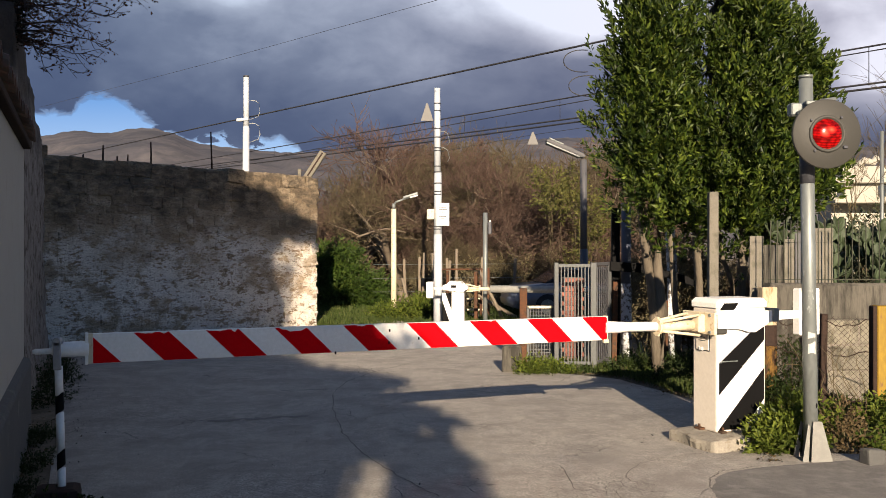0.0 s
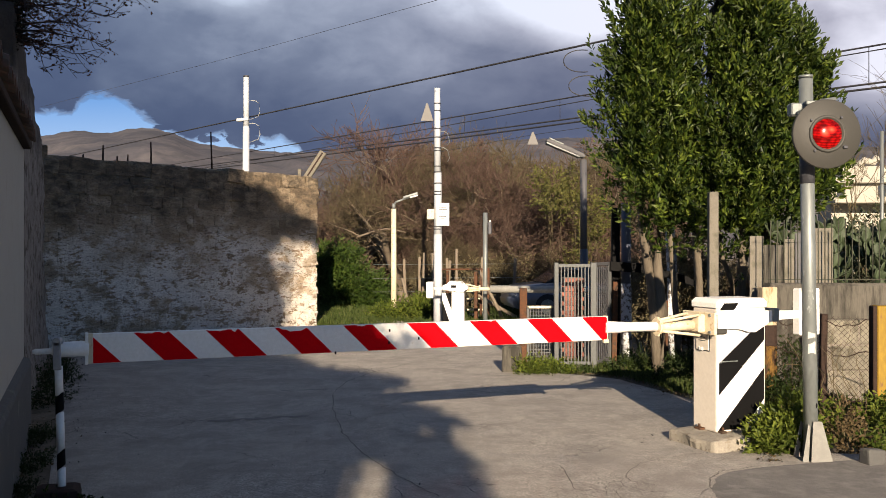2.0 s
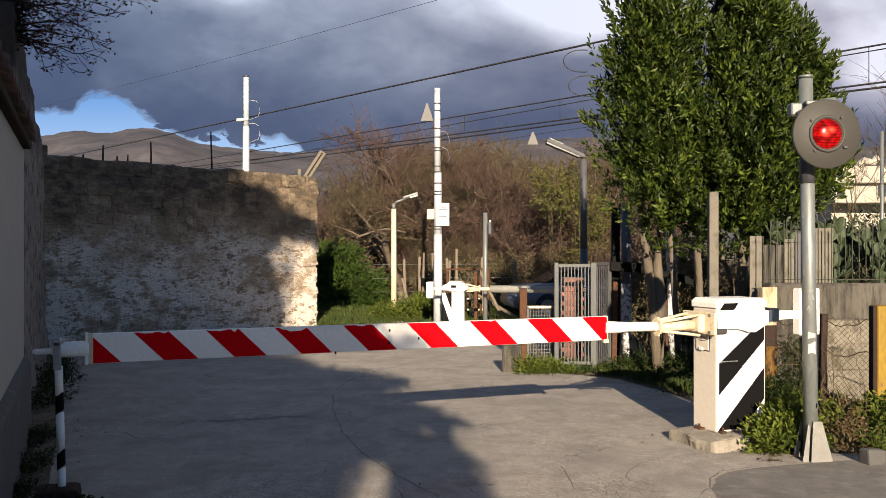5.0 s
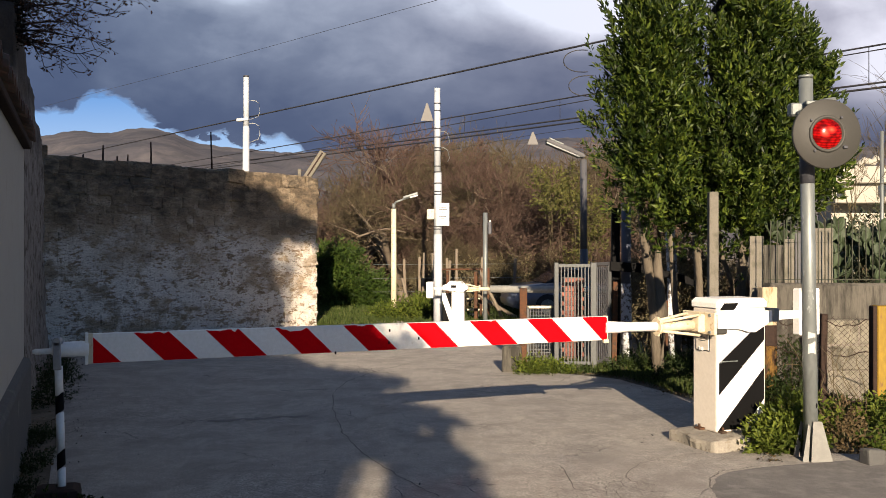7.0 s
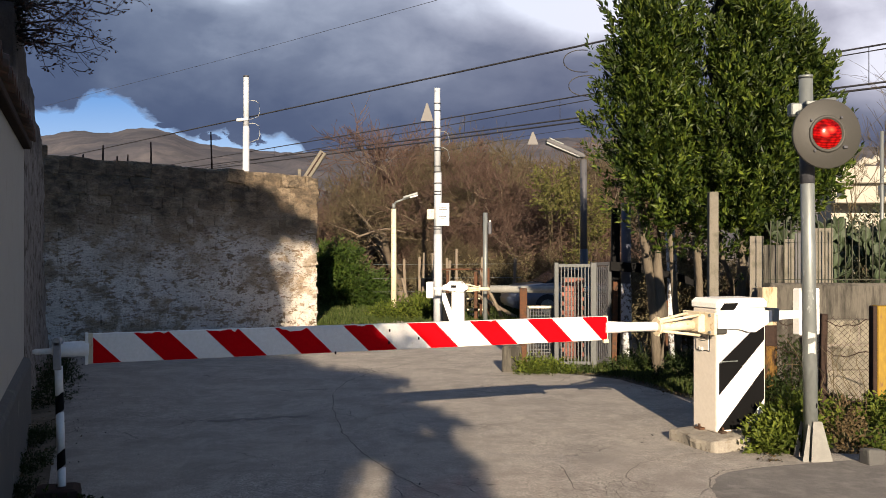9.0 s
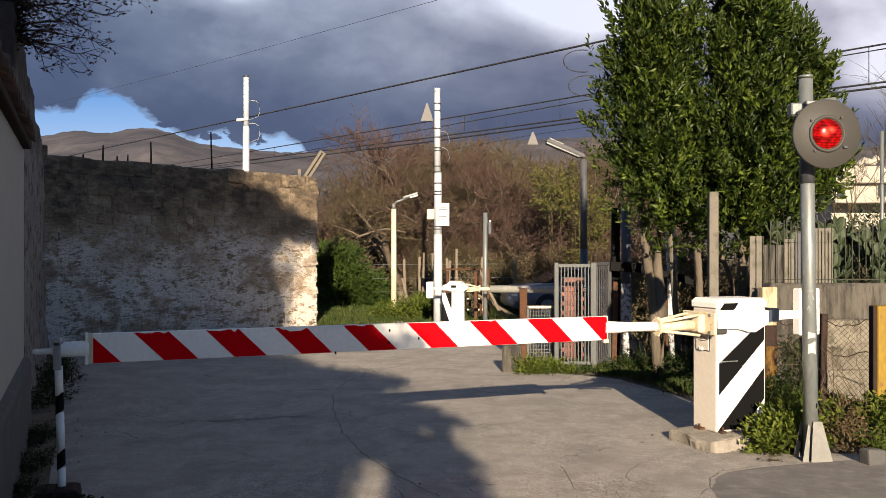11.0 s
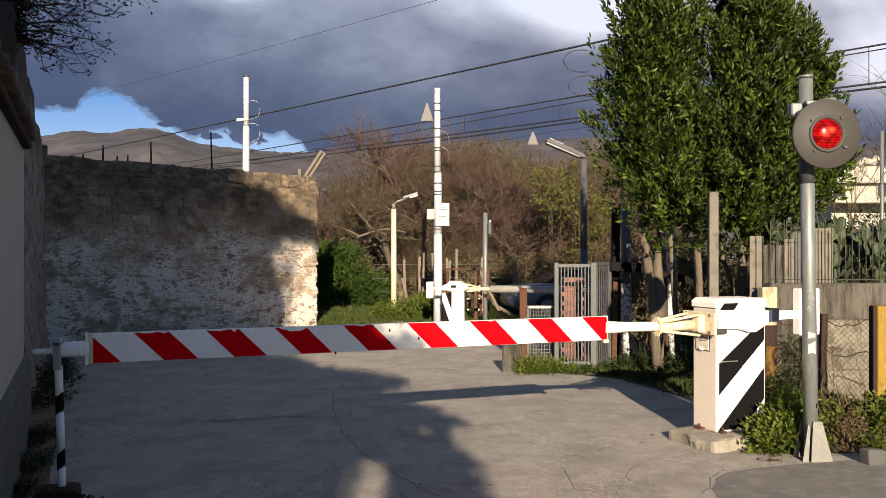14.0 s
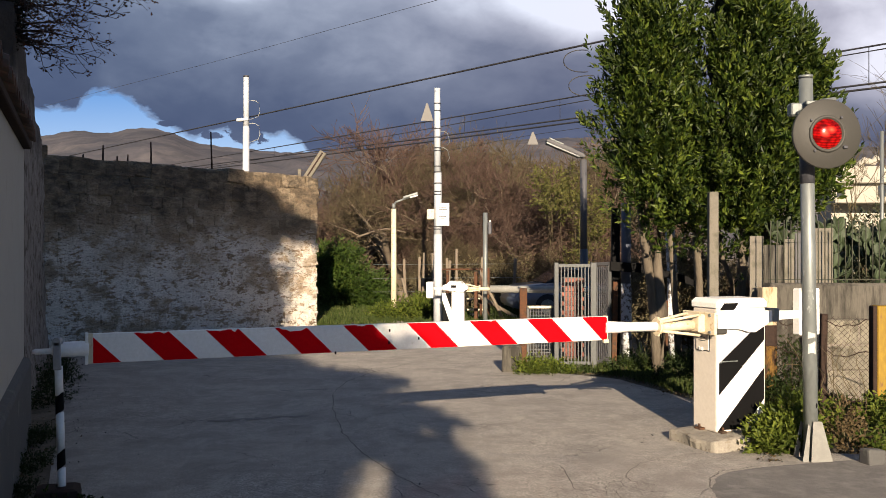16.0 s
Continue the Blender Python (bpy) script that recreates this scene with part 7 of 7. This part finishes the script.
weed_patch("weed_clump", "green creeper climbing the fence post", "weeds", 3.45, 8.9, [(0.05, 0, 0.35, 0.10, 0.1, 0.25), (-0.1, -0.1, 0.10, 0.25, 0.15, 0.15)], 53, 200, 0.045, M_SHADELEAF)
weed_patch("dry_weeds", "tangle of dry brown stalks beside the signal", "weeds", 3.30, 7.25, [(-0.06, -0.2, 0.04, 0.12, 0.13, 0.12), (0.1, 0.3, 0.08, 0.15, 0.15, 0.18)], 54, 130, 0.045, M_DRY, 0.16, 5, 0.9)
weed_patch("weed_clump", "low green weeds at the foot of the gate", "weeds", 1.25, 11.4, [(-0.12, 0, 0.0, 0.18, 0.16, 0.17), (0.12, 0.05, 0, 0.2, 0.15, 0.11), (0.3, 0.1, 0, 0.12, 0.1, 0.06)], 55, 300, 0.04, M_WEED, 0.12)
# growth behind the cabinet takes the shade-darkened leaf colour
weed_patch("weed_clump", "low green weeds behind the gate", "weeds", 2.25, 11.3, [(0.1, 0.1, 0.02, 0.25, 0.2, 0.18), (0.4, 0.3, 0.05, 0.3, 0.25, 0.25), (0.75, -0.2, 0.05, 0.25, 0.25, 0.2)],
           56, 460, 0.033, M_SHADELEAF, 0.10)
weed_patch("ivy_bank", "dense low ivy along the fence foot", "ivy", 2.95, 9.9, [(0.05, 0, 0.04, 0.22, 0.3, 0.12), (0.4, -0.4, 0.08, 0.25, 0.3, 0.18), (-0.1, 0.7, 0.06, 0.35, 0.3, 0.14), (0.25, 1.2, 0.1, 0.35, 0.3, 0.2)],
           57, 620, 0.032, M_SHADELEAF, 0.10)
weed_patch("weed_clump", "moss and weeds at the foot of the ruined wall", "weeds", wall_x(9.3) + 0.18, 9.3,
           [(0, -1.2, 0.0, 0.10, 0.3, 0.07), (-0.02, 0, 0.0, 0.14, 0.5, 0.12), (-0.45, 1.2, 0.05, 0.2, 0.4, 0.26)], 58, 620, 0.026, M_SHADELEAF, 0.10)
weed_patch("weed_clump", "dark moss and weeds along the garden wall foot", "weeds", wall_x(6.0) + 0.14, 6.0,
           [(0.22, -0.9, 0.0, 0.10, 0.35, 0.05), (0.02, -0.3, 0.0, 0.09, 0.35, 0.06), (-0.22, 0.5, 0.0, 0.09, 0.4, 0.07), (-0.6, 1.4, 0.0, 0.1, 0.5, 0.08)], 59, 760, 0.018, M_SHADELEAF, 0.05)
# beyond the crossing
weed_patch("hedge", "rounded dense green hedge past the yard wall", "hedge", -2.65, 23.8,
           [(0.0, 0, 0.5, 0.75, 0.6, 0.85), (-0.8, 0.2, 0.7, 0.7, 0.6, 1.0), (0.45, 0.1, 0.3, 0.55, 0.5, 0.6), (-0.2, 0.1, 1.15, 0.65, 0.5, 0.6), (-1.8, 0.4, 0.8, 0.8, 0.6, 1.0), (0.8, 0.1, 0.3, 0.5, 0.5, 0.6)],
           61, 3000, 0.085, M_HEDGE, 0.22, 9, 0.4)
weed_patch("hedge", "low green bramble by the white mast", "hedge", -0.45, 19.9, [(0, 0, 0.1, 0.5, 0.5, 0.42), (-0.6, 0.3, 0.0, 0.7, 0.5, 0.3), (0.35, 0, 0.0, 0.4, 0.4, 0.3)], 62, 1100, 0.07, M_WEED, 0.18, 8, 0.5)
weed_patch("hedge", "yellowing shrub among the bare trees", "shrub", 2.75, 23.6, [(0.05, 0, 3.2, 0.40, 0.4, 0.50), (0.35, 0, 2.75, 0.50, 0.5, 0.40), (0.8, 0.2, 3.3, 0.3, 0.4, 0.45), (1.3, 0.3, 2.2, 0.4, 0.5, 0.9), (1.1, 0.2, 1.0, 0.6, 0.5, 0.7)],
           63, 420, 0.10, M_OLIVE, 0.3, 6, 0.5)
weed_patch("bramble_bank", "tangled tan and olive brambles along the far fence", "shrub", 0.9, 24.0,
           [(-1.2, 0, 0.4, 0.7, 0.4, 0.6), (0.0, 0.2, 0.5, 0.7, 0.4, 0.7), (1.1, 0, 0.6, 0.8, 0.4, 0.8), (2.2, 0.3, 0.6, 0.8, 0.4, 0.8), (3.2, 0.2, 0.5, 0.8, 0.4, 0.8)], 66, 900, 0.07, M_TANLEAF, 0.28, 6, 0.6)
grass("grass_verge", "shaded grass along the fence", (1.6, 4.8, 7.25, 12.4, lambda x, y: x > verge_x(y) and not (x < 2.9 and 6.9 < y < 8.2)), 14000, 0.13, 71, M_GRASS)
grass("grass_beyond", "rough grass beyond the crossing", (-3.5, 2.4, 18.2, 24.0), 13000, 0.16, 72, M_GRASS)
grass("dry_grass", "tall dry winter grass under the bare trees", (-0.8, 6.0, 23.2, 27.0), 13000, 0.42, 73, M_TANLEAF)


def build_litter():
    """Fallen leaves and grit along the garden wall and the verge."""
    rng = np.random.RandomState(81)
    pts, dirs = [], []
    for _ in range(80):
        y = rng.uniform(4.5, 13)
        pts.append((wall_x(y) + 0.1 + abs(rng.normal()) * 0.18, y, 0.012))
        dirs.append((rng.normal(), rng.normal(), 0.1))
    for _ in range(260):
        y = rng.uniform(6.6, 11.5)
        pts.append((verge_x(max(y, 6.7)) - abs(rng.normal()) * 0.08, y, 0.010))
        dirs.append((rng.normal(), rng.normal(), 0.1))
    ob = leaf_cloud("leaf_litter", pts, dirs, 0.035, 81, M_DRY, None, 0.6)
    tagged(ob, "fallen leaves and grit along the road edge", "litter", kind="stuff")


build_litter()


def rough_block(name, m, size, material, label, category, seed):
    bm = bmesh.new()
    box(bm, (0, 0, 0), size, min(size) * 0.18, seg=2)
    for v in bm.verts:
        v.co += Vector((noise.noise(v.co * 14 + Vector((seed, 0, 0))), noise.noise(v.co * 14 + Vector((0, seed, 0))), noise.noise(v.co * 14))) * 0.012
    ob = part(name, bm, material)
    ob.matrix_basis = m
    return tagged(ob, label, category)


rough_block("post_footing", pose(-2.365, 5.43, 0.0, 0, 0, 20), (0.26, 0.24, 0.28), M_DARKRUST, "dark mossy concrete lump under the thin post", "footing", 7)
weed_patch("weed_clump", "dark weeds round the foot of the thin post", "weeds", -2.36, 5.32, [(0, 0, 0.03, 0.10, 0.08, 0.06), (0.12, 0.05, 0.0, 0.12, 0.08, 0.04)], 60, 160, 0.03, M_SHADELEAF, 0.07)
rough_block("stone_block", pose(3.20, 6.58, 0.04, 0, 4, 12), (0.15, 0.12, 0.15), M_DADO, "dark rough stone block at the road edge", "stone", 2)


def build_brush():
    """Low brushwood between the fence and the far trees."""
    rnd = random.Random(15)
    for k in range(16):
        y = rnd.uniform(13.5, 20)
        u = rnd.uniform(0.21, 0.42)
        g = thing("brushwood", pose(u * y, y, 0, 0, 0, rnd.uniform(0, 360)) @ Matrix.Scale(rnd.uniform(0.28, 0.46), 4), "low tangled brown brushwood", "shrub", "brushwood by the track")
        part_mesh("limbwork", SHRUBS[k % 4][0], M_LIMB, g)
        part_mesh("twigwork", SHRUBS[k % 4][1], M_TWIG, g)
    for k in range(12):
        y = rnd.uniform(24.2, 26.8)
        u = -0.02 + 0.22 * (k + rnd.random()) / 12
        g = thing("brushwood", pose(u * y, y, 0, 0, 0, rnd.uniform(0, 360)) @ Matrix.Scale(rnd.uniform(0.40, 0.62), 4), "low tangled brown brushwood", "shrub", "brushwood by the track")
        part_mesh("limbwork", SHRUBS[(k + 1) % 4][0], M_LIMB, g)
        part_mesh("twigwork", SHRUBS[(k + 1) % 4][1], M_TWIG, g)
    # old fence stakes beyond the crossing
    for x, y, h, lean in ((-0.55, 23.5, 1.5, 2), (-0.2, 23.0, 1.5, -3), (0.1, 23.4, 1.3, 4), (0.35, 22.8, 1.6, 0), (-0.75, 20.6, 0.95, -12), (1.35, 19.5, 1.25, -26), (1.75, 20.0, 1.3, -60)):
        bm = bmesh.new()
        rod(bm, (0, 0, -0.1), (0, 0, h), 0.045, 0.035, 7)
        ob = part("wooden_stake", bm, M_WOOD)
        ob.matrix_basis = pose(x, y, 0, 0, lean, 0)
        tagged(ob, "old weathered wooden fence stake", "stake", "wooden stakes beyond the crossing")
    # slim bare tree past the railing
    g = thing("bare_tree", pose(6.15, 12.5, 0) @ Matrix.Scale(0.95, 4), "slim bare tree with fine twigs past the railing", "tree")
    limbs, twigs = branch_mesh(91, 5.2, 0.5, 4, 0.05, (4, 5), 0.4, 0.3, 0.16, 4, 2, 0.004)
    part_mesh("limbwork", limbs, M_TWIG, g)
    part_mesh("twigwork", twigs, M_TWIG, g)
    g = thing("steel_post", pose(5.96, 12.0, 0), "thin grey steel pole past the railing", "post")
    bm = bmesh.new()
    rod(bm, (0, 0, -0.1), (0, 0, 3.2), 0.025, n=8)
    part("pole", bm, M_GALV, g)


build_brush()


def build_yard_growth():
    """Overgrown yard between the railing and the white house."""
    weed_patch("overgrown_shrub", "dull grey-green shrub behind the railing", "shrub", 5.6, 12.3,
               [(0, 0, 1.1, 0.5, 0.4, 0.8), (0.6, 0.2, 1.35, 0.5, 0.4, 0.8), (-0.5, 0.3, 1.0, 0.4, 0.4, 0.7), (1.2, 0.2, 1.2, 0.5, 0.4, 0.9), (0.2, 0.3, 1.6, 0.4, 0.3, 0.5)],
               64, 900, 0.06, M_GREYLEAF, 0.18, 7, 0.5)
    weed_patch("overgrown_shrub", "pale dry undergrowth behind the laurel trunks", "shrub", 3.5, 13.0,
               [(0, 0, 0.7, 0.5, 0.4, 0.8), (-0.6, 0.2, 0.6, 0.45, 0.4, 0.7), (0.6, 0.1, 0.8, 0.5, 0.4, 0.9), (-0.2, 0.3, 1.3, 0.5, 0.3, 0.5), (0.4, 0.3, 1.4, 0.5, 0.3, 0.5)],
               65, 620, 0.06, M_TANLEAF, 0.2, 7, 0.5)
    rnd = random.Random(21)
    for x, y, s in ((5.0, 12.8, 0.42), (5.9, 13.2, 0.5), (6.6, 12.6, 0.45), (4.5, 12.4, 0.36), (7.3, 13.0, 0.5)):
        g = thing("brushwood", pose(x, y, 0, 0, 0, rnd.uniform(0, 360)) @ Matrix.Scale(s, 4), "low tangled brown brushwood", "shrub", "brushwood by the track")
        part_mesh("limbwork", SHRUBS[int(x) % 4][0], M_LIMB, g)
        part_mesh("twigwork", SHRUBS[int(x) % 4][1], M_TWIG, g)
    # dry vines on the chain-link
    for k in range(9):
        g = thing("dry_vine", pose(3.62 + 0.07 * k * rnd.uniform(0.6, 1.2), 8.52 - 0.03 * k, 0), "dry brown vine stem tangled in the fence", "vine", "dry vines on the fence")
        bm = bmesh.new()
        p = Vector((0, 0, -0.02))
        pts = [p]
        d = Vector((rnd.gauss(0, 0.4), 0, 1)).normalized()
        for _ in range(8):
            d = (d + Vector((rnd.gauss(0, 0.45), rnd.gauss(0, 0.06), rnd.gauss(-0.02, 0.2)))).normalized()
            p = p + d * rnd.uniform(0.08, 0.14)
            p.y = max(-0.05, min(0.05, p.y))
            p.z = max(p.z, 0.03)
            pts.append(p.copy())
        pipe(bm, pts, [0.006 - 0.0005 * i for i in range(len(pts))], 5)
        part("stem", bm, M_TWIG, g)


M_GREYLEAF = leaf_material("dull_grey_leaf", (0.03, 0.04, 0.02), (0.055, 0.065, 0.035), (0.09, 0.10, 0.055), 0.6, 0.2)
build_yard_growth()


def build_rusty_frame():
    g = thing("rusty_fence_frame", pose(0.25, 20.4, 0), "rusted pipe fence frame beyond the crossing", "fence")
    for x in (-0.15, 0.62, 0.78):
        bm = bmesh.new()
        rod(bm, (x, 0, -0.1), (x, 0, 1.16 if x > 0 else 1.1), 0.035 if x < 0.7 else 0.05, n=8)
        part("post", bm, M_RUST, g)
    for z in (1.13, 0.45, 0.2):
        bm = bmesh.new()
        rod(bm, (-0.45 if z > 1 else 0.3, 0, z), (0.8, 0, z), 0.022, n=8)
        part("rail", bm, M_RUST if z > 1 else M_OLDCREAM, g)
    g = thing("wire_fence", pose(-0.6, 22.6, 0), "old wire fence on wooden posts beyond the crossing", "fence")
    for k, x in enumerate((-0.35, 0.0, 0.35, 0.75, 1.6, 2.4)):
        bm = bmesh.new()
        box(bm, (x, 0, 0.6), (0.07, 0.06, 1.5 + 0.1 * (k % 3)), 0.01, pose(0, 0, 0, 0, (k % 3 - 1) * 2, 0))
        part("post", bm, M_WOOD, g)
    for z in (0.5, 0.85, 1.2):
        bm = bmesh.new()
        rod(bm, (-1.2, 0, z), (2.6, 0, z + 0.02), 0.006, n=5)
        part("strand", bm, M_GALV, g)


build_rusty_frame()


M_GRIT = surface("grey_grit", (0.09, 0.085, 0.078), (0.05, 0.047, 0.043), (0.14, 0.132, 0.12), 50, 20, 0.9)


def build_grit():
    """Loose pebbles and crumbs of asphalt along the verge and the footing."""
    rng = np.random.RandomState(33)
    vs, fs = [], []
    base = np.array([(1, 0, 0), (-0.6, 0.8, 0), (-0.6, -0.8, 0), (0.1, 0.1, 0.9), (0.0, 0.0, -0.6)])
    tri = [(0, 1, 3), (1, 2, 3), (2, 0, 3), (1, 0, 4), (2, 1, 4), (0, 2, 4)]
    spots = []
    for _ in range(420):
        y = rng.uniform(6.6, 11.3)
        spots.append((verge_x(max(y, 6.7)) - abs(rng.normal()) * 0.16, y))
    for _ in range(160):
        spots.append((rng.normal() * 0.25 + 2.25, rng.normal() * 0.22 + 7.35))
    for _ in range(110):
        y = rng.uniform(4.6, 12.5)
        spots.append((wall_x(y) + 0.25 + abs(rng.normal()) * 0.25, y))
    for _ in range(50):
        spots.append((rng.uniform(-2.5, 2.4), rng.uniform(5.6, 12)))
    for x, y in spots:
        s = rng.uniform(0.003, 0.010)
        a = rng.uniform(0, 6.28)
        r = np.array([[math.cos(a), -math.sin(a), 0], [math.sin(a), math.cos(a), 0], [0, 0, 1]])
        k = len(vs)
        vs += [tuple(r @ (v * s * rng.uniform(0.7, 1.2)) + np.array((x, y, 0.012))) for v in base]
        fs += [(p + k, q + k, t + k) for p, q, t in tri]
    ob = part_mesh("road_grit", raw_mesh("road_grit", vs, fs), M_GRIT)
    tagged(ob, "loose pebbles and crumbs of asphalt on the road", "grit", kind="stuff")


build_grit()

# ------------------------------------------------------------ branch that hangs over the ruined wall


def build_overhang():
    g = thing("overhanging_tree", pose(-4.15, 8.2, 0), "dark tree behind the wall with drooping withered twigs", "tree")
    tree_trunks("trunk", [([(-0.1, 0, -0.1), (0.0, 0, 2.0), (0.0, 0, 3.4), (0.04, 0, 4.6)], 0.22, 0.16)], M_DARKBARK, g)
    rng = np.random.RandomState(95)
    boughs = new("bough")
    boughs.parent = g
    boughs.location = (0.15, 0, 3.9)
    tips = []
    vs = bmesh.new()
    rnd = random.Random(96)
    ends = [(1.20, 0.0), (0.97, -0.14), (0.91, -0.02), (0.68, -0.15), (0.62, -0.24), (0.98, -0.45), (0.75, -0.51), (0.55, -0.63), (0.24, -0.62), (0.40, -0.54), (0.47, -0.38), (0.60, -0.09),
            (1.15, 0.12), (0.85, 0.16), (0.5, 0.1), (0.33, -0.28), (0.42, -0.2), (0.88, -0.36), (0.30, -0.45), (0.7, 0.05)]
    for ex, ez in ends:
        end = Vector((ex, rnd.uniform(-0.4, 0.3), ez))
        p = Vector((0.05, 0, min(0.3, max(-0.36, ez * 0.75 + rnd.uniform(-0.05, 0.1)))))
        pts = [p]
        for s in range(1, 7):
            t = s / 6
            q = p.lerp(end, t) + Vector((rnd.gauss(0, 0.03), rnd.gauss(0, 0.03), 0.06 * math.sin(math.pi * t) + rnd.gauss(0, 0.025)))
            pts.append(q)
        pipe(vs, pts, [0.013, 0.010, 0.008, 0.006, 0.0045, 0.003, 0.0015], 5)
        for _ in range(int(8 + 15 * ex)):
            i = rnd.randint(1, 5)
            a = pts[i].lerp(pts[i + 1], rnd.random())
            b = a + Vector((rnd.gauss(0.05, 0.07), rnd.gauss(0, 0.08), rnd.gauss(-0.01, 0.06)))
            c = b + Vector((rnd.gauss(0.04, 0.05), rnd.gauss(0, 0.05), rnd.gauss(0.0, 0.045)))
            pipe(vs, [a, a.lerp(b, 0.5) + Vector((0, 0, rnd.gauss(0, 0.012))), b, c], [0.0038, 0.003, 0.0024, 0.0014], 4)
            for _ in range(2):
                if rnd.random() < 0.8:
                    tips.append(b.lerp(c, rnd.random()))
                if rnd.random() < 0.45:
                    tips.append(c + Vector((rnd.gauss(0, 0.02), rnd.gauss(0, 0.02), rnd.gauss(-0.015, 0.015))))
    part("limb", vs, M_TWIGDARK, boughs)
    leaf_cloud("foliage", [tuple(t) for t in tips], [(rng.normal(), rng.normal(), -0.3) for t in tips], 0.036, 97, M_DEADLEAF, boughs, 0.6)
    # dark ivy that crowns the ruined wall, its near-black standing in for deep shade
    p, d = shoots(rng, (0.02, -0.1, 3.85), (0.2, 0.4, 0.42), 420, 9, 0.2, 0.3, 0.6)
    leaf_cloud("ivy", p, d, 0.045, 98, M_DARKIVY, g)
    return boughs


# shade behind the wall is put into these bark and ivy colours
M_DARKBARK = surface("shade_dark_bark", (0.02, 0.016, 0.014), (0.01, 0.008, 0.007), (0.035, 0.028, 0.024), 30, 8, 0.95, 0, 0.8, 0.01, stretch=(1, 1, 0.25))
M_DARKIVY = leaf_material("shade_dark_ivy", (0.006, 0.007, 0.004), (0.012, 0.013, 0.008), (0.022, 0.024, 0.014), 0.7, 0.1)
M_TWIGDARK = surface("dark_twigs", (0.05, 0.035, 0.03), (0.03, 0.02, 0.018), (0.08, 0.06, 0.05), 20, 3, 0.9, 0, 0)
OVERHANG = build_overhang()

# ------------------------------------------------------------ what moves


def sway_rows(steps, axis_scale, base, lift=0.0):
    rows = []
    for t, a in steps:
        rows.append((t, base @ pose(0, 0, 0, a * lift, a * axis_scale, 0)))
    return rows


def motions():
    # the cloud deck drifts slowly to the right and up
    walk(CLOUDS, [(0.0, pose(*EYE, -0.15, 0, 0.12)), (8.0, pose(*EYE, 0.0, 0, 0.0)), (16.0, pose(*EYE, 0.13, 0, -0.14))])
    # laurels sway in the wind
    a = [(0, 0), (.5, 0), (1, 2), (1.5, 6), (2, 2), (2.5, 5), (3, -1), (3.5, -1), (4, 2), (4.7, 4), (5.3, 0), (5.9, -2), (6.5, 3), (7, 0), (7.5, -3), (8, -1), (8.5, -4),
         (9, -1), (9.6, 2), (10.2, -2), (10.8, 1), (11.5, -3), (12, -3), (12.5, 2), (13, 0), (13.5, 6), (14, 3), (14.5, 6), (15, 0), (15.5, 2), (16, -3)]
    b = [(0, -1), (.5, 3), (1, 2), (1.5, 0), (2, -1), (2.5, -1), (3, -1), (3.5, -1), (4, -1), (4.7, 2), (5.3, -2), (5.9, 1), (6.5, 5), (7, 2), (7.5, 2), (8, 0), (8.5, -1),
         (9, 0), (9.6, 3), (10.2, 0), (10.8, 2), (11.5, -3), (12, -1), (12.5, 3), (13, -1), (13.5, 6), (14, 6), (14.5, 2), (15, 2), (15.5, 0), (16, 0)]
    for crown, steps in zip(SWAYING, (a, b)):
        walk(crown, sway_rows(steps, 0.14, Matrix.Translation((0, 0, 1.6)), 0.04))
    # the garden trees stir, and their shade with them
    for k, crown in enumerate(GARDEN):
        base = Matrix.Translation(crown.location)
        walk(crown, [(t * 0.5, base @ pose(0, 0, 0, 0.08 * math.sin(t * 1.1 + k), 0.16 * math.sin(t * 0.83 + 2 * k), 0)) for t in range(33)])

    # twigs over the ruined wall nod
    nod = [(0, 78), (.5, 80), (1, 78), (2, 78), (2.5, 77), (3.5, 78), (4, 77), (5, 76), (5.7, 78), (6.5, 77), (7.5, 75), (8.5, 75), (9, 70), (9.7, 73), (10.5, 76), (11.5, 74),
           (12.5, 78), (14, 78), (15, 77), (16, 80)]
    base = Matrix.Translation(OVERHANG.location)
    walk(OVERHANG, [(t, base @ pose(0, 0, 0, 0, (y - 77) * 0.17, 0)) for t, y in nod])


motions()
